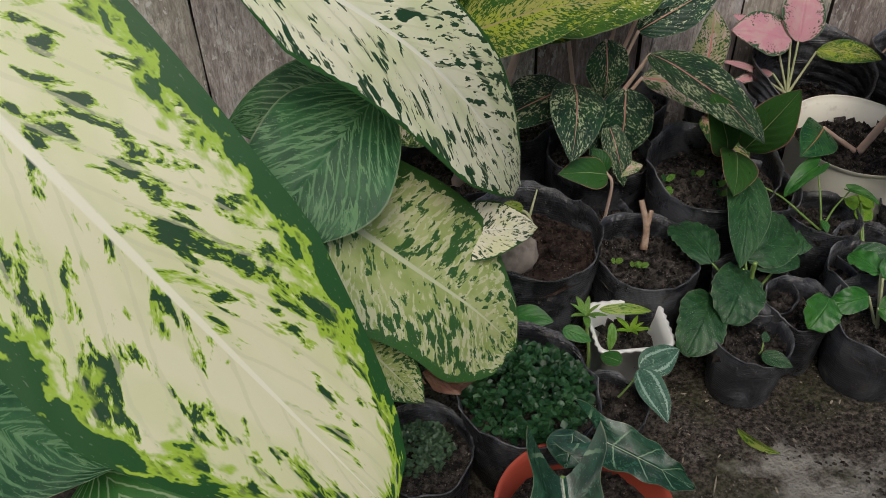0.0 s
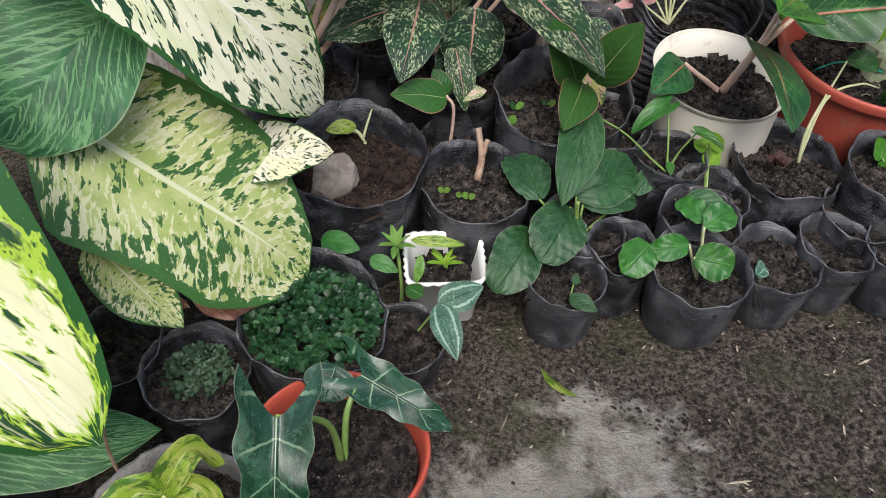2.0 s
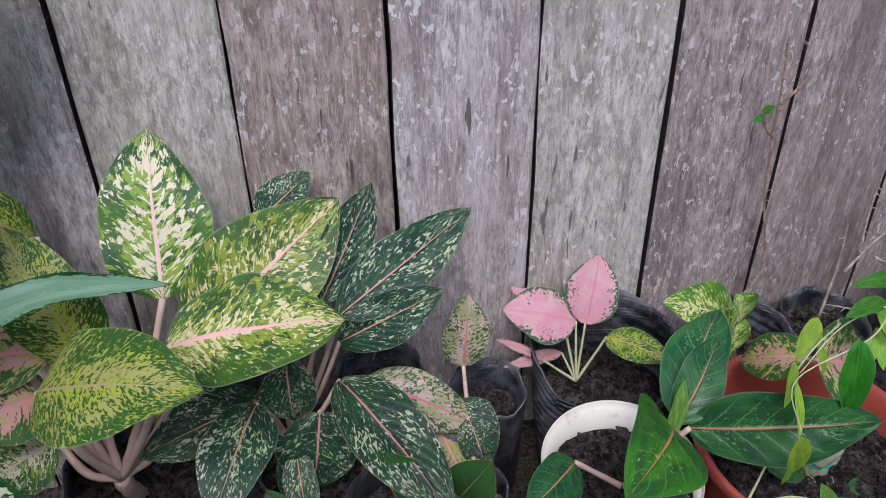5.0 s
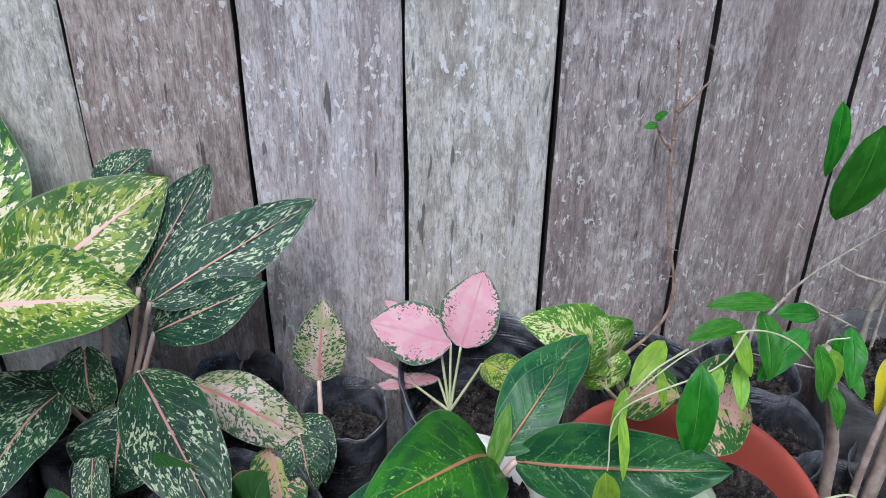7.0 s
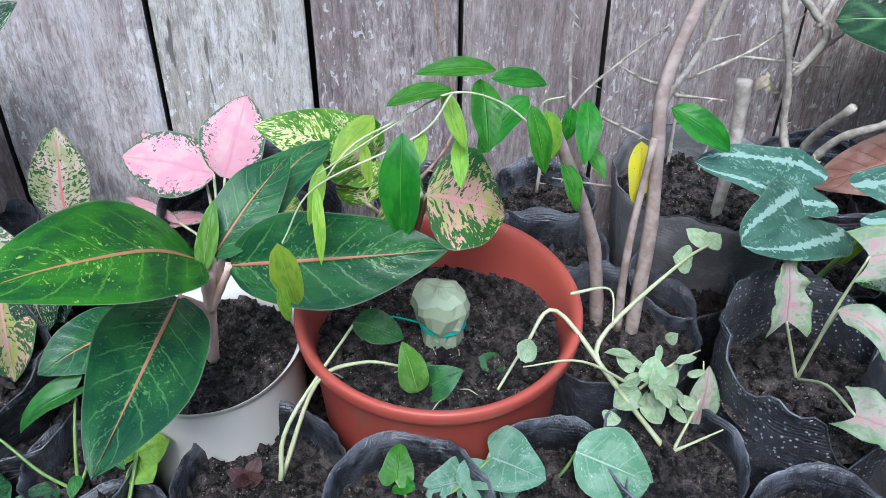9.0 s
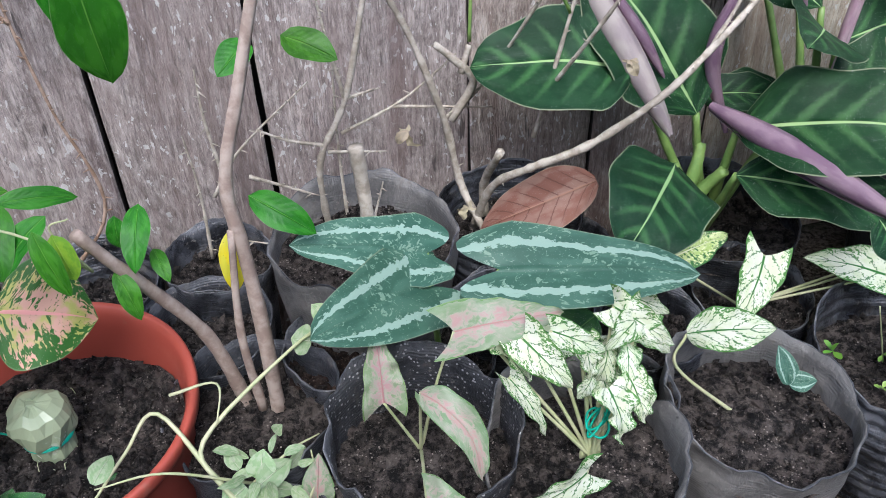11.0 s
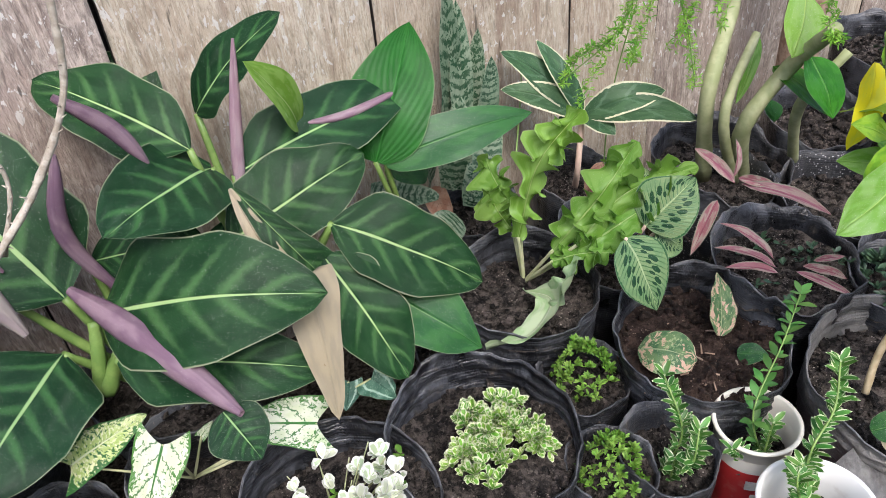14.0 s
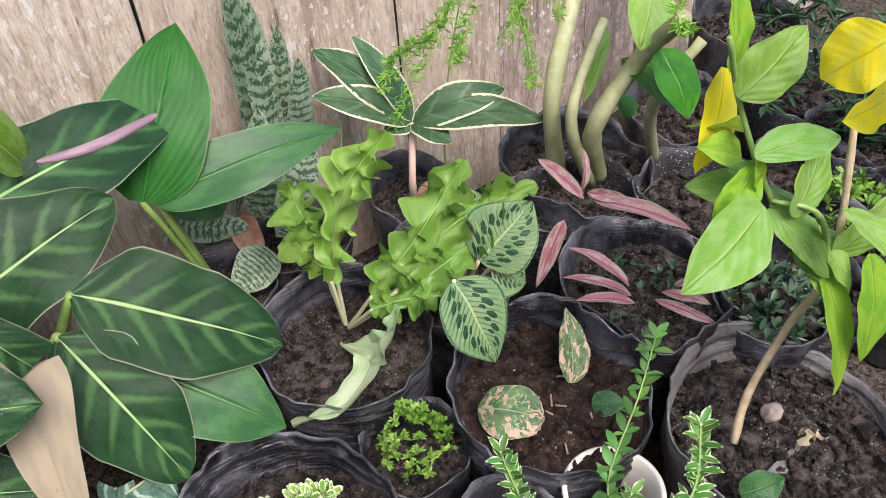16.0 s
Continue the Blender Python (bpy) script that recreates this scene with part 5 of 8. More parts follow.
stone = lump("stone", (0.322, 0.775, 0.150), 0.031, "stone", "rough grey brown stone leaning in a nursery bag", "stone", (0.9, 0.5, 1.05))
stone.rotation_euler = (radians(-20), radians(25), 0)
for f in stone.data.polygons:
    f.use_smooth = False
stump = bag("stump_bag", 0.496, 0.766, 0.071, 0.134, "black nursery bag with a cut stump and weed seedlings", "film", 0.028, category="potted plant")
stem(stump, [(0.504, 0.786, 0.115), (0.512, 0.801, 0.140), (0.511, 0.823, 0.170)], 0.0055, 0.004, "twig_brown")
stem(stump, [(0.512, 0.801, 0.140), (0.521, 0.810, 0.160)], 0.0045, 0.0035, "twig_brown")
for q in ((0.455, 0.767, 0.120), (0.475, 0.754, 0.120), (0.483, 0.750, 0.120)):
    leaf(stump, q, (q[0] + 0.008, q[1] - 0.006, q[2] + 0.006), 0.008, "frill", "round", 0.05, cuts=(5, 4))
    leaf(stump, q, (q[0] - 0.008, q[1] - 0.002, q[2] + 0.006), 0.008, "frill", "round", 0.05, cuts=(5, 4))
weeds = bag("weed_bag", 0.638, 0.866, 0.092, 0.180, "black nursery bag with small weed seedlings", "film", 0.035)
for k in range(7):
    a = random.uniform(0, 6.28)
    q = (0.60 + 0.04 * math.cos(a), 0.85 + 0.04 * math.sin(a), 0.15)
    leaf(weeds, q, (q[0] + 0.010, q[1] - 0.006, q[2] + 0.012), 0.009, "frill", "round", 0.05, cuts=(5, 4))
    leaf(weeds, q, (q[0] - 0.010, q[1] - 0.002, q[2] + 0.012), 0.009, "green", "round", 0.05, cuts=(5, 4))
bag("nursery_bag", 0.700, 0.835, 0.055, 0.15, "black nursery bag of dark soil in the middle row", "film", 0.035)

# quilted round-leaved plant with a red-edged shoot over it
quilt = thing("quilted_plant", (0.62, 0.70, 0), "dark quilted round-leaved plant in a black nursery bag", "potted plant")
grow_bag(quilt, 0.055, 0.10, "film", 0.025)
for b, e, w in (((0.565, 0.720, 0.130), (0.555, 0.803, 0.135), 0.060), ((0.615, 0.723, 0.125), (0.712, 0.769, 0.125), 0.072), ((0.601, 0.705, 0.125), (0.545, 0.644, 0.100), 0.074), ((0.548, 0.688, 0.110), (0.486, 0.624, 0.080), 0.068),
                ((0.745, 0.774, 0.110), (0.705, 0.741, 0.100), 0.030), ((0.624, 0.718, 0.115), (0.704, 0.728, 0.100), 0.034)):
    blade = leaf(quilt, b, e, 0.95 * w, "round", "blunt", 0.12, 0, 0.10, 0.07, 7, cuts=(20, 10))
    stem(blade, [(0.612, 0.694, 0.075), b], 0.0022, 0.0016, name="stalk")
stem(quilt, [(0.62, 0.70, 0.07), (0.605, 0.69, 0.12), (0.60, 0.685, 0.15)], 0.003, 0.0025)

redrim = thing("red_edged_aglaonema", (0.665, 0.868, 0), "young aglaonema with red-edged green leaves in a black nursery bag", "potted plant")
grow_bag(redrim, 0.045, 0.13, "film", 0.03)
stem(redrim, [(0.665, 0.868, 0.10), (0.664, 0.862, 0.16), (0.662, 0.858, 0.200)], 0.004, 0.003, "stem_pink")
for b, e, w, bend, face in (((0.650, 0.856, 0.200), (0.594, 0.838, 0.308), 0.054, 0.06, (-0.1, -0.85, 0.5)), ((0.672, 0.852, 0.205), (0.697, 0.804, 0.313), 0.064, 0.08, (-0.35, -0.75, 0.55)),
                            ((0.656, 0.850, 0.205), (0.592, 0.746, 0.210), 0.052, 0.08, (0.0, -0.5, 0.85)), ((0.655, 0.856, 0.205), (0.630, 0.872, 0.290), 0.03, 0.1, FRONT)):
    leaf(redrim, b, e, w, "redrim", "elliptic", bend, face=face)
leaf(redrim, (0.645, 0.80, 0.205), (0.579, 0.684, 0.146), 0.06, "round", "ovate", 0.05)

redsmall = thing("small_aglaonema", (0.49, 0.885, 0), "small aglaonema with pink stems and red-edged leaves", "potted plant")
grow_bag(redsmall, 0.042, 0.11, "film", 0.03)
stem(redsmall, [(0.49, 0.885, 0.08), (0.490, 0.871, 0.165), (0.479, 0.871, 0.190)], 0.0028, 0.002, "stem_pink")
leaf(redsmall, (0.478, 0.865, 0.190), (0.403, 0.855, 0.210), 0.046, "redrim", "ovate", 0.08)
leaf(redsmall, (0.479, 0.871, 0.190), (0.464, 0.889, 0.220), 0.03, "redrim", "ovate", 0.08)
leaf(redsmall, (0.494, 0.882, 0.180), (0.534, 0.873, 0.190), 0.022, "pale_speckle", "lance", 0.1)
leaf(redsmall, (0.499, 0.922, 0.235), (0.505, 0.865, 0.165), 0.038, "speckle", "ovate", 0.08)

# ---- thin vine and bulb bags ----
vine = bag("vine_bag", 0.766, 0.776, 0.048, 0.132, "thin climbing vine with arrow leaves in a black nursery bag", "film", 0.03, category="potted plant")
c0 = (0.762, 0.769, 0.106)
stem(vine, [c0, (0.764, 0.790, 0.145), (0.767, 0.817, 0.181)], 0.0018, 0.0011, "stem_green")
stem(vine, [c0, (0.776, 0.775, 0.135), (0.790, 0.772, 0.165)], 0.0016, 0.001, "stem_green")
stem(vine, [c0, (0.735, 0.775, 0.130), (0.700, 0.795, 0.160), (0.651, 0.817, 0.185)], 0.0018, 0.001, "stem_green")
leaf(vine, (0.767, 0.817, 0.181), (0.716, 0.805, 0.148), 0.030, "sprout", "heart", 0.15, 25, 0.5)
leaf(vine, (0.790, 0.772, 0.166), (0.816, 0.742, 0.156), 0.020, "sprout", "heart", 0.12, -20, 0.5)
leaf(vine, (0.764, 0.775, 0.120), (0.760, 0.755, 0.112), 0.012, "sprout", "ovate", 0.1)
bulb = bag("bulb_bag", 0.922, 0.744, 0.074, 0.128, "black nursery bag with pale arching stalks from a bulb", "film", 0.028, category="potted plant")
stem(bulb, [(0.938, 0.743, 0.120), (0.949, 0.764, 0.165), (1.011, 0.815, 0.225)], 0.0026, 0.0013, "stem_pale")
stem(bulb, [(0.939, 0.746, 0.120), (0.975, 0.783, 0.190), (1.015, 0.782, 0.210), (1.050, 0.783, 0.200)], 0.0024, 0.0012, "stem_pale")
for _ in range(7):
    a = random.uniform(0, 6.28)
    q = Vector((0.910, 0.749, 0.118))
    leaf(bulb, q, q + Vector((0.018 * math.cos(a), 0.018 * math.sin(a), 0.012)), 0.014, "maroon", "ovate", 0.1, cuts=(6, 4))

# ---- yellow-green aglaonema against the fence ----
agl = thing("aglaonema_plant", (0.300, 1.000, 0), "tall aglaonema with yellow-green and pink mottled leaves", "potted plant")
grow_bag(agl, 0.085, 0.165, "film", 0.03)
crown = (0.303, 0.940, 0.215)
stem(agl, [(0.300, 0.985, 0.13), (0.302, 0.955, 0.18), crown], 0.011, 0.010, "stem_pink")
ROW = [
    ((0.373, 1.030, 0.390), (0.375, 1.130, 0.549), 0.120, "cream_mottle", 0.03, (0.05, -0.80, 0.55)),
    ((0.400, 1.000, 0.345), (0.577, 1.069, 0.473), 0.132, "rose_mottle", 0.05, (-0.06, -0.84, 0.54)),
    ((0.385, 0.950, 0.385), (0.569, 0.944, 0.398), 0.122, "rose_mottle", 0.07, (-0.06, -0.40, 0.92)),
    ((0.270, 0.905, 0.385), (0.446, 0.800, 0.455), 0.112, "yellow_mottle", 0.08, (-0.15, -0.45, 0.88)),
    ((0.250, 1.071, 0.460), (0.142, 1.015, 0.565), 0.075, "yellow_mottle", 0.06, None),
    ((0.302, 0.972, 0.360), (0.237, 1.030, 0.500), 0.088, "yellow_mottle", 0.14, None),
    ((0.260, 0.982, 0.371), (0.151, 0.991, 0.370), 0.085, "pink_mottle", 0.10, None),
    ((0.245, 0.957, 0.335), (0.176, 0.928, 0.330), 0.085, "pink_mottle", 0.10, None),
    ((0.140, 1.098, 0.440), (0.101, 1.067, 0.400), 0.075, "pink_mottle", 0.10, None),
    ((0.221, 1.037, 0.400), (0.177, 1.082, 0.470), 0.09, "yellow_mottle", 0.10, None),
    ((0.232, 1.003, 0.300), (0.161, 1.013, 0.310), 0.05, "pink_mottle", 0.10, None),
    ((0.250, 0.946, 0.280), (0.188, 0.920, 0.260), 0.08, "cream_mottle", 0.10, None),
    ((0.259, 0.986, 0.280), (0.210, 1.014, 0.280), 0.05, "speckle", 0.10, None),
    ((0.371, 1.011, 0.250), (0.318, 1.011, 0.230), 0.04, "yellow_mottle", 0.10, None),
]
for b, e, w, skin, bend, face in ROW:
    blade = leaf(agl, b, e, w, skin, "elliptic" if w > 0.08 else "lance", bend, 0, 0.16, 0.02, 3, cuts=(18, 10), face=face or FRONT)
    m = tuple(0.45 * p + 0.55 * q + d for p, q, d in zip(crown, b, (0, -0.01, -0.015)))
    stem(blade, [crown, m, b], 0.0052, 0.0040, "stem_pink", name="stalk")

# ---- dark speckled aglaonema with pink ribs ----
agd = thing("speckled_aglaonema", (0.52, 0.985, 0), "dark green aglaonema speckled cream with pink midribs", "potted plant")
grow_bag(agd, 0.08, 0.16, "film", 0.03)
crown = (0.489, 0.993, 0.180)
ROW = [
    ((0.562, 0.985, 0.372), (0.728, 1.062, 0.447), 0.072, "speckle", 0.02, (0.10, -0.77, 0.63)),
    ((0.545, 1.010, 0.375), (0.616, 1.085, 0.480), 0.062, "speckle", 0.03, (0.20, -0.80, 0.50)),
    ((0.560, 0.985, 0.335), (0.681, 0.985, 0.392), 0.062, "speckle", 0.04, (-0.25, -0.85, 0.45)),
    ((0.482, 1.100, 0.433), (0.548, 1.120, 0.482), 0.055, "speckle", 0.05, None),
    ((0.716, 1.050, 0.215), (0.726, 1.070, 0.317), 0.062, "pale_speckle", 0.05, (0.0, -0.85, 0.50)),
    ((0.585, 1.002, 0.255), (0.717, 0.962, 0.192), 0.066, "pale_speckle", 0.13, (0.12, -0.60, 0.78)),
    ((0.556, 0.936, 0.322), (0.655, 0.793, 0.248), 0.084, "speckle", 0.08, (0.12, -0.42, 0.90)),
    ((0.467, 0.995, 0.255), (0.330, 0.935, 0.246), 0.074, "speckle", 0.12, None),
    ((0.461, 0.961, 0.280), (0.412, 0.838, 0.235), 0.076, "speckle", 0.14, None),
    ((0.530, 0.943, 0.272), (0.512, 0.912, 0.182), 0.092, "speckle", 0.08, (0.10, -0.92, 0.35)),
    ((0.500, 0.957, 0.340), (0.500, 0.947, 0.260), 0.062, "speckle", 0.10, None),
    ((0.502, 0.936, 0.230), (0.492, 0.911, 0.160), 0.050, "speckle", 0.08, None),
    ((0.669, 0.958, 0.200), (0.697, 0.866, 0.154), 0.062, "pink_mottle", 0.06, (0.15, -0.60, 0.78)),
    ((0.703, 0.952, 0.220), (0.717, 0.915, 0.170), 0.05, "speckle", 0.10, None),
    ((0.690, 0.985, 0.215), (0.730, 0.930, 0.170), 0.070, "speckle", 0.10, None),
]
for b, e, w, skin, bend, face in ROW:
    blade = leaf(agd, b, e, w, skin, "elliptic", bend, 0, 0.16, 0.02, 3, cuts=(16, 8), face=face or FRONT)
    root = crown if b[0] < 0.66 else (0.5 * b[0] + 0.36, 1.0, 0.13)
    m = tuple(0.4 * p + 0.6 * q + d for p, q, d in zip(root, b, (0, 0, -0.01)))
    stem(blade, [root, m, b], 0.0038, 0.0026, "stem_pink", name="stalk")
bag("nursery_bag", 0.745, 1.035, 0.052, 0.185, "tall crumpled black nursery bag beside the fence", "film", 0.05)

bag("nursery_bag", 0.415, 1.072, 0.066, 0.19, "black nursery bag of dark soil behind the aglaonemas", "film", 0.04)
bag("nursery_bag", 0.610, 1.082, 0.062, 0.19, "black nursery bag of dark soil behind the aglaonemas", "film", 0.04)

# ---- blue-green spear leaves ----
spear = thing("spear_leaved_plant", (0.16, 0.86, 0), "upright blue-green spear-leaved plant with dark toothed margins", "potted plant")
grow_bag(spear, 0.07, 0.15, "film", 0.03)
core = (0.158, 0.889, 0.440)
for e, w, bend in (((0.265, 0.866, 0.615), 0.052, 0.06), ((0.267, 0.996, 0.600), 0.046, 0.05), ((0.133, 0.999, 0.620), 0.04, 0.05), ((0.096, 0.916, 0.550), 0.045, 0.1), ((0.227, 1.005, 0.550), 0.05, 0.10), ((0.081, 0.880, 0.460), 0.04, 0.1)):
    leaf(spear, core, e, w, "spear", "spear", bend, 0, 0.42, 0.07, 4, cuts=(18, 8))
blade_along(spear, [(0.170, 0.889, 0.424), (0.218, 0.900, 0.456), (0.251, 0.920, 0.470), (0.293, 0.940, 0.473), (0.344, 0.960, 0.460), (0.399, 0.976, 0.445)], 0.040, "spear", "lance", 0.45, 0.12)
stem(spear, [(0.16, 0.86, 0.12), (0.175, 0.845, 0.28), core], 0.008, 0.007, "stem_green")


# ---- pink plant in a ribbed black pot ----
pinkpot = thing("pink_aglaonema", (0.912, 1.048, 0), "aglaonema with soft pink green-edged leaves in a ribbed black pot", "potted plant")
grow_bag(pinkpot, 0.085, 0.215, "film", 0.080, rings=0.0016, rough=0.5, lean=0.040, oval=1.18)
for b, e, w, skin, bend in (((0.874, 1.072, 0.248), (0.777, 1.092, 0.268), 0.078, "pink", 0.06), ((0.886, 1.068, 0.245), (0.917, 1.122, 0.318), 0.074, "pink", 0.04), ((0.911, 1.051, 0.232), (0.972, 0.979, 0.240), 0.046, "yellow_mottle", 0.08),
                            ((0.862, 1.085, 0.236), (0.795, 1.122, 0.280), 0.036, "pink", 0.04), ((0.860, 1.078, 0.190), (0.775, 1.069, 0.185), 0.020, "pink", 0.12), ((0.829, 1.062, 0.195), (0.769, 1.094, 0.215), 0.014, "pink", 0.15)):
    blade = leaf(pinkpot, b, e, w, skin, "elliptic", bend)
    stem(blade, [(0.872, 1.045, 0.165), tuple((p + q) / 2 for p, q in zip((0.872, 1.045, 0.165), b)), b], 0.0022, 0.0016, "stem_pale", name="stalk")

# ---- red-ribbed plant in the cream pot ----
creampot = thing("red_ribbed_aglaonema", (0.872, 0.876, 0), "aglaonema with glossy leaves and red midribs in a cream pot", "potted plant")
hard_pot(creampot, 0.094, 0.185, "cream_pot", 0.002, 0.008, 0.82, 0.030, lean=0.014)
core = (0.876, 0.868, 0.155)
stem(creampot, [core, (0.886, 0.848, 0.220), (0.895, 0.828, 0.285)], 0.0062, 0.0050, "stem_pink")
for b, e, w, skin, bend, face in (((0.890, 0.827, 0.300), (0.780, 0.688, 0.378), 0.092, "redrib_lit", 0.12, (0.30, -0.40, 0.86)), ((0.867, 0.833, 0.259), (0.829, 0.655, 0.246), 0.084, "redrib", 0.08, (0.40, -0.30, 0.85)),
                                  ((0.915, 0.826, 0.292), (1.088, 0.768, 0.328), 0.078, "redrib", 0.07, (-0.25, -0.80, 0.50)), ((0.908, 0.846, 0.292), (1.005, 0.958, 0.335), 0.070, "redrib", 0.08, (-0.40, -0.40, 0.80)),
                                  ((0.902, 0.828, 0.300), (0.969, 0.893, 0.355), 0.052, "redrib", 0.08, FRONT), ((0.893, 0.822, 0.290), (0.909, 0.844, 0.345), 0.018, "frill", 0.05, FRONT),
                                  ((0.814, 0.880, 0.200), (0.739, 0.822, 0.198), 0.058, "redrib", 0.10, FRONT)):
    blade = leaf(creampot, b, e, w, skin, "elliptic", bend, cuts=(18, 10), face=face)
    fork = (0.889, 0.842, 0.235) if b[2] > 0.25 else core
    stem(blade, [fork, tuple((p + q) / 2 for p, q in zip(fork, b)), b], 0.0042, 0.0030, "stem_pink", name="stalk")

# ---- large terracotta pot ----
orange = thing("terracotta_pot", (1.093, 0.856, 0), "large terracotta-coloured plastic pot of dark soil with weeds", "plant pot")
hard_pot(orange, 0.128, 0.214, "terracotta_brown", 0.010, 0.020, 0.74, 0.046, crumbs=420, lean=0.016)
leaf(orange, (1.011, 0.819, 0.225), (1.054, 0.801, 0.215), 0.03, "green", "lance", 0.2, 0, 0.5)
leaf(orange, (1.061, 0.764, 0.185), (1.050, 0.775, 0.235), 0.026, "frill", "lance", 0.1, 0, 0.5)
leaf(orange, (1.068, 0.777, 0.175), (1.102, 0.770, 0.200), 0.032, "green", "ovate", 0.2)
leaf(orange, (1.065, 0.778, 0.175), (1.074, 0.785, 0.200), 0.03, "green", "ovate", 0.2)
leaf(orange, (1.129, 0.800, 0.165), (1.144, 0.820, 0.170), 0.025, "green", "ovate", 0.1)
for _ in range(16):
    a, q = random.uniform(0, 6.28), random.uniform(0, 0.10)
    p = Vector((1.09 + q * math.cos(a), 0.83 + q * math.sin(a), 0.178))
    d = Vector((random.uniform(-1, 1), random.uniform(-1, 1), random.uniform(-0.1, 0.2))) * 0.014
    stem(orange, [p, p + d * 0.5 + Vector((0, 0, 0.003)), p + d], 0.0006, 0.0004, "stem_pale", name="straw", sides=4)


def wrapped_cutting(at):
    t = thing("wrapped_cutting", at, "plant cutting capped with cloudy plastic tied with teal string", "cutting")
    bm = bmesh.new()

    def ring(z, r, shift=0.0):
        def at(a):
            q = 0.86 * r * (1 + 0.16 * noise.noise(Vector((2.2 * math.cos(a), 2.2 * math.sin(a), z * 45))))
            return Vector((q * math.cos(a) + shift, q * math.sin(a), z + 0.007 * noise.noise(Vector((1.6 * math.cos(a), 1.6 * math.sin(a), 7 + z * 30)))))
        return at
    top = ring_wall(bm, [ring(z, r, k) for z, r, k in ((-0.030, 0.019, 0), (-0.012, 0.022, 0), (0.0, 0.0225, 0), (0.010, 0.028, 0), (0.026, 0.0315, -0.001), (0.036, 0.029, -0.002), (0.041, 0.019, -0.003), (0.043, 0.006, -0.004))], 24)
    bm.faces.new(top)
    cap = part("plastic_cap", bm, M["wrap"], t)
    for f in cap.data.polygons:
        f.use_smooth = False
    bm = bmesh.new()
    for k in range(2):
        pts = [(0.0215 * math.cos(a), 0.0215 * math.sin(a), 0.004 + 0.002 * k) for a in np.linspace(0, 6.2832, 14)]
        tube_into(bm, pts, 0.001, 0.001, 5, 3)
    tube_into(bm, [(-0.021, 0.0, 0.005), (-0.05, 0.02, 0.0), (-0.075, 0.03, -0.015)], 0.001, 0.001, 5, 4)
    part("string", bm, M["string"], t)


wrapped_cutting((1.095, 0.843, 0.192))

# ---- mottled plant behind the terracotta pot ----
mott = thing("mottled_aglaonema", (1.120, 1.064, 0), "aglaonema with lime, cream and pink mottled leaves in a black pot", "potted plant")
grow_bag(mott, 0.070, 0.200, "film", 0.05, rings=0.0013, rough=0.7)
core = (1.09, 1.02, 0.17)
for b, e, w, skin, bend in (((1.050, 0.990, 0.285), (0.935, 0.964, 0.352), 0.076, "lime_mottle", 0.1), ((1.033, 0.961, 0.300), (1.010, 0.941, 0.370), 0.07, "lime_mottle", 0.1), ((1.036, 0.963, 0.260), (1.024, 0.984, 0.320), 0.055, "lime_mottle", 0.1),
                            ((1.086, 0.876, 0.315), (1.159, 0.880, 0.284), 0.100, "pink_mottle", 0.12), ((1.082, 0.886, 0.310), (1.047, 0.956, 0.250), 0.06, "pink_mottle", 0.1)):
    blade = leaf(mott, b, e, w, skin, "heart" if w > 0.1 else "ovate", bend, cuts=(16, 10))
    stem(blade, [core, tuple((p + q) / 2 for p, q in zip(core, b)), b], 0.003, 0.0022, "stem_pale", name="stalk")

# ---- woody shrub with glossy leaves ----
shrub = thing("weeping_fig", (1.270, 0.852, 0), "young weeping fig with grey stems and glossy green leaves", "potted plant")
grow_bag(shrub, 0.085, 0.17, "film_grey", 0.03, rough=1.3)
t1 = [(1.266, 0.884, 0.13), (1.253, 0.876, 0.215), (1.238, 0.866, 0.271), (1.200, 0.840, 0.358), (1.178, 0.83, 0.405)]
t2 = [(1.294, 0.862, 0.13), (1.296, 0.862, 0.259), (1.294, 0.868, 0.336), (1.292, 0.874, 0.405), (1.320, 0.885, 0.49), (1.36, 0.90, 0.62), (1.39, 0.91, 0.80)]
stem(shrub, t1, 0.0075, 0.005, "twig_red", "trunk")
stem(shrub, t2, 0.0075, 0.0042, "twig_red", "trunk")
stem(shrub, [(1.280, 0.865, 0.14), (1.276, 0.86, 0.25), (1.287, 0.866, 0.36)], 0.005, 0.003, "twig_red", "trunk")
hub = (1.184, 0.820, 0.375)
for line in ([hub, (1.142, 0.819, 0.420), (1.098, 0.817, 0.435), (1.055, 0.823, 0.410), (0.993, 0.788, 0.390)], [hub, (1.167, 0.815, 0.420), (1.183, 0.810, 0.430)], [(1.098, 0.817, 0.435), (1.070, 0.801, 0.410), (0.992, 0.789, 0.380), (0.967, 0.732, 0.370)],
             [(1.056, 0.828, 0.410), (1.020, 0.810, 0.400), (0.992, 0.799, 0.370)]):
    stem(shrub, line, 0.0011, 0.0006, "stem_pale", "twig")
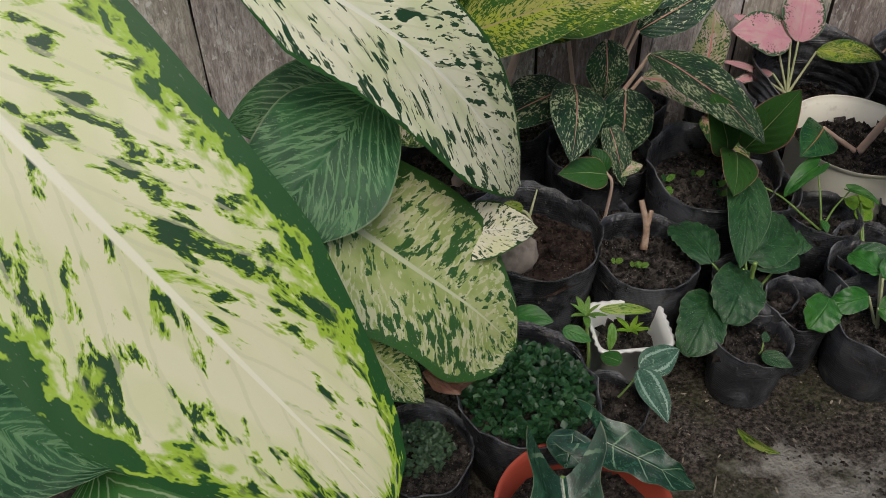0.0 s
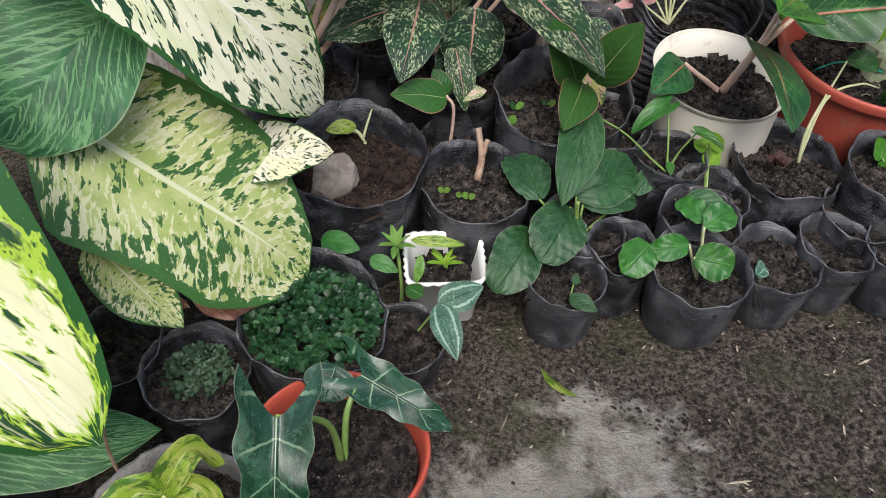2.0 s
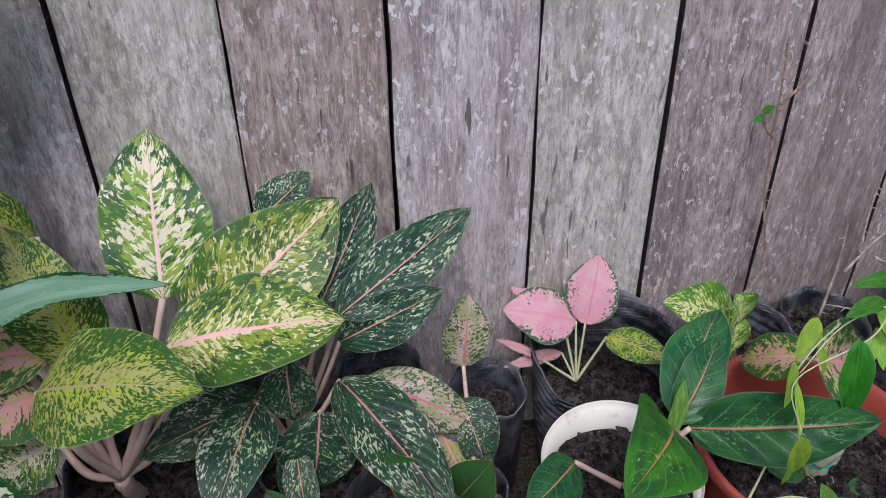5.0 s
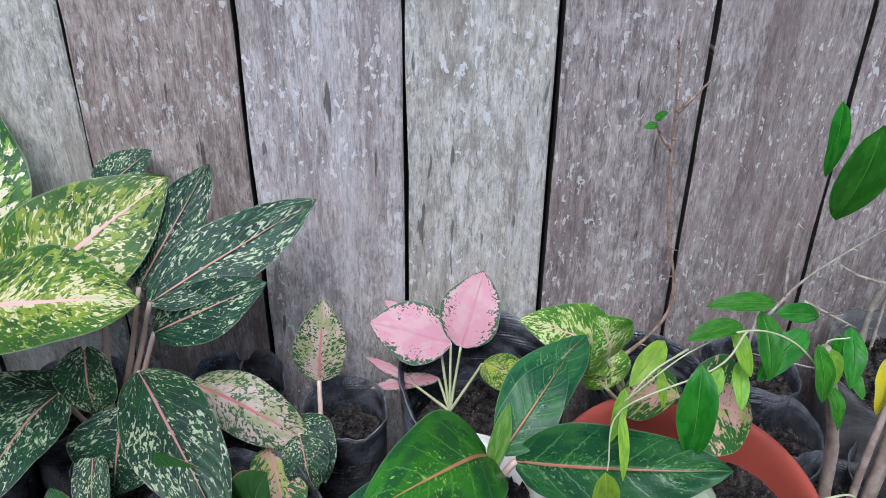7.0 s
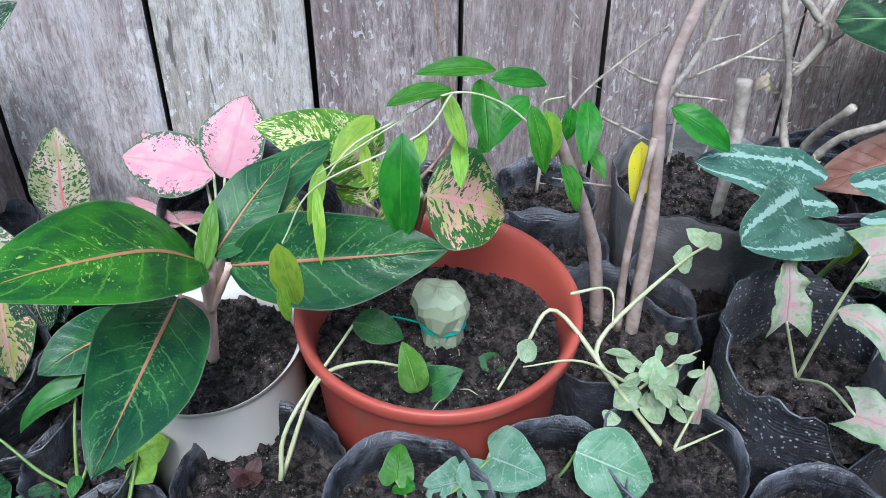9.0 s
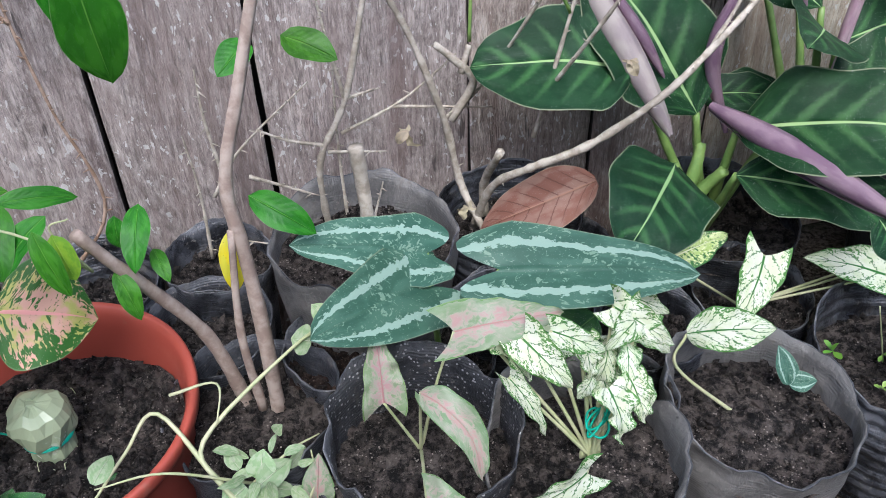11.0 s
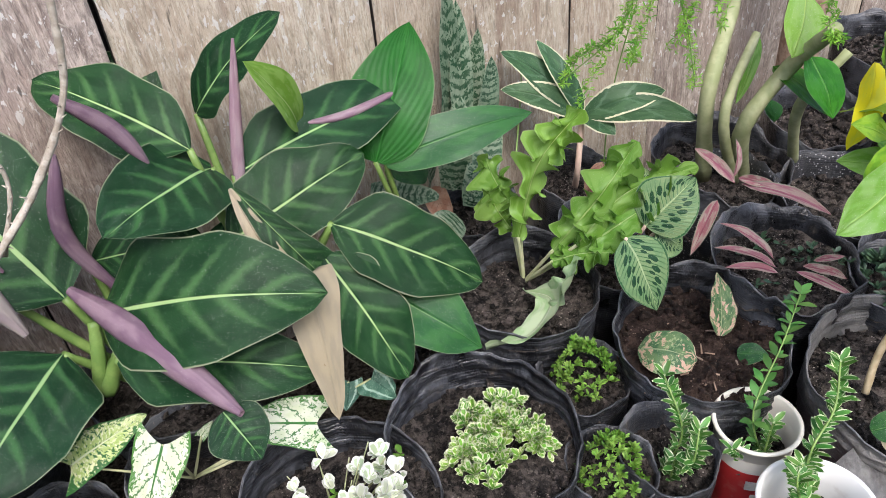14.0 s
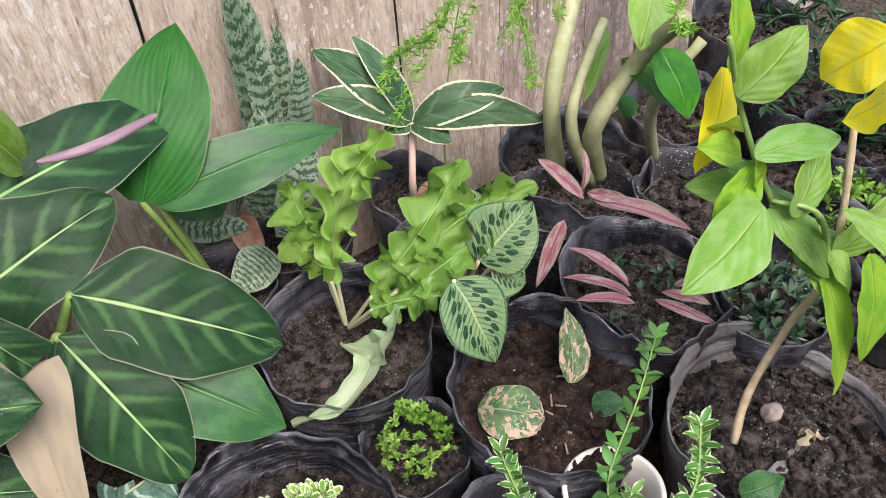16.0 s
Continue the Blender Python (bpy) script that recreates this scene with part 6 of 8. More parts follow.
FIG = [
    ((1.139, 0.854, 0.436), (1.074, 0.850, 0.438), 0.026), ((1.132, 0.840, 0.435), (1.183, 0.858, 0.420), 0.026), ((1.100, 0.829, 0.432), (1.047, 0.815, 0.428), 0.026), ((1.126, 0.853, 0.430), (1.125, 0.812, 0.385), 0.038),
    ((1.162, 0.837, 0.420), (1.119, 0.820, 0.380), 0.036), ((1.157, 0.810, 0.425), (1.169, 0.800, 0.370), 0.026), ((1.222, 0.867, 0.400), (1.211, 0.828, 0.360), 0.032), ((1.204, 0.855, 0.400), (1.201, 0.854, 0.370), 0.022),
    ((1.058, 0.801, 0.413), (1.054, 0.782, 0.330), 0.046), ((1.307, 0.885, 0.380), (1.358, 0.860, 0.345), 0.042), ((1.195, 0.838, 0.360), (1.206, 0.820, 0.320), 0.026), ((1.224, 0.860, 0.360), (1.233, 0.836, 0.340), 0.02),
]
for b, e, w in FIG:
    leaf(shrub, b, e, 0.70 * w, "glossy", "lance", 0.10, random.uniform(-15, 15), 0.3, 0.05, 2, cuts=(12, 6))
FIG = [
    ((0.964, 0.728, 0.373), (0.972, 0.735, 0.314), 0.028), ((1.169, 0.809, 0.420), (1.175, 0.805, 0.380), 0.026), ((1.040, 0.841, 0.410), (1.004, 0.812, 0.385), 0.026), ((1.094, 0.835, 0.430), (1.108, 0.812, 0.390), 0.018),
    ((1.108, 0.837, 0.390), (1.103, 0.804, 0.360), 0.018), ((0.998, 0.805, 0.390), (0.984, 0.783, 0.350), 0.016), ((0.992, 0.789, 0.380), (0.991, 0.759, 0.330), 0.012), ((1.074, 0.805, 0.410), (1.067, 0.786, 0.390), 0.014),
    ((0.962, 0.728, 0.340), (0.964, 0.734, 0.300), 0.012), ((1.029, 0.818, 0.400), (1.032, 0.801, 0.370), 0.012),
]
for b, e, w in FIG:
    leaf(shrub, b, e, 0.78 * w, "lime", "lance", 0.06, random.uniform(-15, 15), 0.2, cuts=(10, 6))
leaf(shrub, (1.287, 0.892, 0.345), (1.280, 0.872, 0.290), 0.024, "yellow", "lance", 0.12, 0, 0.3, label="yellowing leaf")
for b, e, w in (((1.362, 1.009, 0.470), (1.409, 0.981, 0.450), 0.035), ((1.332, 0.979, 0.480), (1.300, 0.955, 0.460), 0.03), ((1.220, 0.900, 0.581), (1.220, 0.930, 0.477), 0.052), ((1.191, 0.920, 0.596), (1.199, 0.930, 0.521), 0.022), ((1.473, 0.880, 0.670), (1.452, 0.880, 0.607), 0.026), ((1.492, 0.900, 0.661), (1.483, 0.900, 0.635), 0.022)):
    leaf(shrub, b, e, w, "glossy", "lance", 0.06, cuts=(10, 6))

# ---- pale vine over the pot's rim ----
creeper = thing("creeping_vine", (1.274, 0.700, 0), "pale variegated vine with small leaves trailing from a black bag", "potted plant")
grow_bag(creeper, 0.062, 0.145, "film", 0.025)
g0 = (1.240, 0.756, 0.170)
for line in ([(1.280, 0.722, 0.120), g0, (1.195, 0.813, 0.220), (1.163, 0.794, 0.200), (1.131, 0.762, 0.180)], [g0, (1.229, 0.788, 0.200), (1.318, 0.838, 0.240), (1.367, 0.869, 0.240)], [(1.263, 0.763, 0.160), (1.200, 0.749, 0.215), (1.147, 0.745, 0.220)],
             [(1.208, 0.817, 0.235), (1.248, 0.824, 0.230), (1.243, 0.794, 0.210)], [(1.263, 0.763, 0.160), (1.301, 0.773, 0.180), (1.328, 0.784, 0.180)], [(1.285, 0.721, 0.120), (1.316, 0.747, 0.160), (1.318, 0.759, 0.190)], [(1.285, 0.721, 0.120), (1.330, 0.722, 0.140)]):
    stem(creeper, line, 0.0028 if len(line) > 3 else 0.0016, 0.0012 if len(line) > 3 else 0.0007, "stem_pale", "runner")
for b, e, w in (((1.270, 0.758, 0.170), (1.278, 0.773, 0.190), 0.026), ((1.268, 0.751, 0.170), (1.300, 0.767, 0.175), 0.024), ((1.258, 0.753, 0.170), (1.235, 0.750, 0.155), 0.026), ((1.263, 0.750, 0.165), (1.278, 0.737, 0.140), 0.026),
                ((1.269, 0.753, 0.165), (1.300, 0.751, 0.150), 0.016), ((1.255, 0.765, 0.180), (1.245, 0.785, 0.190), 0.014), ((1.337, 0.847, 0.235), (1.319, 0.852, 0.240), 0.03)):
    leaf(creeper, b, e, w, "pale_vine", "ovate", 0.08, cuts=(8, 5))
for b, e, w in (((1.359, 0.865, 0.240), (1.344, 0.883, 0.250), 0.02), ((1.359, 0.865, 0.240), (1.373, 0.868, 0.250), 0.02), ((1.233, 0.744, 0.155), (1.224, 0.733, 0.150), 0.018), ((1.290, 0.779, 0.200), (1.298, 0.777, 0.210), 0.012), ((1.147, 0.746, 0.225), (1.160, 0.773, 0.225), 0.018)):
    leaf(creeper, b, e, w, "pale_vine", "ovate", 0.08, cuts=(8, 5))
leaf(creeper, (1.313, 0.741, 0.130), (1.324, 0.758, 0.185), 0.030, "blush", "ovate", 0.08)
leaf(creeper, (1.337, 0.724, 0.140), (1.365, 0.692, 0.110), 0.018, "blush", "lance", 0.10, 0, 0.4, 0.1)
for k in range(16):
    a = 2.4 * k
    q = Vector((1.277, 0.758, 0.172)) + Vector((0.024 * math.cos(a), 0.020 * math.sin(a), random.uniform(-0.03, 0.02))) * random.uniform(0.4, 1.2)
    e = q + Vector((math.cos(a), math.sin(a) - 0.3, random.uniform(-0.4, 0.5))).normalized() * random.uniform(0.016, 0.030)
    leaf(creeper, q, e, random.uniform(0.007, 0.012), "pale_vine", "lance", 0.1, random.uniform(-40, 40), 0.25, cuts=(8, 5))

# ---- front bags beneath ----
front = bag("heartleaf_bag", 1.040, 0.676, 0.070, 0.148, "pale blue-green heart-leaved plant in a black nursery bag", "film", 0.025, category="potted plant")
for b, e, w, skin in (((1.117, 0.714, 0.150), (1.151, 0.672, 0.165), 0.06, "dusty"), ((1.112, 0.716, 0.145), (1.127, 0.689, 0.110), 0.065, "dusty"), ((1.092, 0.711, 0.130), (1.055, 0.704, 0.130), 0.04, "dusty"), ((1.035, 0.711, 0.140), (1.042, 0.737, 0.155), 0.03, "glossy"), ((1.037, 0.712, 0.135), (1.050, 0.700, 0.140), 0.02, "glossy")):
    blade = leaf(front, b, e, w, skin, "heart", 0.06)
    stem(blade, [(1.053, 0.690, 0.11), b], 0.0016, 0.0012, name="stalk")
front = bag("heartleaf_bag", 1.172, 0.692, 0.056, 0.146, "pale blue-green heart-leaved plant in a black nursery bag", "film", 0.025, category="potted plant")
leaf(front, (1.185, 0.701, 0.160), (1.252, 0.684, 0.125), 0.062, "dusty", "ovate", 0.06)
stem(front, [(1.17, 0.705, 0.12), (1.178, 0.701, 0.140), (1.186, 0.702, 0.158)], 0.0016, 0.0012)
front = bag("seedling_bag", 0.80, 0.715, 0.05, 0.11, "bright green veined seedling in a black nursery bag", "film", 0.025, category="potted plant")
for b, e, w in (((0.814, 0.775, 0.130), (0.829, 0.757, 0.120), 0.03), ((0.818, 0.775, 0.140), (0.843, 0.785, 0.140), 0.03), ((0.815, 0.774, 0.135), (0.801, 0.788, 0.140), 0.022)):
    blade = leaf(front, b, e, w, "lime", "ovate", 0.05)
    stem(blade, [(0.80, 0.715, 0.08), b], 0.0016, 0.0012, name="stalk")
bag("nursery_bag", 0.985, 0.655, 0.05, 0.10, "small black nursery bag of bare soil", "film", 0.02)
bag("nursery_bag", 1.362, 0.592, 0.068, 0.146, "small black nursery bag of bare soil", "film", 0.02)
bag("nursery_bag", 1.362, 0.905, 0.055, 0.172, "black nursery bag of brown soil", "film", 0.03, "soil_red")
bag("nursery_bag", 1.235, 0.980, 0.070, 0.175, "black nursery bag of dark soil behind the shrub", "film_grey", 0.03)
bag("nursery_bag", 1.255, 1.072, 0.062, 0.195, "black nursery bag of dark soil beside the fence", "film", 0.03)


def branch(parent, line, r0, r1, material="twig", thorns=True):
    """A bare knobbly branch with short side spurs."""
    o = parent.matrix_basis.translation
    bm = bmesh.new()
    pts = [Vector(p) - o for p in line]
    tube_into(bm, pts, r0, r1, 7, 8, 0.2)
    walk_line = smooth_line(pts, 7)
    for k, p in enumerate(walk_line[1:-1] if thorns else []):
        if random.random() < 0.72:
            d = Vector((random.uniform(-1, 1), random.uniform(-1, 0.1), random.uniform(-0.4, 1))).normalized() * random.uniform(0.005, 0.011)
            tube_into(bm, [p, p + d * 0.5, p + d], 0.0014, 0.0003, 4, 1, 0.1)
    return part("branch", bm, M[material], parent)


# ---- bare shrubs in grey bags by the fence ----
bare = thing("bare_shrub", (1.418, 1.000, 0), "leafless twiggy shrub in a faded grey nursery bag", "potted plant")
grow_bag(bare, 0.102, 0.245, "film_pale", 0.035, rough=1.2)
TW = [
    [(1.392, 1.074, 0.170), (1.385, 1.065, 0.248), (1.389, 1.065, 0.306), (1.425, 1.065, 0.377), (1.465, 1.065, 0.522), (1.502, 1.065, 0.605)],
    [(1.422, 1.065, 0.370), (1.409, 1.065, 0.450), (1.399, 1.065, 0.519)], [(1.397, 1.065, 0.319), (1.355, 1.065, 0.333), (1.325, 1.065, 0.351)], [(1.397, 1.065, 0.311), (1.463, 1.065, 0.300)],
    [(1.442, 0.988, 0.200), (1.439, 1.051, 0.210), (1.456, 1.065, 0.261)], [(1.439, 1.015, 0.200), (1.354, 1.050, 0.200), (1.275, 1.109, 0.190)], [(1.420, 1.065, 0.371), (1.461, 1.065, 0.378)],
]
for k, line in enumerate(TW):
    branch(bare, line, 0.0046 if k == 0 else 0.0026, 0.003 if k == 0 else 0.0009)
stem(bare, [(1.413, 0.955, 0.372), (1.416, 0.955, 0.330), (1.418, 0.955, 0.285), (1.420, 0.965, 0.200)], 0.0080, 0.0066, "twig", "stump")

bare2 = thing("bare_shrub", (1.610, 1.050, 0), "leafless thorny shrub with grey branches in a black nursery bag", "potted plant")
grow_bag(bare2, 0.088, 0.205, "film", 0.045, rings=0.0012, rough=0.8)
TW = [
    [(1.568, 1.006, 0.190), (1.551, 1.065, 0.238), (1.532, 1.065, 0.329), (1.502, 1.065, 0.419), (1.480, 1.065, 0.468), (1.460, 1.065, 0.502)],
    [(1.532, 1.065, 0.329), (1.578, 1.065, 0.365), (1.624, 1.000, 0.486), (1.681, 1.000, 0.566), (1.689, 0.930, 0.625)],
    [(1.560, 1.045, 0.190), (1.572, 1.010, 0.264), (1.600, 0.970, 0.304), (1.652, 0.940, 0.338), (1.712, 0.920, 0.388), (1.760, 0.920, 0.430), (1.815, 0.930, 0.478), (1.864, 0.930, 0.548), (1.882, 0.925, 0.626)],
    [(1.769, 0.930, 0.427), (1.798, 0.930, 0.494), (1.780, 0.930, 0.564)], [(1.615, 1.000, 0.324), (1.645, 1.000, 0.438), (1.664, 1.000, 0.519), (1.666, 1.000, 0.560)],
    [(1.625, 1.000, 0.371), (1.664, 0.930, 0.490), (1.689, 0.930, 0.540), (1.698, 0.930, 0.566)], [(1.689, 0.930, 0.540), (1.751, 0.930, 0.560)], [(1.689, 0.930, 0.537), (1.649, 1.000, 0.473)],
]
for k, line in enumerate(TW):
    branch(bare2, line, 0.0052 if k in (0, 2) else 0.0026, 0.0030 if k in (0, 2) else 0.0012)
TW = [
    [(1.649, 1.000, 0.458), (1.625, 1.000, 0.503), (1.628, 1.065, 0.517)], [(1.540, 1.065, 0.326), (1.567, 1.065, 0.369), (1.546, 1.065, 0.397), (1.524, 1.065, 0.418)], [(1.553, 1.065, 0.381), (1.563, 1.065, 0.412)],
    [(1.580, 1.065, 0.189), (1.580, 1.065, 0.235), (1.577, 1.000, 0.312)], [(1.563, 1.065, 0.416), (1.565, 1.065, 0.499), (1.555, 1.065, 0.572)],
]
for k, line in enumerate(TW):
    stem(bare2, line, (0.002, 0.005, 0.0042, 0.0062, 0.0022)[k], (0.001, 0.004, 0.0034, 0.005, 0.0014)[k], "stem_green" if k in (0, 4) else "twig", "branch", sides=6)
leaf(bare2, (1.686, 0.980, 0.266), (1.556, 1.005, 0.212), 0.068, "brown", "elliptic", 0.12, 0, 0.25, 0.06, 3, face=(0.1, -0.75, 0.65), cuts=(18, 10), label="fallen dry brown leaf caught in the twigs")

for q in ((1.480, 1.020, 0.345), (1.533, 0.980, 0.260), (1.693, 0.950, 0.421)):
    for k in range(3):
        leaf(bare2, q, Vector(q) + Vector((random.uniform(-0.016, 0.016), random.uniform(-0.01, 0.01), -0.016 * random.random())), 0.012, "tan", "ovate", 0.3, 40 * k, 0.6, 0.2, 2, cuts=(8, 4))

thin_twigs = thing("dry_twigs", (1.30, 1.07, 0), "dry grey twigs standing in soil by the fence", "twigs")
for line in ([(1.248, 1.080, 0.188), (1.252, 1.080, 0.278), (1.248, 1.080, 0.350)], [(1.266, 1.080, 0.270), (1.304, 1.080, 0.323), (1.387, 1.080, 0.390)], [(1.280, 1.080, 0.297), (1.274, 1.080, 0.364), (1.275, 1.080, 0.420)], [(1.412, 1.080, 0.206), (1.411, 1.080, 0.310), (1.415, 1.080, 0.414)],
             [(1.416, 1.080, 0.323), (1.489, 1.080, 0.353), (1.552, 1.080, 0.398)], [(1.308, 1.080, 0.288), (1.384, 1.080, 0.247)], [(1.476, 1.080, 0.347), (1.594, 1.080, 0.327)], [(1.060, 1.10, 0.16), (1.147, 1.100, 0.264), (1.129, 1.100, 0.390), (1.119, 1.100, 0.481), (1.114, 1.100, 0.558), (1.108, 1.100, 0.607)],
             [(1.119, 1.100, 0.524), (1.134, 1.100, 0.541), (1.148, 1.100, 0.558)], [(1.119, 1.100, 0.481), (1.106, 1.100, 0.496), (1.096, 1.100, 0.514)]):
    branch(thin_twigs, line, 0.0024, 0.0009, "twig_brown" if line[0][0] < 1.2 else "twig")

for b, e in (((1.096, 1.095, 0.513), (1.080, 1.090, 0.511)), ((1.094, 1.095, 0.519), (1.105, 1.090, 0.529))):
    leaf(thin_twigs, b, e, 0.010, "glossy", "ovate", 0.05, cuts=(8, 5))

# ---- silver-banded plant ----
silver = thing("silver_banded_plant", (1.47, 0.885, 0), "dark green heart-leaved plant with silver bands on each leaf", "potted plant")
grow_bag(silver, 0.06, 0.15, "film", 0.03)
core = (1.47, 0.88, 0.13)
for b, e, w in (((1.458, 0.872, 0.292), (1.333, 0.871, 0.331), 0.080), ((1.452, 0.845, 0.276), (1.334, 0.771, 0.304), 0.098), ((1.516, 0.828, 0.290), (1.713, 0.801, 0.257), 0.094)):
    blade = leaf(silver, b, e, w, "silver", "heart", 0.045, 0, 0.1, cuts=(18, 10), face=(0.12, -0.48, 0.87))
    stem(blade, [core, tuple((p + q) / 2 for p, q in zip(core, b)), b], 0.0035, 0.0025, "stem_green", name="stalk")
leaf(silver, (1.510, 0.856, 0.250), (1.512, 0.865, 0.200), 0.03, "lime", "lance", 0.05)
leaf(silver, (1.625, 0.836, 0.200), (1.559, 0.824, 0.170), 0.06, "green", "lance", 0.05)
bag("nursery_bag", 1.555, 0.925, 0.06, 0.16, "black nursery bag of dark soil in the back row", "film", 0.03)
bag("nursery_bag", 1.665, 0.985, 0.05, 0.18, "black nursery bag of dark soil by the fence", "film", 0.03)

# ---- blush caladium in the speckled bag ----
blush = thing("blush_caladium", (1.415, 0.742, 0), "pale blush caladium with ragged leaves in a speckled black bag", "potted plant")
grow_bag(blush, 0.087, 0.206, "film_dots", 0.05, rough=1.5, tear=0.5)
root = (1.416, 0.758, 0.155)
blades = [
    leaf(blush, (1.386, 0.757, 0.229), (1.389, 0.788, 0.287), 0.040, "blush", "shield", 0.05, 0, 0.3, 0.16, 4, cuts=(18, 10), face=(0.05, -0.8, 0.5)),
    leaf(blush, (1.398, 0.662, 0.208), (1.450, 0.616, 0.195), 0.042, "blush", "shield", 0.14, 0, 0.35, 0.18, 4, cuts=(18, 10)),
    leaf(blush, (1.453, 0.766, 0.285), (1.552, 0.765, 0.280), 0.048, "blush", "shield", 0.12, 0, 0.3, 0.16, 4, cuts=(18, 10)),
    blade_along(blush, [(1.414, 0.735, 0.255), (1.428, 0.712, 0.256), (1.444, 0.690, 0.238), (1.448, 0.674, 0.202)], 0.032, "blush", "elliptic", 0.35, 0.5),
]
for blade, foot, sag in zip(blades, ((1.386, 0.757, 0.229), (1.398, 0.662, 0.208), (1.453, 0.766, 0.285), (1.414, 0.735, 0.255)), (0.0, 0.012, 0.012, 0.008)):
    middle = tuple(0.5 * (p + q) + d for p, q, d in zip(root, foot, (0, 0, sag)))
    stem(blade, [root, middle, foot], 0.0018, 0.0012, "stem_pale", name="stalk")

# ---- white caladium ----
white = thing("white_caladium", (1.545, 0.693, 0), "white caladium with green-veined leaves tied with teal string", "potted plant")
# pale torn film, its glare included in the colour
grow_bag(white, 0.092, 0.192, "film_pale", 0.035, rough=1.8, tear=0.8)
core = (1.56, 0.70, 0.16)
LEAVES = [
    ((1.478, 0.770, 0.275), (1.508, 0.727, 0.245), 0.055), ((1.505, 0.741, 0.285), (1.538, 0.705, 0.250), 0.055), ((1.529, 0.737, 0.290), (1.573, 0.720, 0.270), 0.04), ((1.592, 0.749, 0.290), (1.634, 0.713, 0.265), 0.05),
    ((1.617, 0.741, 0.285), (1.573, 0.720, 0.270), 0.05), ((1.563, 0.693, 0.255), (1.567, 0.670, 0.210), 0.055), ((1.588, 0.702, 0.250), (1.595, 0.680, 0.215), 0.04), ((1.529, 0.651, 0.210), (1.455, 0.643, 0.200), 0.042),
    ((1.491, 0.733, 0.250), (1.512, 0.696, 0.210), 0.03), ((1.553, 0.728, 0.280), (1.555, 0.710, 0.250), 0.04),
]
for b, e, w in LEAVES:
    blade = leaf(white, b, e, 0.68 * w, "caladium", "shield", 0.16, random.uniform(-30, 30), 0.35, 0.22, 3, cuts=(18, 10))
    stem(blade, [core, tuple((p + q) / 2 for p, q in zip(core, b)), b], 0.002, 0.0014, "stem_pale", name="stalk")
bm = bmesh.new()
for k in range(3):
    tube_into(bm, [(1.562 + (0.010 + 0.003 * k) * math.cos(a) - 1.545, 0.70 + 0.011 * math.sin(a + k) - 0.693, 0.205 + 0.003 * k + 0.007 * math.sin(a + 2 * k)) for a in np.linspace(0, 6.28, 10)], 0.0012, 0.0012, 5, 3)
part("string", bm, M["string"], white)
LEAVES = [
    ((1.638, 0.824, 0.235), (1.688, 0.805, 0.210), 0.05), ((1.642, 0.793, 0.220), (1.669, 0.763, 0.200), 0.05), ((1.550, 0.801, 0.230), (1.580, 0.777, 0.200), 0.05), ((1.505, 0.814, 0.230), (1.542, 0.786, 0.210), 0.05),
    ((1.613, 0.786, 0.220), (1.628, 0.762, 0.190), 0.055), ((1.576, 0.790, 0.220), (1.540, 0.787, 0.200), 0.045),
]
for b, e, w in LEAVES:
    leaf(white, b, e, 0.70 * w, "caladium", "shield", 0.12, random.uniform(-20, 20), 0.3, 0.18, 3, cuts=(18, 10))

for _ in range(13):
    b = Vector((random.uniform(1.535, 1.605), random.uniform(0.715, 0.745), random.uniform(0.225, 0.268)))
    e = b + Vector((random.uniform(-0.022, 0.024), random.uniform(-0.028, -0.006), random.uniform(-0.034, -0.010)))
    blade = leaf(white, b, e, random.uniform(0.014, 0.024), "caladium", "elliptic", 0.2, random.uniform(-50, 50), 0.7, 0.3, 2)
    stem(blade, [(1.558 + random.uniform(-0.012, 0.012), 0.702, 0.16), (0.5 * (b.x + 1.558), 0.715, 0.20), b], 0.0014, 0.001, "stem_pale", name="stalk", sides=5)

angel = thing("white_caladium", (1.838, 0.872, 0), "white caladium with fine green veins in a black nursery bag", "potted plant")
grow_bag(angel, 0.072, 0.155, "film", 0.03)
core = (1.83, 0.87, 0.13)
for b, e, w, skin in (((1.818, 0.840, 0.228), (1.770, 0.800, 0.172), 0.052, "caladium"), ((1.958, 0.809, 0.190), (1.879, 0.849, 0.205), 0.056, "caladium"), ((1.853, 0.864, 0.190), (1.869, 0.867, 0.200), 0.012, "caladium"),
                      ((2.010, 0.840, 0.190), (1.994, 0.823, 0.170), 0.03, "silver"), ((2.031, 0.830, 0.190), (2.047, 0.807, 0.170), 0.04, "silver"), ((1.733, 0.891, 0.205), (1.815, 0.901, 0.215), 0.05, "cream_green")):
    blade = leaf(angel, b, e, w, skin, "shield", 0.08, 0, 0.2, 0.10, 3, cuts=(18, 10))
    stem(blade, [core, b], 0.0018, 0.0012, "stem_pale", name="stalk")
angel2 = thing("white_caladium", (1.742, 0.712, 0), "white caladium leaf and seedlings in a grey nursery bag", "potted plant")
grow_bag(angel2, 0.094, 0.167, "film_pale", 0.04, rough=1.3)
leaf(angel2, (1.687, 0.769, 0.215), (1.757, 0.733, 0.232), 0.044, "caladium", "elliptic", 0.1, 0, 0.3, 0.14, 3, cuts=(18, 10))
leaf(angel2, (1.791, 0.731, 0.150), (1.789, 0.758, 0.180), 0.025, "silver", "ovate", 0.08)
leaf(angel2, (1.792, 0.734, 0.150), (1.816, 0.723, 0.155), 0.022, "silver", "ovate", 0.08)
stem(angel2, [(1.74, 0.73, 0.12), (1.677, 0.761, 0.180), (1.688, 0.770, 0.213)], 0.002, 0.0014, "stem_pale")
bag("nursery_bag", 1.700, 0.850, 0.062, 0.16, "black nursery bag of dark soil between caladiums", "film", 0.035)
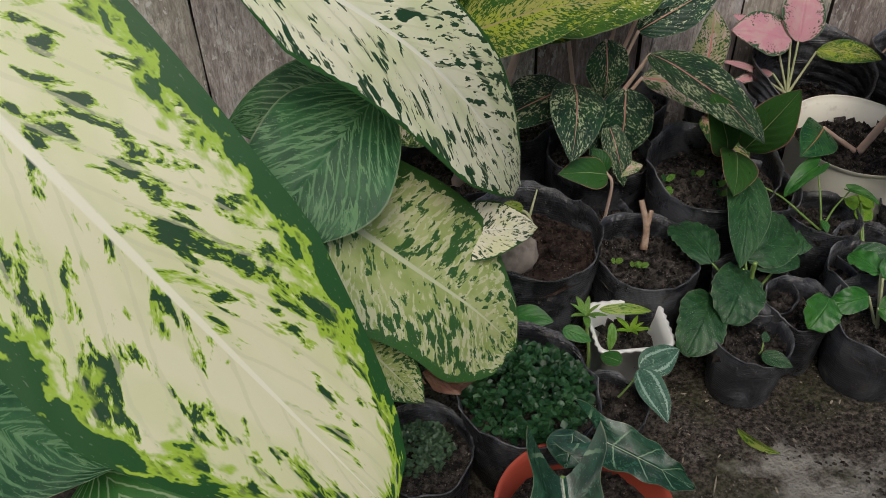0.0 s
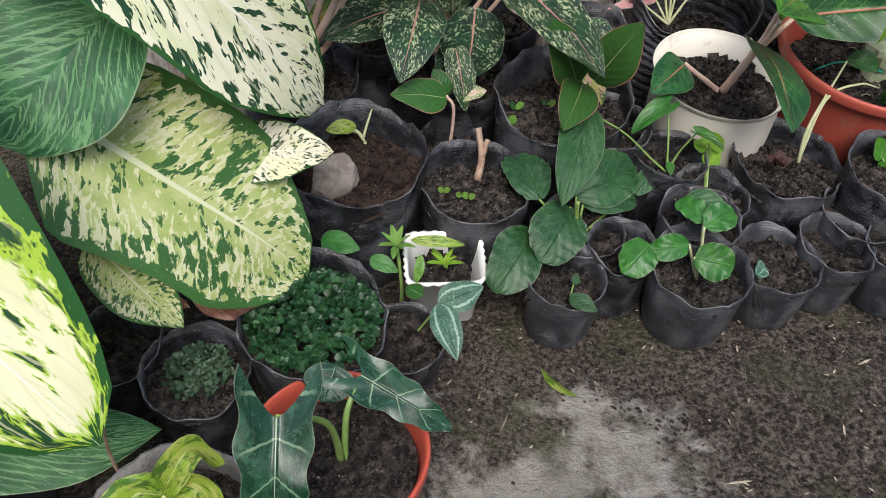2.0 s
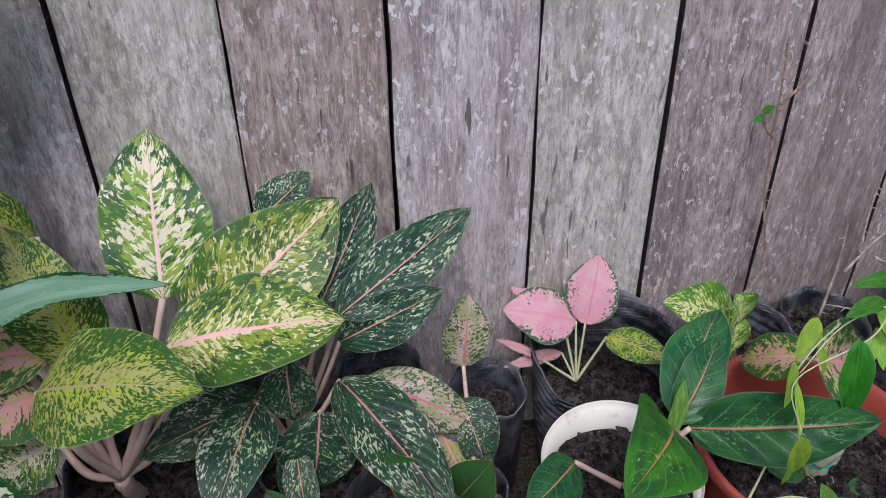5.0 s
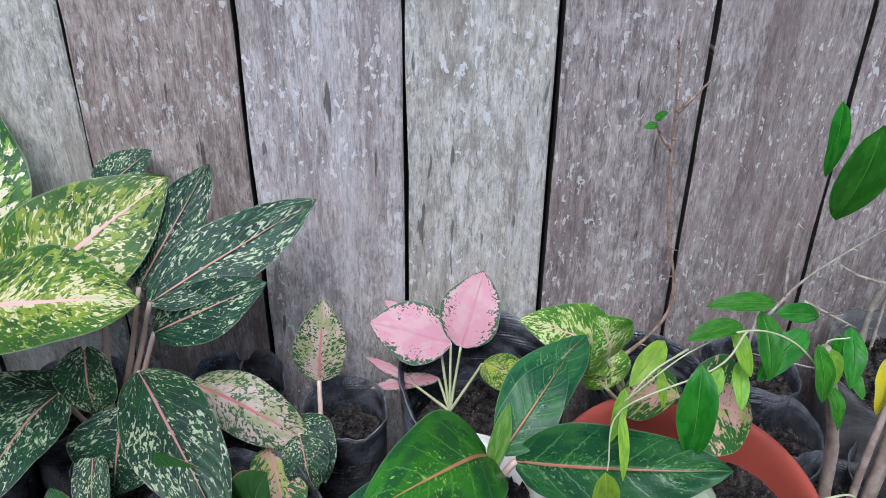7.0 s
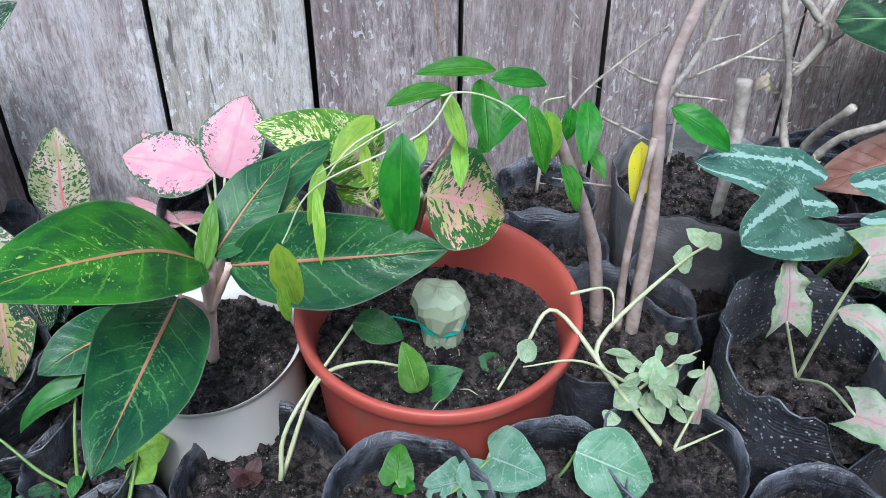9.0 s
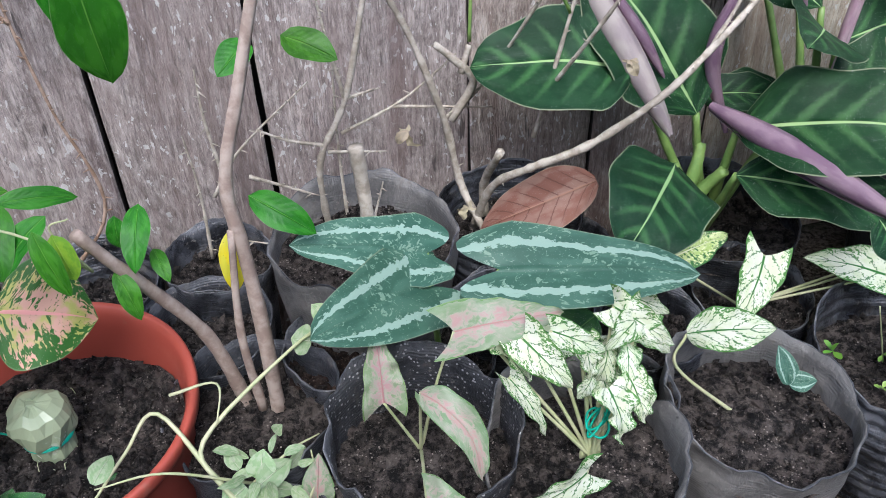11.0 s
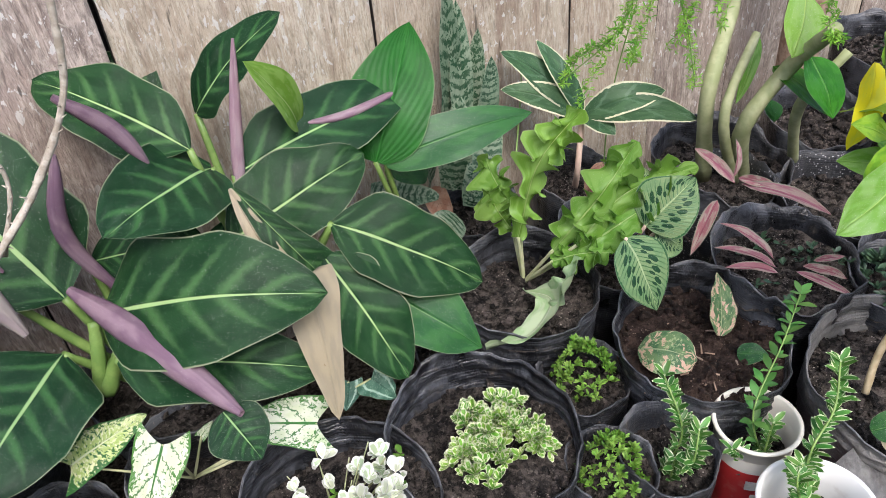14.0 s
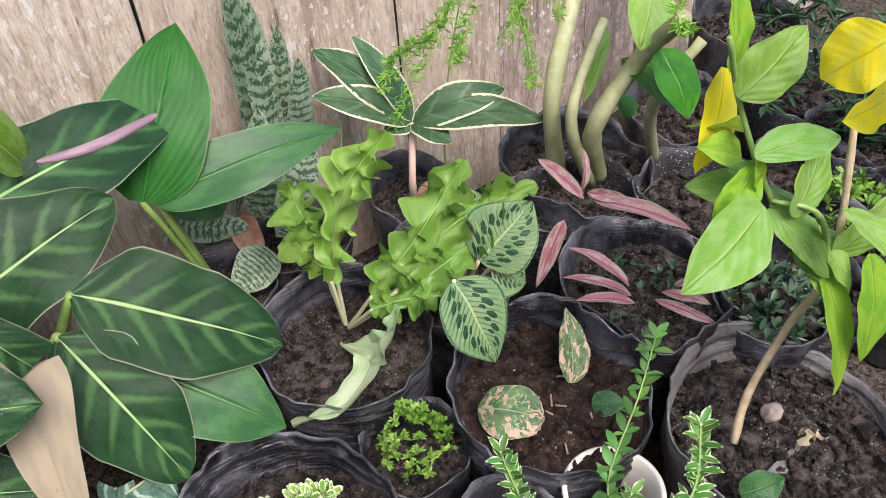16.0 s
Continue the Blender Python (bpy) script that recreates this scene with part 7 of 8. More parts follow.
bag("nursery_bag", 1.64, 0.775, 0.05, 0.14, "small black nursery bag of dark soil", "film", 0.03)

# ---- large dark calathea ----
cal = thing("calathea_plant", (1.86, 0.985, 0), "large dark calathea with pale green veins and purple undersides", "potted plant")
grow_bag(cal, 0.10, 0.19, "film", 0.035)
core = (1.835, 0.975, 0.17)
core2 = (1.985, 0.985, 0.17)
ROW = [
    (core, (1.792, 0.967, 0.338), (1.708, 1.115, 0.495), 0.150, 0.06), (core, (1.722, 0.990, 0.392), (1.556, 1.042, 0.396), 0.124, 0.08), (core, (1.768, 0.955, 0.285), (1.655, 0.850, 0.255), 0.118, 0.08),
    (core, (1.816, 0.924, 0.335), (2.000, 0.803, 0.350), 0.122, 0.12), (core, (1.813, 0.906, 0.290), (1.982, 0.811, 0.255), 0.085, 0.08), (core2, (1.970, 1.014, 0.390), (1.846, 0.885, 0.436), 0.100, 0.06),
    (core2, (1.955, 0.957, 0.333), (2.119, 0.959, 0.376), 0.098, 0.05), (core2, (1.988, 1.001, 0.380), (2.216, 1.028, 0.391), 0.085, 0.08),
]
ROW += [
    (core2, (2.052, 0.912, 0.340), (2.182, 0.836, 0.244), 0.096, 0.06), (core2, (2.028, 0.890, 0.325), (2.061, 0.797, 0.202), 0.082, 0.05), (core2, (1.959, 1.114, 0.420), (1.860, 1.188, 0.450), 0.10, 0.10),
    (core2, (1.953, 1.002, 0.425), (1.846, 1.136, 0.485), 0.085, 0.08), (core2, (1.984, 1.082, 0.420), (2.074, 0.996, 0.535), 0.055, 0.08), (core, (1.824, 1.023, 0.330), (1.920, 0.984, 0.330), 0.05, 0.08),
    (core, (1.941, 1.000, 0.300), (1.830, 1.025, 0.330), 0.07, 0.12), (core2, (1.965, 1.005, 0.330), (1.966, 0.993, 0.290), 0.06, 0.08),
]
for root, b, e, w, bend in ROW:
    blade = leaf(cal, b, e, w, "calathea", "oblong", bend, 0, 0.20, 0.045, 2.5, cuts=(22, 12))
    stem(blade, [root, tuple(0.5 * (p + q) for p, q in zip(root, b)), b], 0.007, 0.004, "stem_green", name="stalk")


def rolled(parent, points, r0, r1, material, label):
    """A leaf still rolled lengthways: an open tapering scroll."""
    line = smooth_line(points, 7)
    o = parent.matrix_basis.translation
    bm = bmesh.new()
    layer = bm.loops.layers.uv.new("UVMap")
    rows = []
    for i, p in enumerate(line):
        t = i / (len(line) - 1)
        way = (line[min(i + 1, len(line) - 1)] - line[max(i - 1, 0)]).normalized()
        x = way.cross(Vector((0, -0.6, 0.8))).normalized()
        y = way.cross(x)
        r = (r0 + (r1 - r0) * t) * (0.06 + 0.94 * math.sin(math.pi * min(1, 0.10 + 0.88 * t)) ** 0.75)
        rows.append([(bm.verts.new(p - o + (x * math.cos(a) + y * math.sin(a)) * r * (1 - 0.02 * k)), (k / 12, t)) for k, a in enumerate(np.linspace(0.9, 8.1, 13))])
    for p, q in zip(rows, rows[1:]):
        for k in range(12):
            quad = (p[k], p[k + 1], q[k + 1], q[k])
            f = bm.faces.new([c[0] for c in quad])
            for corner, c in zip(f.loops, quad):
                corner[layer].uv = c[1]
    return part("rolled_leaf", bm, M[material], parent, label)


rolled(cal, [(1.800, 0.955, 0.352), (1.838, 0.875, 0.335), (1.888, 0.752, 0.312)], 0.012, 0.021, "purple", "half-rolled leaf with a purple underside")
leaf(cal, (1.876, 0.770, 0.305), (1.889, 0.733, 0.270), 0.055, "calathea", "ovate", 0.05, 0, 0.2)
rolled(cal, [(1.845, 0.98, 0.30), (1.816, 0.988, 0.390), (1.837, 0.992, 0.470)], 0.007, 0.013, "purple", "rolled purple leaf standing upright")
rolled(cal, [(1.985, 0.995, 0.33), (1.998, 1.003, 0.40), (2.028, 1.017, 0.515)], 0.007, 0.009, "lilac", "rolled grey-mauve leaf standing upright")
rolled(cal, [(1.690, 1.085, 0.478), (1.713, 1.010, 0.418), (1.750, 0.945, 0.330)], 0.014, 0.021, "mauve", "curled grey-mauve leaf underside")
rolled(cal, [(1.709, 1.070, 0.475), (1.729, 1.006, 0.430), (1.755, 0.982, 0.380)], 0.006, 0.009, "purple", "curled purple leaf edge")
rolled(cal, [(2.067, 1.012, 0.405), (2.129, 1.005, 0.400), (2.210, 1.026, 0.396)], 0.004, 0.008, "lilac", "mauve rolled leaf edge")
rolled(cal, [(1.855, 0.996, 0.520), (1.889, 0.990, 0.480), (1.909, 0.975, 0.440)], 0.008, 0.012, "purple", "curled purple leaf edge")
leaf(cal, (1.963, 0.912, 0.422), (1.976, 0.846, 0.346), 0.036, "tan", "fan", 0.05, 20, 0.2, 0.05, 3, label="dry tan edge of a dying leaf")
leaf(cal, (1.966, 0.912, 0.421), (2.004, 0.842, 0.350), 0.046, "calathea", "fan", 0.08, 20, 0.2, 0.03, 3, label="dusty green half of a dying leaf")
leaf(cal, (1.996, 0.846, 0.350), (1.972, 0.772, 0.222), 0.056, "tan", "wedge", 0.05, 0, -0.35, 0.05, 3, label="dry tan hanging leaf half")
leaf(cal, (2.019, 0.853, 0.260), (2.059, 0.797, 0.205), 0.022, "tan", "lance", 0.05)
leaf(cal, (2.072, 1.014, 0.400), (2.023, 0.982, 0.505), 0.045, "frill", "lance", 0.08, 0, 0.5, label="young light green leaf")
leaf(cal, (2.080, 0.864, 0.262), (2.150, 0.793, 0.195), 0.078, "green", "ovate", 0.06)
stem(cal, [(1.788, 0.951, 0.220), (1.805, 0.948, 0.250), (1.819, 0.934, 0.280)], 0.010, 0.006, "stem_green")
stem(cal, [(1.782, 0.954, 0.220), (1.797, 0.958, 0.270), (1.805, 0.966, 0.300)], 0.009, 0.006, "stem_green")

# ---- broad green leaves beside it ----
lily = thing("peace_lily", (2.20, 1.03, 0), "broad-leaved bright green peace lily against the fence", "potted plant")
grow_bag(lily, 0.06, 0.17, "film", 0.03)
for b, e, w, skin in (((2.146, 0.995, 0.335), (2.248, 1.068, 0.452), 0.100, "lily"), ((2.158, 0.995, 0.330), (2.342, 0.957, 0.345), 0.062, "green"), ((2.170, 1.022, 0.300), (2.243, 1.056, 0.250), 0.05, "green"), ((2.072, 0.874, 0.260), (2.146, 0.936, 0.260), 0.04, "green")):
    blade = leaf(lily, b, e, w, skin, "ovate", 0.08, 0, 0.12, cuts=(18, 10))
    stem(blade, [(2.20, 1.03, 0.14), b], 0.004, 0.003, name="stalk")

snake = thing("snake_plant", (2.31, 1.045, 0), "snake plant with banded grey-green leaves in a black bag", "potted plant")
grow_bag(snake, 0.062, 0.17, "film", 0.03, rough=1.4)
for b, e, w in (((2.318, 1.122, 0.250), (2.316, 1.100, 0.478), 0.040), ((2.330, 1.111, 0.250), (2.337, 1.110, 0.442), 0.036), ((2.347, 1.118, 0.240), (2.368, 1.110, 0.395), 0.034), ((2.361, 1.103, 0.240), (2.380, 1.100, 0.355), 0.034), ((2.289, 1.059, 0.200), (2.296, 1.101, 0.250), 0.035),
                ((2.182, 1.120, 0.205), (2.260, 1.058, 0.200), 0.044), ((2.283, 1.064, 0.200), (2.304, 1.060, 0.340), 0.045), ((2.289, 1.023, 0.200), (2.363, 1.060, 0.293), 0.042), ((2.267, 1.098, 0.200), (2.238, 1.070, 0.314), 0.040), ((2.286, 1.027, 0.190), (2.313, 1.030, 0.240), 0.032)):
    leaf(snake, b, e, w, "snake", "spear", 0.03, random.uniform(-25, 25), 0.25, 0.05, 2)

leaf(snake, (2.260, 1.086, 0.200), (2.251, 1.018, 0.170), 0.034, "brown", "ovate", 0.15, 20, 0.5, 0.1, 2, label="dry brown leaf")
leaf(snake, (2.423, 0.920, 0.260), (2.399, 0.916, 0.215), 0.026, "brown", "lance", 0.1, 20, 0.5, 0.1, 2, label="dry brown leaf")
leaf(snake, (2.264, 1.022, 0.185), (2.200, 1.007, 0.170), 0.05, "snake", "ovate", 0.08)

ribbon = thing("ribbon_plant", (2.47, 1.03, 0), "ribbon plant with cream-edged arching leaves", "potted plant")
grow_bag(ribbon, 0.06, 0.17, "film", 0.03)
core = (2.467, 1.014, 0.270)
for e, w, bend in (((2.410, 1.123, 0.345), 0.052, 0.10), ((2.378, 1.079, 0.315), 0.046, 0.12), ((2.485, 0.965, 0.255), 0.040, 0.12), ((2.603, 0.930, 0.250), 0.044, 0.16), ((2.574, 0.968, 0.290), 0.046, 0.14), ((2.448, 1.091, 0.360), 0.036, 0.08), ((2.434, 1.025, 0.270), 0.03, 0.1)):
    leaf(ribbon, core, e, w, "ribbon", "lance", bend, 0, 0.2, cuts=(16, 6))
stem(ribbon, [(2.47, 1.03, 0.14), (2.45, 1.0, 0.2), core], 0.005, 0.004, "stem_pink")

# ---- frilled fern ----
def frilled_frond(parent, foot, tip, width):
    """A strap-shaped frond whose two margins are gathered into deep rounded ruffles."""
    o = parent.matrix_basis.translation
    a, b = Vector(foot) - o, Vector(tip) - o
    size = (b - a).length
    mid = a.lerp(b, 0.5) + Vector((random.uniform(-0.12, 0.12), random.uniform(-0.15, 0.05), 0.10)) * size
    line = smooth_line([a, mid, b], 44)
    n = len(line) - 1
    bm = bmesh.new()
    layer = bm.loops.layers.uv.new("UVMap")
    turns = max(4.0, size / 0.033)
    for side in (-1, 1):
        phase, rows = random.uniform(0, 6.28), []
        for i, p in enumerate(line):
            v = i / n
            way = (line[min(i + 1, n)] - line[max(i - 1, 0)]).normalized()
            face = Vector(FRONT)
            face = (face - face.dot(way) * way).normalized()
            across = way.cross(face) * side
            k = 6.2832 * turns * v + phase + 4.0 * noise.noise(Vector((phase, 4 * v, side)))
            wild = 1.0 + 0.9 * noise.noise(Vector((phase + 9, 11 * v, side)))
            reach = width * 0.42 * min(1.0, 0.35 + 3.0 * v) * min(1.0, 2.2 * (1.02 - v) ** 0.6) * (1 + 0.5 * noise.noise(Vector((phase, 14 * v, 3))))
            row = []
            for q in range(7):
                d = q / 6
                ripple = d ** 1.4 * reach * 0.85 * wild
                at = p + across * (reach * d * (1 - 0.22 * d * (1 + math.sin(k)))) + face * (ripple * math.sin(k) + 0.10 * reach * d) + way * (0.45 * ripple * math.cos(k)) + across * (0.35 * ripple * math.sin(2.3 * k + side))
                row.append((bm.verts.new(at), (0.5 + side * 0.5 * d, v)))
            rows.append(row)
        for r0, r1 in zip(rows, rows[1:]):
            for q in range(6):
                quad = (r0[q], r0[q + 1], r1[q + 1], r1[q])
                f = bm.faces.new([c[0] for c in quad])
                for corner, c in zip(f.loops, quad):
                    corner[layer].uv = c[1]
    return part("frond", bm, M["frill"], parent)


frill = thing("frilled_fern", (2.250, 0.850, 0), "light green fern with strongly frilled strap leaves in a black bag", "potted plant")
grow_bag(frill, 0.086, 0.200, "film", 0.035, rings=0.001, rough=0.9)
core = (2.269, 0.881, 0.165)
for b, e, w, bend in (((2.262, 0.880, 0.240), (2.318, 0.838, 0.408), 0.050, 0.1), ((2.275, 0.895, 0.250), (2.282, 0.976, 0.300), 0.045, 0.1), ((2.280, 0.836, 0.240), (2.409, 0.848, 0.330), 0.055, 0.1), ((2.298, 0.817, 0.250), (2.460, 0.799, 0.300), 0.050, 0.1),
                      ((2.302, 0.817, 0.240), (2.401, 0.800, 0.280), 0.05, 0.1), ((2.264, 0.893, 0.240), (2.266, 0.944, 0.270), 0.04, 0.12), ((2.275, 0.830, 0.230), (2.331, 0.792, 0.240), 0.04, 0.14)):
    blade = frilled_frond(frill, b, e, w)
    stem(blade, [core, tuple((p + q) / 2 for p, q in zip(core, b)), b], 0.0025, 0.002, "stem_pale", name="stalk")
blade_along(frill, [(2.245, 0.845, 0.190), (2.253, 0.804, 0.200), (2.205, 0.781, 0.192), (2.157, 0.797, 0.187)], 0.036, "pale_vine", "lance", 0.5, 0.5, label="limp pale leaf over the rim")
blade_along(frill, [(2.257, 0.822, 0.185), (2.264, 0.791, 0.220), (2.288, 0.799, 0.250)], 0.036, "pale_vine", "lance", 0.5, 0.4)

pea = thing("peacock_plant", (2.40, 0.86, 0), "peacock plant with pale patterned leaves", "potted plant")
grow_bag(pea, 0.06, 0.16, "film", 0.03)
for b, e, w in (((2.332, 0.774, 0.270), (2.335, 0.722, 0.200), 0.072), ((2.374, 0.788, 0.260), (2.430, 0.774, 0.310), 0.075), ((2.382, 0.807, 0.270), (2.398, 0.836, 0.310), 0.06), ((2.385, 0.782, 0.250), (2.414, 0.765, 0.220), 0.05)):
    blade = leaf(pea, b, e, w, "peacock", "ovate", 0.06, cuts=(14, 8))
    stem(blade, [(2.40, 0.86, 0.13), b], 0.0025, 0.002, "stem_pink", name="stalk")

# ---- bag with a mottled succulent ----
succ = thing("mottled_cutting", (2.374, 0.688, 0), "scarred mottled cutting and a dark leaf in reddish soil", "potted plant")
grow_bag(succ, 0.098, 0.177, "film", 0.033, "soil_red", rings=0.0008)
leaf(succ, (2.307, 0.717, 0.160), (2.343, 0.664, 0.165), 0.052, "scarred", "round", 0.22, 0, -0.3, cuts=(12, 8))
leaf(succ, (2.398, 0.682, 0.155), (2.434, 0.728, 0.200), 0.034, "scarred", "ovate", 0.08, 0, 0.3, 0.06, 3)
leaf(succ, (2.397, 0.655, 0.150), (2.418, 0.630, 0.155), 0.025, "green", "ovate", 0.08)
for _ in range(26):
    a, q = random.uniform(0, 6.28), random.uniform(0, 0.07)
    p = Vector((2.345 + q * math.cos(a), 0.672 + q * math.sin(a), 0.148))
    d = Vector((random.uniform(-1, 1), random.uniform(-1, 1), random.uniform(-0.1, 0.2))) * 0.011
    stem(succ, [p, p + d], 0.0012, 0.0009, "twig_brown", name="chip", sides=4)

# ---- pink-striped trailing plant ----
trades = thing("tradescantia_plant", (2.527, 0.708, 0), "pink-striped tradescantia spilling over a crumpled black bag", "potted plant")
grow_bag(trades, 0.088, 0.195, "film", 0.03, rough=1.8)
for b, e, w in (((2.525, 0.794, 0.250), (2.521, 0.860, 0.270), 0.026), ((2.531, 0.804, 0.250), (2.550, 0.824, 0.290), 0.016), ((2.529, 0.789, 0.250), (2.596, 0.705, 0.220), 0.03), ((2.530, 0.795, 0.255), (2.558, 0.762, 0.250), 0.022), ((2.495, 0.792, 0.240), (2.432, 0.768, 0.200), 0.028),
                ((2.502, 0.706, 0.200), (2.479, 0.771, 0.225), 0.022), ((2.498, 0.697, 0.195), (2.454, 0.754, 0.210), 0.020), ((2.497, 0.692, 0.190), (2.451, 0.732, 0.195), 0.020), ((2.528, 0.685, 0.190), (2.560, 0.646, 0.180), 0.020), ((2.515, 0.683, 0.190), (2.546, 0.626, 0.175), 0.018),
                ((2.546, 0.684, 0.190), (2.569, 0.661, 0.200), 0.014)):
    leaf(trades, b, e, 0.60 * w, "trades", "lance", 0.12, random.uniform(-25, 25), 0.9, 0.12, 2, cuts=(10, 6))
clump(trades, [(random.uniform(-0.06, 0.06), random.uniform(-0.06, 0.05), 0.172 + random.uniform(0, 0.012)) for _ in range(26)], 0.011, 4, "tiny_grey", aspect=0.5, upward=0.7)
bag("nursery_bag", 2.60, 0.865, 0.09, 0.17, "crumpled black speckled nursery bag of dark soil", "film_dots", 0.04, rough=2.0)

# ---- thick green canes and hanging fern by the fence ----
canes = thing("cane_plant", (2.66, 0.93, 0), "thick grey-green canes of a large potted plant", "potted plant")
grow_bag(canes, 0.10, 0.17, "film", 0.035, rough=1.5)
for line, r in (([(2.635, 0.935, 0.14), (2.600, 0.918, 0.290), (2.677, 0.964, 0.370), (2.702, 0.977, 0.450)], 0.014), ([(2.66, 0.90, 0.14), (2.596, 0.883, 0.280), (2.697, 0.933, 0.345)], 0.009), ([(2.68, 0.905, 0.14), (2.619, 0.868, 0.260), (2.662, 0.848, 0.340), (2.633, 0.780, 0.420)], 0.014),
                ([(2.76, 0.88, 0.14), (2.684, 0.838, 0.280), (2.729, 0.817, 0.350)], 0.010)):
    stem(canes, line, 0.86 * r, r * 0.66, "stem_grey", "cane", sides=10)
for b, e, w, skin in (((2.666, 0.828, 0.360), (2.657, 0.772, 0.300), 0.06, "glossy"), ((2.665, 0.875, 0.330), (2.675, 0.789, 0.290), 0.045, "glossy"), ((2.692, 0.868, 0.420), (2.629, 0.825, 0.370), 0.055, "fresh"), ((2.698, 0.931, 0.345), (2.628, 0.894, 0.280), 0.02, "frill"),
                      ((2.701, 0.897, 0.260), (2.687, 0.873, 0.240), 0.03, "lily")):
    leaf(canes, b, e, w, skin, "lance", 0.08)

fern = thing("asparagus_fern", (2.50, 1.00, 0.0), "feathery bright green asparagus fern hanging by the fence", "plant")
bm = bmesh.new()
layer = bm.loops.layers.uv.new("UVMap")
o = fern.matrix_basis.translation
for line in ([(2.545, 0.992, 0.460), (2.480, 0.970, 0.400), (2.451, 1.002, 0.370), (2.423, 1.004, 0.340)], [(2.560, 0.957, 0.450), (2.572, 0.937, 0.380), (2.553, 0.900, 0.330)], [(2.521, 0.975, 0.450), (2.469, 0.967, 0.390), (2.399, 0.950, 0.330)],
             [(2.570, 0.929, 0.440), (2.535, 0.928, 0.380)], [(2.547, 0.973, 0.450), (2.499, 0.949, 0.400), (2.468, 0.930, 0.380)], [(2.676, 0.819, 0.450), (2.629, 0.784, 0.420), (2.630, 0.772, 0.410)], [(2.590, 0.921, 0.450), (2.590, 0.899, 0.400)]):
    for p in smooth_line(line, 16):
        for _ in range(2):
            tuft_into(bm, layer, p - o + Vector((random.uniform(-.006, .006), random.uniform(-.006, .006), random.uniform(-.006, .004))), 0.009, 5, aspect=0.20, upward=-0.1)
tagged(part("fronds", bm, M["tiny_fern"], fern), kind="stuff")
for line in ([(2.50, 1.00, 0.0), (2.52, 1.02, 0.25), (2.545, 0.992, 0.460)], [(2.545, 0.992, 0.460), (2.480, 0.970, 0.400), (2.423, 1.004, 0.340)], [(2.560, 0.957, 0.450), (2.572, 0.937, 0.380), (2.553, 0.900, 0.330)], [(2.379, 1.050, 0.210), (2.444, 1.123, 0.290), (2.494, 1.183, 0.400)]):
    stem(fern, line, 0.0014, 0.0008, "stem_green", sides=5)

# ---- tree seedling in the large bag ----
tree = thing("tree_seedling", (2.510, 0.526, 0), "young tree with dusty light green and yellow leaves", "potted plant")
# dusty grey film made paler to show it lit
grow_bag(tree, 0.105, 0.155, "film_pale", 0.03, rings=0.001, crumbs=200)
top = (2.531, 0.539, 0.310)
stem(tree, [(2.467, 0.544, 0.140), (2.489, 0.554, 0.185), (2.521, 0.551, 0.255), top, (2.529, 0.543, 0.370), (2.529, 0.557, 0.450)], 0.0042, 0.0028, "twig_tan", "trunk")
stem(tree, [top, (2.487, 0.579, 0.390), (2.475, 0.614, 0.460), (2.435, 0.610, 0.530)], 0.003, 0.0018, "stem_green", "branch")
stem(tree, [top, (2.496, 0.546, 0.390), (2.475, 0.575, 0.400)], 0.003, 0.0018, "stem_green", "branch")
TREE = [
    ((2.440, 0.563, 0.421), (2.352, 0.559, 0.398), 0.056, "fresh"), ((2.439, 0.577, 0.455), (2.514, 0.557, 0.445), 0.032, "fresh"), ((2.463, 0.611, 0.475), (2.502, 0.596, 0.520), 0.046, "fresh"), ((2.485, 0.659, 0.420), (2.483, 0.608, 0.440), 0.036, "lime"),
    ((2.479, 0.630, 0.480), (2.468, 0.638, 0.550), 0.04, "lime"), ((2.476, 0.576, 0.390), (2.499, 0.527, 0.340), 0.042, "fresh"), ((2.482, 0.558, 0.390), (2.522, 0.576, 0.440), 0.036, "fresh"), ((2.449, 0.580, 0.440), (2.419, 0.585, 0.400), 0.034, "lime"),
    ((2.445, 0.579, 0.450), (2.449, 0.575, 0.420), 0.02, "lime"),
]
for b, e, w, skin in TREE:
    leaf(tree, b, e, 0.88 * w, skin, "elliptic", 0.08, random.uniform(-12, 12), 0.25, 0.04, 3, cuts=(16, 8))
TREE = [
    ((2.499, 0.648, 0.470), (2.462, 0.632, 0.400), 0.040, "yellow"), ((2.507, 0.539, 0.340), (2.492, 0.490, 0.240), 0.045, "lime"), ((2.534, 0.517, 0.350), (2.510, 0.487, 0.270), 0.045, "lime"), ((2.497, 0.562, 0.360), (2.511, 0.526, 0.310), 0.04, "fresh"),
    ((2.501, 0.600, 0.380), (2.455, 0.635, 0.390), 0.035, "fresh"), ((2.501, 0.592, 0.390), (2.491, 0.559, 0.360), 0.04, "fresh"), ((2.527, 0.538, 0.340), (2.551, 0.526, 0.390), 0.042, "fresh"), ((2.488, 0.534, 0.540), (2.480, 0.568, 0.500), 0.05, "yellow"),
    ((2.507, 0.531, 0.500), (2.509, 0.558, 0.460), 0.045, "yellow"),
]
for b, e, w, skin in TREE:
    leaf(tree, b, e, 0.88 * w, skin, "elliptic", 0.08, random.uniform(-12, 12), 0.25, 0.04, 3, cuts=(16, 8))
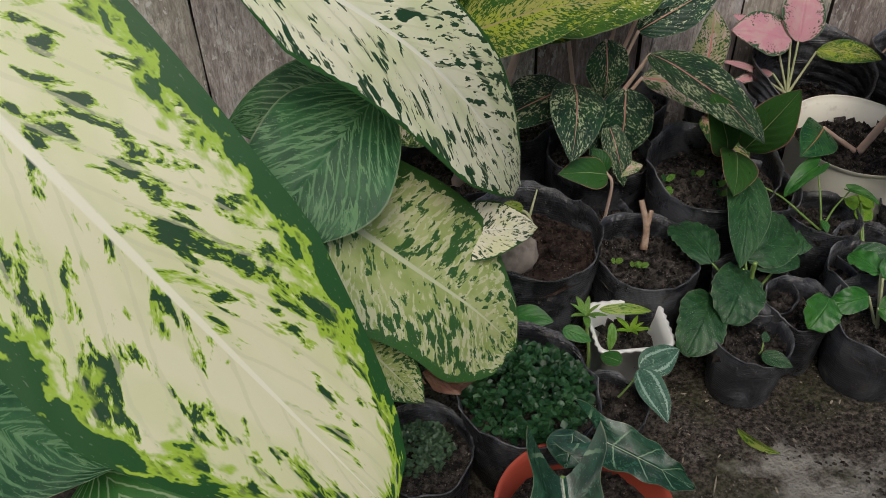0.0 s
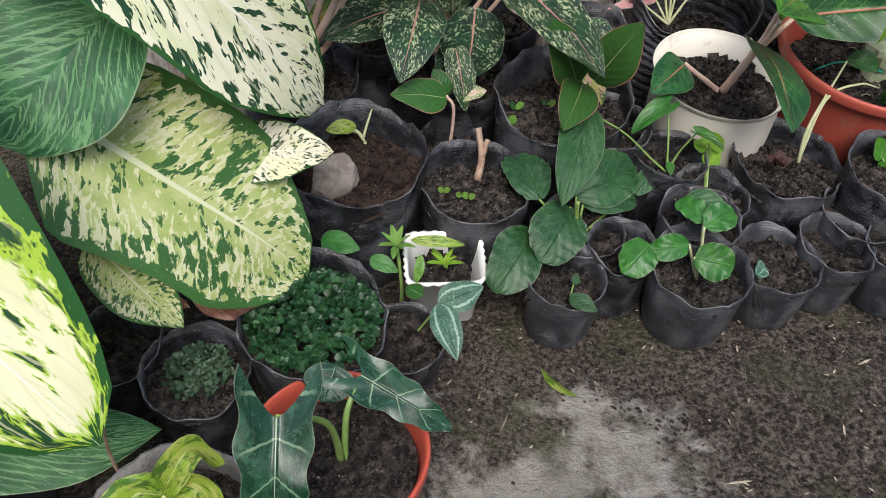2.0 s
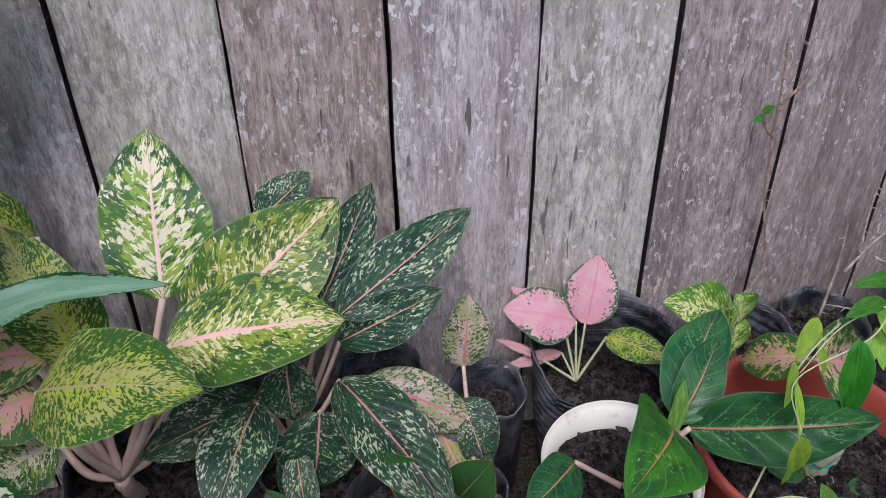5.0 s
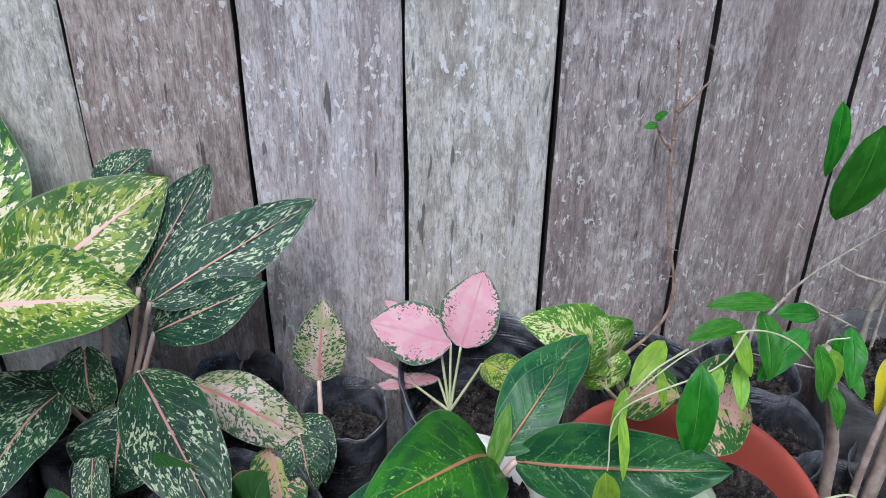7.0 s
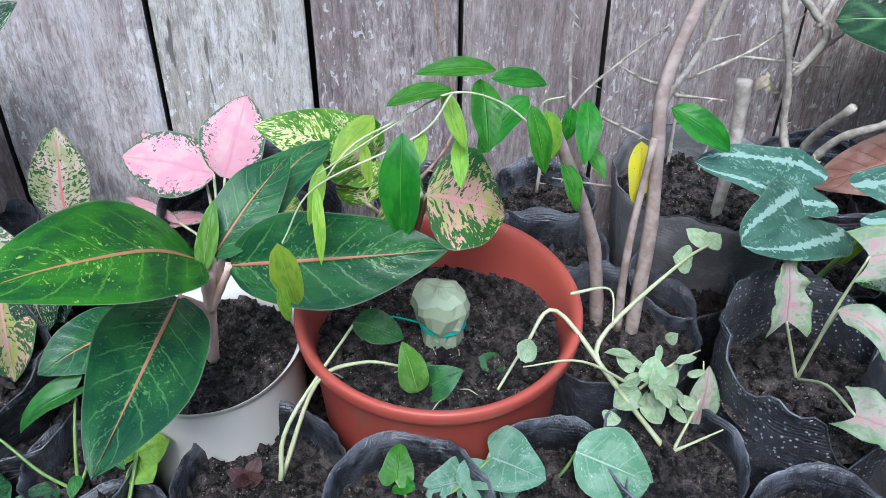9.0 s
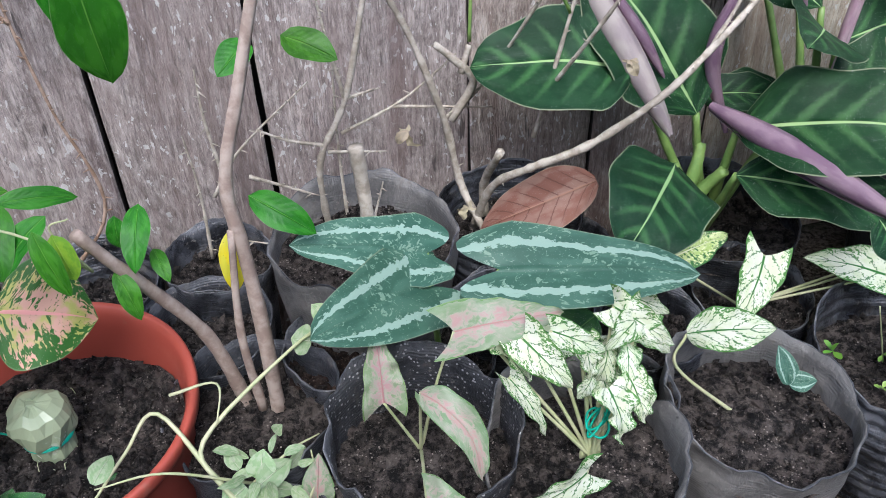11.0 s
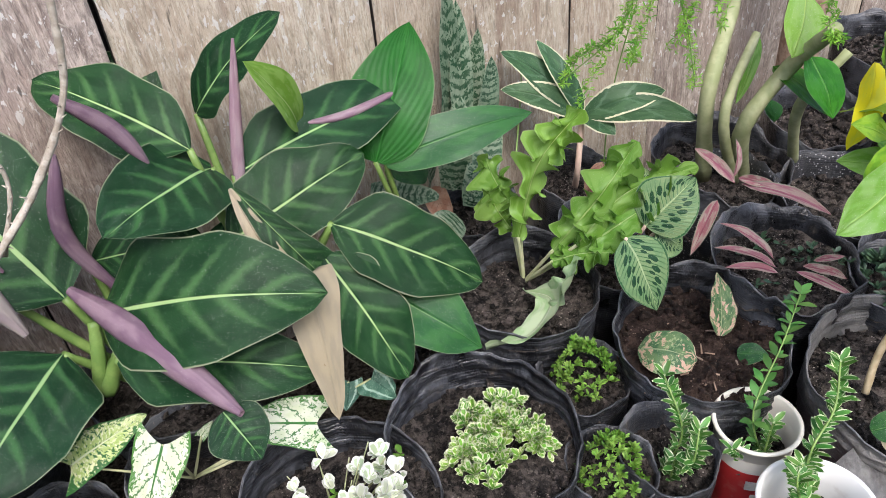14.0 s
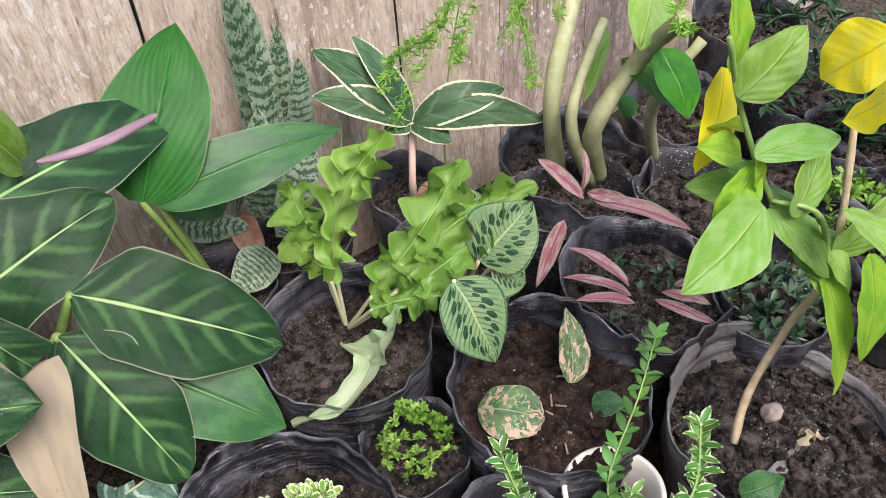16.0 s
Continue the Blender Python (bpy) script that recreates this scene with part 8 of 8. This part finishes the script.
TREE = [
    ((2.517, 0.56, 0.361), (2.516, 0.515, 0.321), 0.036, "fresh"),
    ((2.581, 0.6, 0.362), (2.51, 0.575, 0.362), 0.030, "lime"),
    ((2.503, 0.62, 0.401), (2.437, 0.62, 0.442), 0.030, "lime"),
    ((2.496, 0.53, 0.407), (2.474, 0.49, 0.402), 0.036, "fresh"),
    ((2.504, 0.6, 0.384), (2.452, 0.6, 0.426), 0.026, "fresh"),
    ((2.499, 0.56, 0.345), (2.493, 0.53, 0.338), 0.028, "fresh"),
]
for b, e, w, skin in TREE:
    leaf(tree, b, e, w, skin, "elliptic", 0.08, random.uniform(-12, 12), 0.25, 0.04, 3, cuts=(16, 8))
lump("pebble", (0, 0, 0), 0.011, "stone", "", "", parent=None).location = (2.519, 0.540, 0.142)
tagged(bpy.data.objects["pebble"], "rounded grey pebble lying in a plant pot", "stone")
for x, y, turn, size in ((2.508, 0.504, 0.3, 0.020), (2.522, 0.496, 2.1, 0.016), (2.536, 0.502, 4.4, 0.013), (2.519, 0.511, 5.3, 0.010)):
    leaf(tree, (x, y, 0.139), (x + size * math.cos(turn), y + size * math.sin(turn), 0.145), 0.6 * size, "tan", "oblong", 0.25, 40 * turn, 0.5, 0.4, 2, name="torn_scrap", label="pale torn scrap", cuts=(8, 6))
leaf(tree, (2.417, 0.505, 0.155), (2.452, 0.488, 0.165), 0.03, "green", "ovate", 0.15)
leaf(tree, (2.420, 0.494, 0.150), (2.436, 0.468, 0.150), 0.022, "tan", "ovate", 0.15)

# folded grey sheet hanging from the large bag
bm = bmesh.new()
sheet = thing("plastic_sheet", (2.43, 0.45, 0), "crumpled dusty grey plastic sheet beside the large bag", "plastic sheet")
rows = []
for i in range(17):
    row = []
    for j in range(13):
        x, y = -0.05 + 0.013 * i, 0.06 - 0.015 * j
        z = 0.125 - 0.009 * j + 0.012 * noise.noise(Vector((x * 22, y * 22, 5))) + 0.005 * noise.noise(Vector((x * 70, y * 70, 5)))
        row.append(bm.verts.new((x, y, z)))
    rows.append(row)
for a, b in zip(rows, rows[1:]):
    for j in range(12):
        bm.faces.new((a[j], b[j], b[j + 1], a[j + 1]))
bmesh.ops.solidify(bm, geom=bm.faces[:], thickness=0.0015)
part("sheet", bm, M["film_light"], sheet)

# ---- clumped herbs ----
geranium = thing("variegated_geranium", (2.095, 0.712, 0), "compact cream-edged variegated geranium in a large black bag", "potted plant")
grow_bag(geranium, 0.100, 0.177, "film", 0.04, rings=0.0013, crumbs=200)
pts = []
for cx, cy, cr, ch in ((-0.03, -0.035, 0.026, 0.045), (0.0, -0.012, 0.030, 0.062), (0.028, 0.012, 0.028, 0.058), (-0.012, 0.026, 0.026, 0.05), (0.04, -0.03, 0.022, 0.04), (-0.045, -0.005, 0.020, 0.035)):
    pts += [(0.78 * cx + 0.85 * x + 0.012, 0.78 * cy + 0.85 * y, 0.135 + 1.1 * z) for x, y, z in dome(cr, ch, 22)]
clump(geranium, pts, 0.0135, 5, "tiny_edged", aspect=0.46, lobes=3, upward=0.9)

flower = thing("white_leaved_plant", (1.935, 0.725, 0), "small bushy plant with clusters of white leaves in a black bag", "potted plant")
grow_bag(flower, 0.104, 0.158, "film", 0.035, rings=0.0012)
pts = []
for _ in range(46):
    pts.append((random.gauss(0.012, 0.036), random.gauss(-0.015, 0.026), 0.145 + random.uniform(0.0, 0.065)))
clump(flower, pts, 0.0145, 4, "tiny_white", aspect=0.7, upward=0.7, lobes=2)
clump(flower, [(random.gauss(0, 0.03), random.gauss(-0.01, 0.025), 0.135 + random.uniform(0, 0.04)) for _ in range(20)], 0.012, 4, "tiny_lime", aspect=0.6)
for p in pts[:22]:
    stem(flower, [(1.935 + 0.3 * p[0], 0.745 + 0.3 * p[1], 0.125), (1.935 + p[0], 0.745 + p[1], p[2])], 0.001, 0.0007, "stem_pale", name="stalk", sides=4)


def herb(name, x, y, r, h, label, spread, height, material, size=0.012, n=60, sinks=0.025, lobes=2, aspect=0.4, film="film"):
    t = thing(name, (x, y, 0), label, "potted plant")
    grow_bag(t, r, h, film, sinks)
    clump(t, [(px, py, h - sinks + 0.004 + pz) for px, py, pz in dome(spread, height, n)], size, 4, material, aspect=aspect, lobes=lobes, upward=0.8)
    return t


herb("parsley_plant", 2.245, 0.735, 0.052, 0.142, "small curly parsley-like herb in a black nursery bag", 0.034, 0.075, "tiny_lime", 0.0072, 95, lobes=5, aspect=0.32)
herb("parsley_plant", 2.195, 0.630, 0.047, 0.132, "small curly parsley-like herb in a black nursery bag", 0.036, 0.06, "tiny_lime", 0.0072, 72, lobes=5, aspect=0.32)


def sprig(parent, points, n, size, material, r=0.0015):
    """An upright shoot set with pairs of narrow leaves."""
    o = parent.matrix_basis.translation
    line = [p - o for p in smooth_line(points, n)]
    bm = bmesh.new()
    layer = bm.loops.layers.uv.new("UVMap")
    for k, p in enumerate(line):
        way = (line[min(k + 1, len(line) - 1)] - line[max(k - 1, 0)]).normalized()
        out = Vector((math.cos(1.57 * k), math.sin(1.57 * k), 0.0))
        for d in (out, -out, Vector((-out.y, out.x, 0.0)), Vector((out.y, -out.x, 0.0))):
            if random.random() < 0.85:
                blade_into(bm, layer, p, (d * random.uniform(0.7, 1.1) + way * random.uniform(0.4, 1.0)).normalized(), 1.12 * size * random.uniform(0.6, 1.15), 0.42)
    tagged(part("shoot_leaves", bm, M[material], parent), kind="stuff")
    stem(parent, points, r, r * 0.7, "stem_green", sides=5)


rose = thing("white_edged_herb", (2.255, 0.612, 0), "upright herb with narrow white-edged leaves in a black bag", "potted plant")
grow_bag(rose, 0.052, 0.135, "film_grey", 0.03)
sprig(rose, [(2.255, 0.612, 0.10), (2.260, 0.603, 0.170), (2.268, 0.641, 0.210)], 10, 0.015, "tiny_rose")
sprig(rose, [(2.262, 0.608, 0.10), (2.251, 0.578, 0.150), (2.266, 0.588, 0.180)], 8, 0.016, "tiny_rose")
sprig(rose, [(2.25, 0.60, 0.10), (2.243, 0.593, 0.150)], 7, 0.016, "tiny_rose")


def cup(name, x, y, r, h, material, label, lining, foot=0.74):
    t = thing(name, (x, y, 0), label, "cup")
    bm = bmesh.new()

    def at(q, z):
        return lambda a: Vector((q * math.cos(a), q * math.sin(a), z))
    low = foot + (1 - foot) * 0.72
    ring_wall(bm, [at(q, z) for q, z in ((r * foot * 0.96, 0.0), (r * foot, 0.003), (r * low, h * 0.72))], 48)
    part("cup_wall", bm, M[material], t)
    bm = bmesh.new()
    ring_wall(bm, [at(q, z) for q, z in ((r * low, h * 0.72), (r * 0.97, h - 0.006), (r + 0.002, h - 0.005), (r + 0.003, h - 0.002), (r + 0.001, h), (r - 0.002, h - 0.002), (r * 0.95, h * 0.8), (r * 0.86, h * 0.5))], 48)
    part("cup_lining", bm, M[lining], t)
    soil_disc(t, h * 0.62, r * 0.90, "soil", 50)
    return t


red_cup = cup("printed_cup", 2.344, 0.580, 0.042, 0.15, "red", "red printed paper cup reused as a planter for herbs", "cream_pot")
for z0, z1, a0, a1 in ((0.080, 0.096, -2.5, -1.3), (0.056, 0.072, -2.3, -1.5), (0.030, 0.046, -2.6, -1.2)):
    bm = bmesh.new()
    grid = [[bm.verts.new(((0.0312 + 0.0105 * z / 0.15 + 0.0012) * math.cos(a), (0.0312 + 0.0105 * z / 0.15 + 0.0012) * math.sin(a), z)) for a in np.linspace(a0, a1, 9)] for z in (z0, z1)]
    for i in range(8):
        bm.faces.new((grid[0][i], grid[0][i + 1], grid[1][i + 1], grid[1][i]))
    part("printed_shape", bm, M["cream_pot"], red_cup)
sprig(red_cup, [(2.345, 0.565, 0.10), (2.334, 0.580, 0.170), (2.392, 0.603, 0.210), (2.436, 0.624, 0.240)], 5, 0.017, "tiny_green", 0.0011)
sprig(red_cup, [(2.33, 0.568, 0.10), (2.295, 0.568, 0.150)], 7, 0.014, "tiny_rose")
sprig(red_cup, [(2.34, 0.562, 0.10), (2.345, 0.563, 0.160)], 7, 0.014, "tiny_rose")
white_cup = cup("white_cup", 2.312, 0.481, 0.052, 0.15, "white", "white plastic cup reused as a planter for herbs", "white", 0.8)
sprig(white_cup, [(2.325, 0.488, 0.095), (2.323, 0.508, 0.180), (2.364, 0.520, 0.210), (2.390, 0.541, 0.240)], 9, 0.016, "tiny_rose")
sprig(white_cup, [(2.32, 0.482, 0.095), (2.301, 0.499, 0.165), (2.318, 0.509, 0.175)], 8, 0.016, "tiny_rose")
bag("nursery_bag", 2.37, 0.74, 0.055, 0.13, "black nursery bag of dark soil in the middle row", "film", 0.03)
bag("nursery_bag", 2.16, 0.865, 0.055, 0.14, "black nursery bag of dark soil under the calathea", "film", 0.03)
bag("nursery_bag", 2.43, 0.925, 0.06, 0.15, "black nursery bag of dark soil in the back row", "film", 0.03)
bag("nursery_bag", 2.74, 0.78, 0.09, 0.15, "black speckled nursery bag of dark soil", "film_dots", 0.03)
bag("nursery_bag", 2.68, 0.62, 0.08, 0.15, "black nursery bag of dark soil beside the young tree", "film", 0.03)
herb("feathery_herb", 2.62, 0.615, 0.06, 0.17, "grey-green feathery herb in a black nursery bag", 0.05, 0.05, "tiny_grey", 0.014, 70)

# ---- further pots at the far end ----
for x, y, r, h, skin in ((2.86, 0.92, 0.085, 0.17, "film"), (2.88, 0.72, 0.08, 0.15, "film"), (3.02, 0.82, 0.09, 0.18, "film_dots"), (2.84, 0.55, 0.07, 0.14, "film"), (3.10, 0.98, 0.09, 0.2, "film"), (3.05, 0.60, 0.08, 0.16, "film")):
    bag("nursery_bag", x, y, r, h, "black nursery bag of dark soil at the end of the row", skin, 0.035)
herb("feathery_herb", 2.80, 0.64, 0.055, 0.15, "green feathery herb in a black nursery bag", 0.05, 0.09, "tiny_lime", 0.014, 60, film="film")
far_fern = thing("fern_plant", (2.98, 0.72, 0), "dull green fern with feathery fronds in a black bag", "potted plant")
grow_bag(far_fern, 0.07, 0.16, "film", 0.03)
bm = bmesh.new()
layer = bm.loops.layers.uv.new("UVMap")
for k in range(11):
    a = 6.28 * k / 11 + random.uniform(-0.2, 0.2)
    tip = Vector((0.20 * math.cos(a), 0.20 * math.sin(a), random.uniform(0.24, 0.42)))
    for p in smooth_line([(0, 0, 0.13), tip * 0.5 + Vector((0, 0, 0.16)), tip], 14):
        tuft_into(bm, layer, p, 0.024, 4, aspect=0.22, upward=0.2)
tagged(part("fronds", bm, M["tiny_dark"], far_fern), kind="stuff")
old_trunk = thing("dead_trunk", (2.93, 1.02, 0), "short brown dead trunk standing by the fence", "trunk")
stem(old_trunk, [(2.93, 1.02, 0.0), (2.92, 1.02, 0.3), (2.95, 1.03, 0.7)], 0.035, 0.028, "twig_brown", "trunk", sides=12)
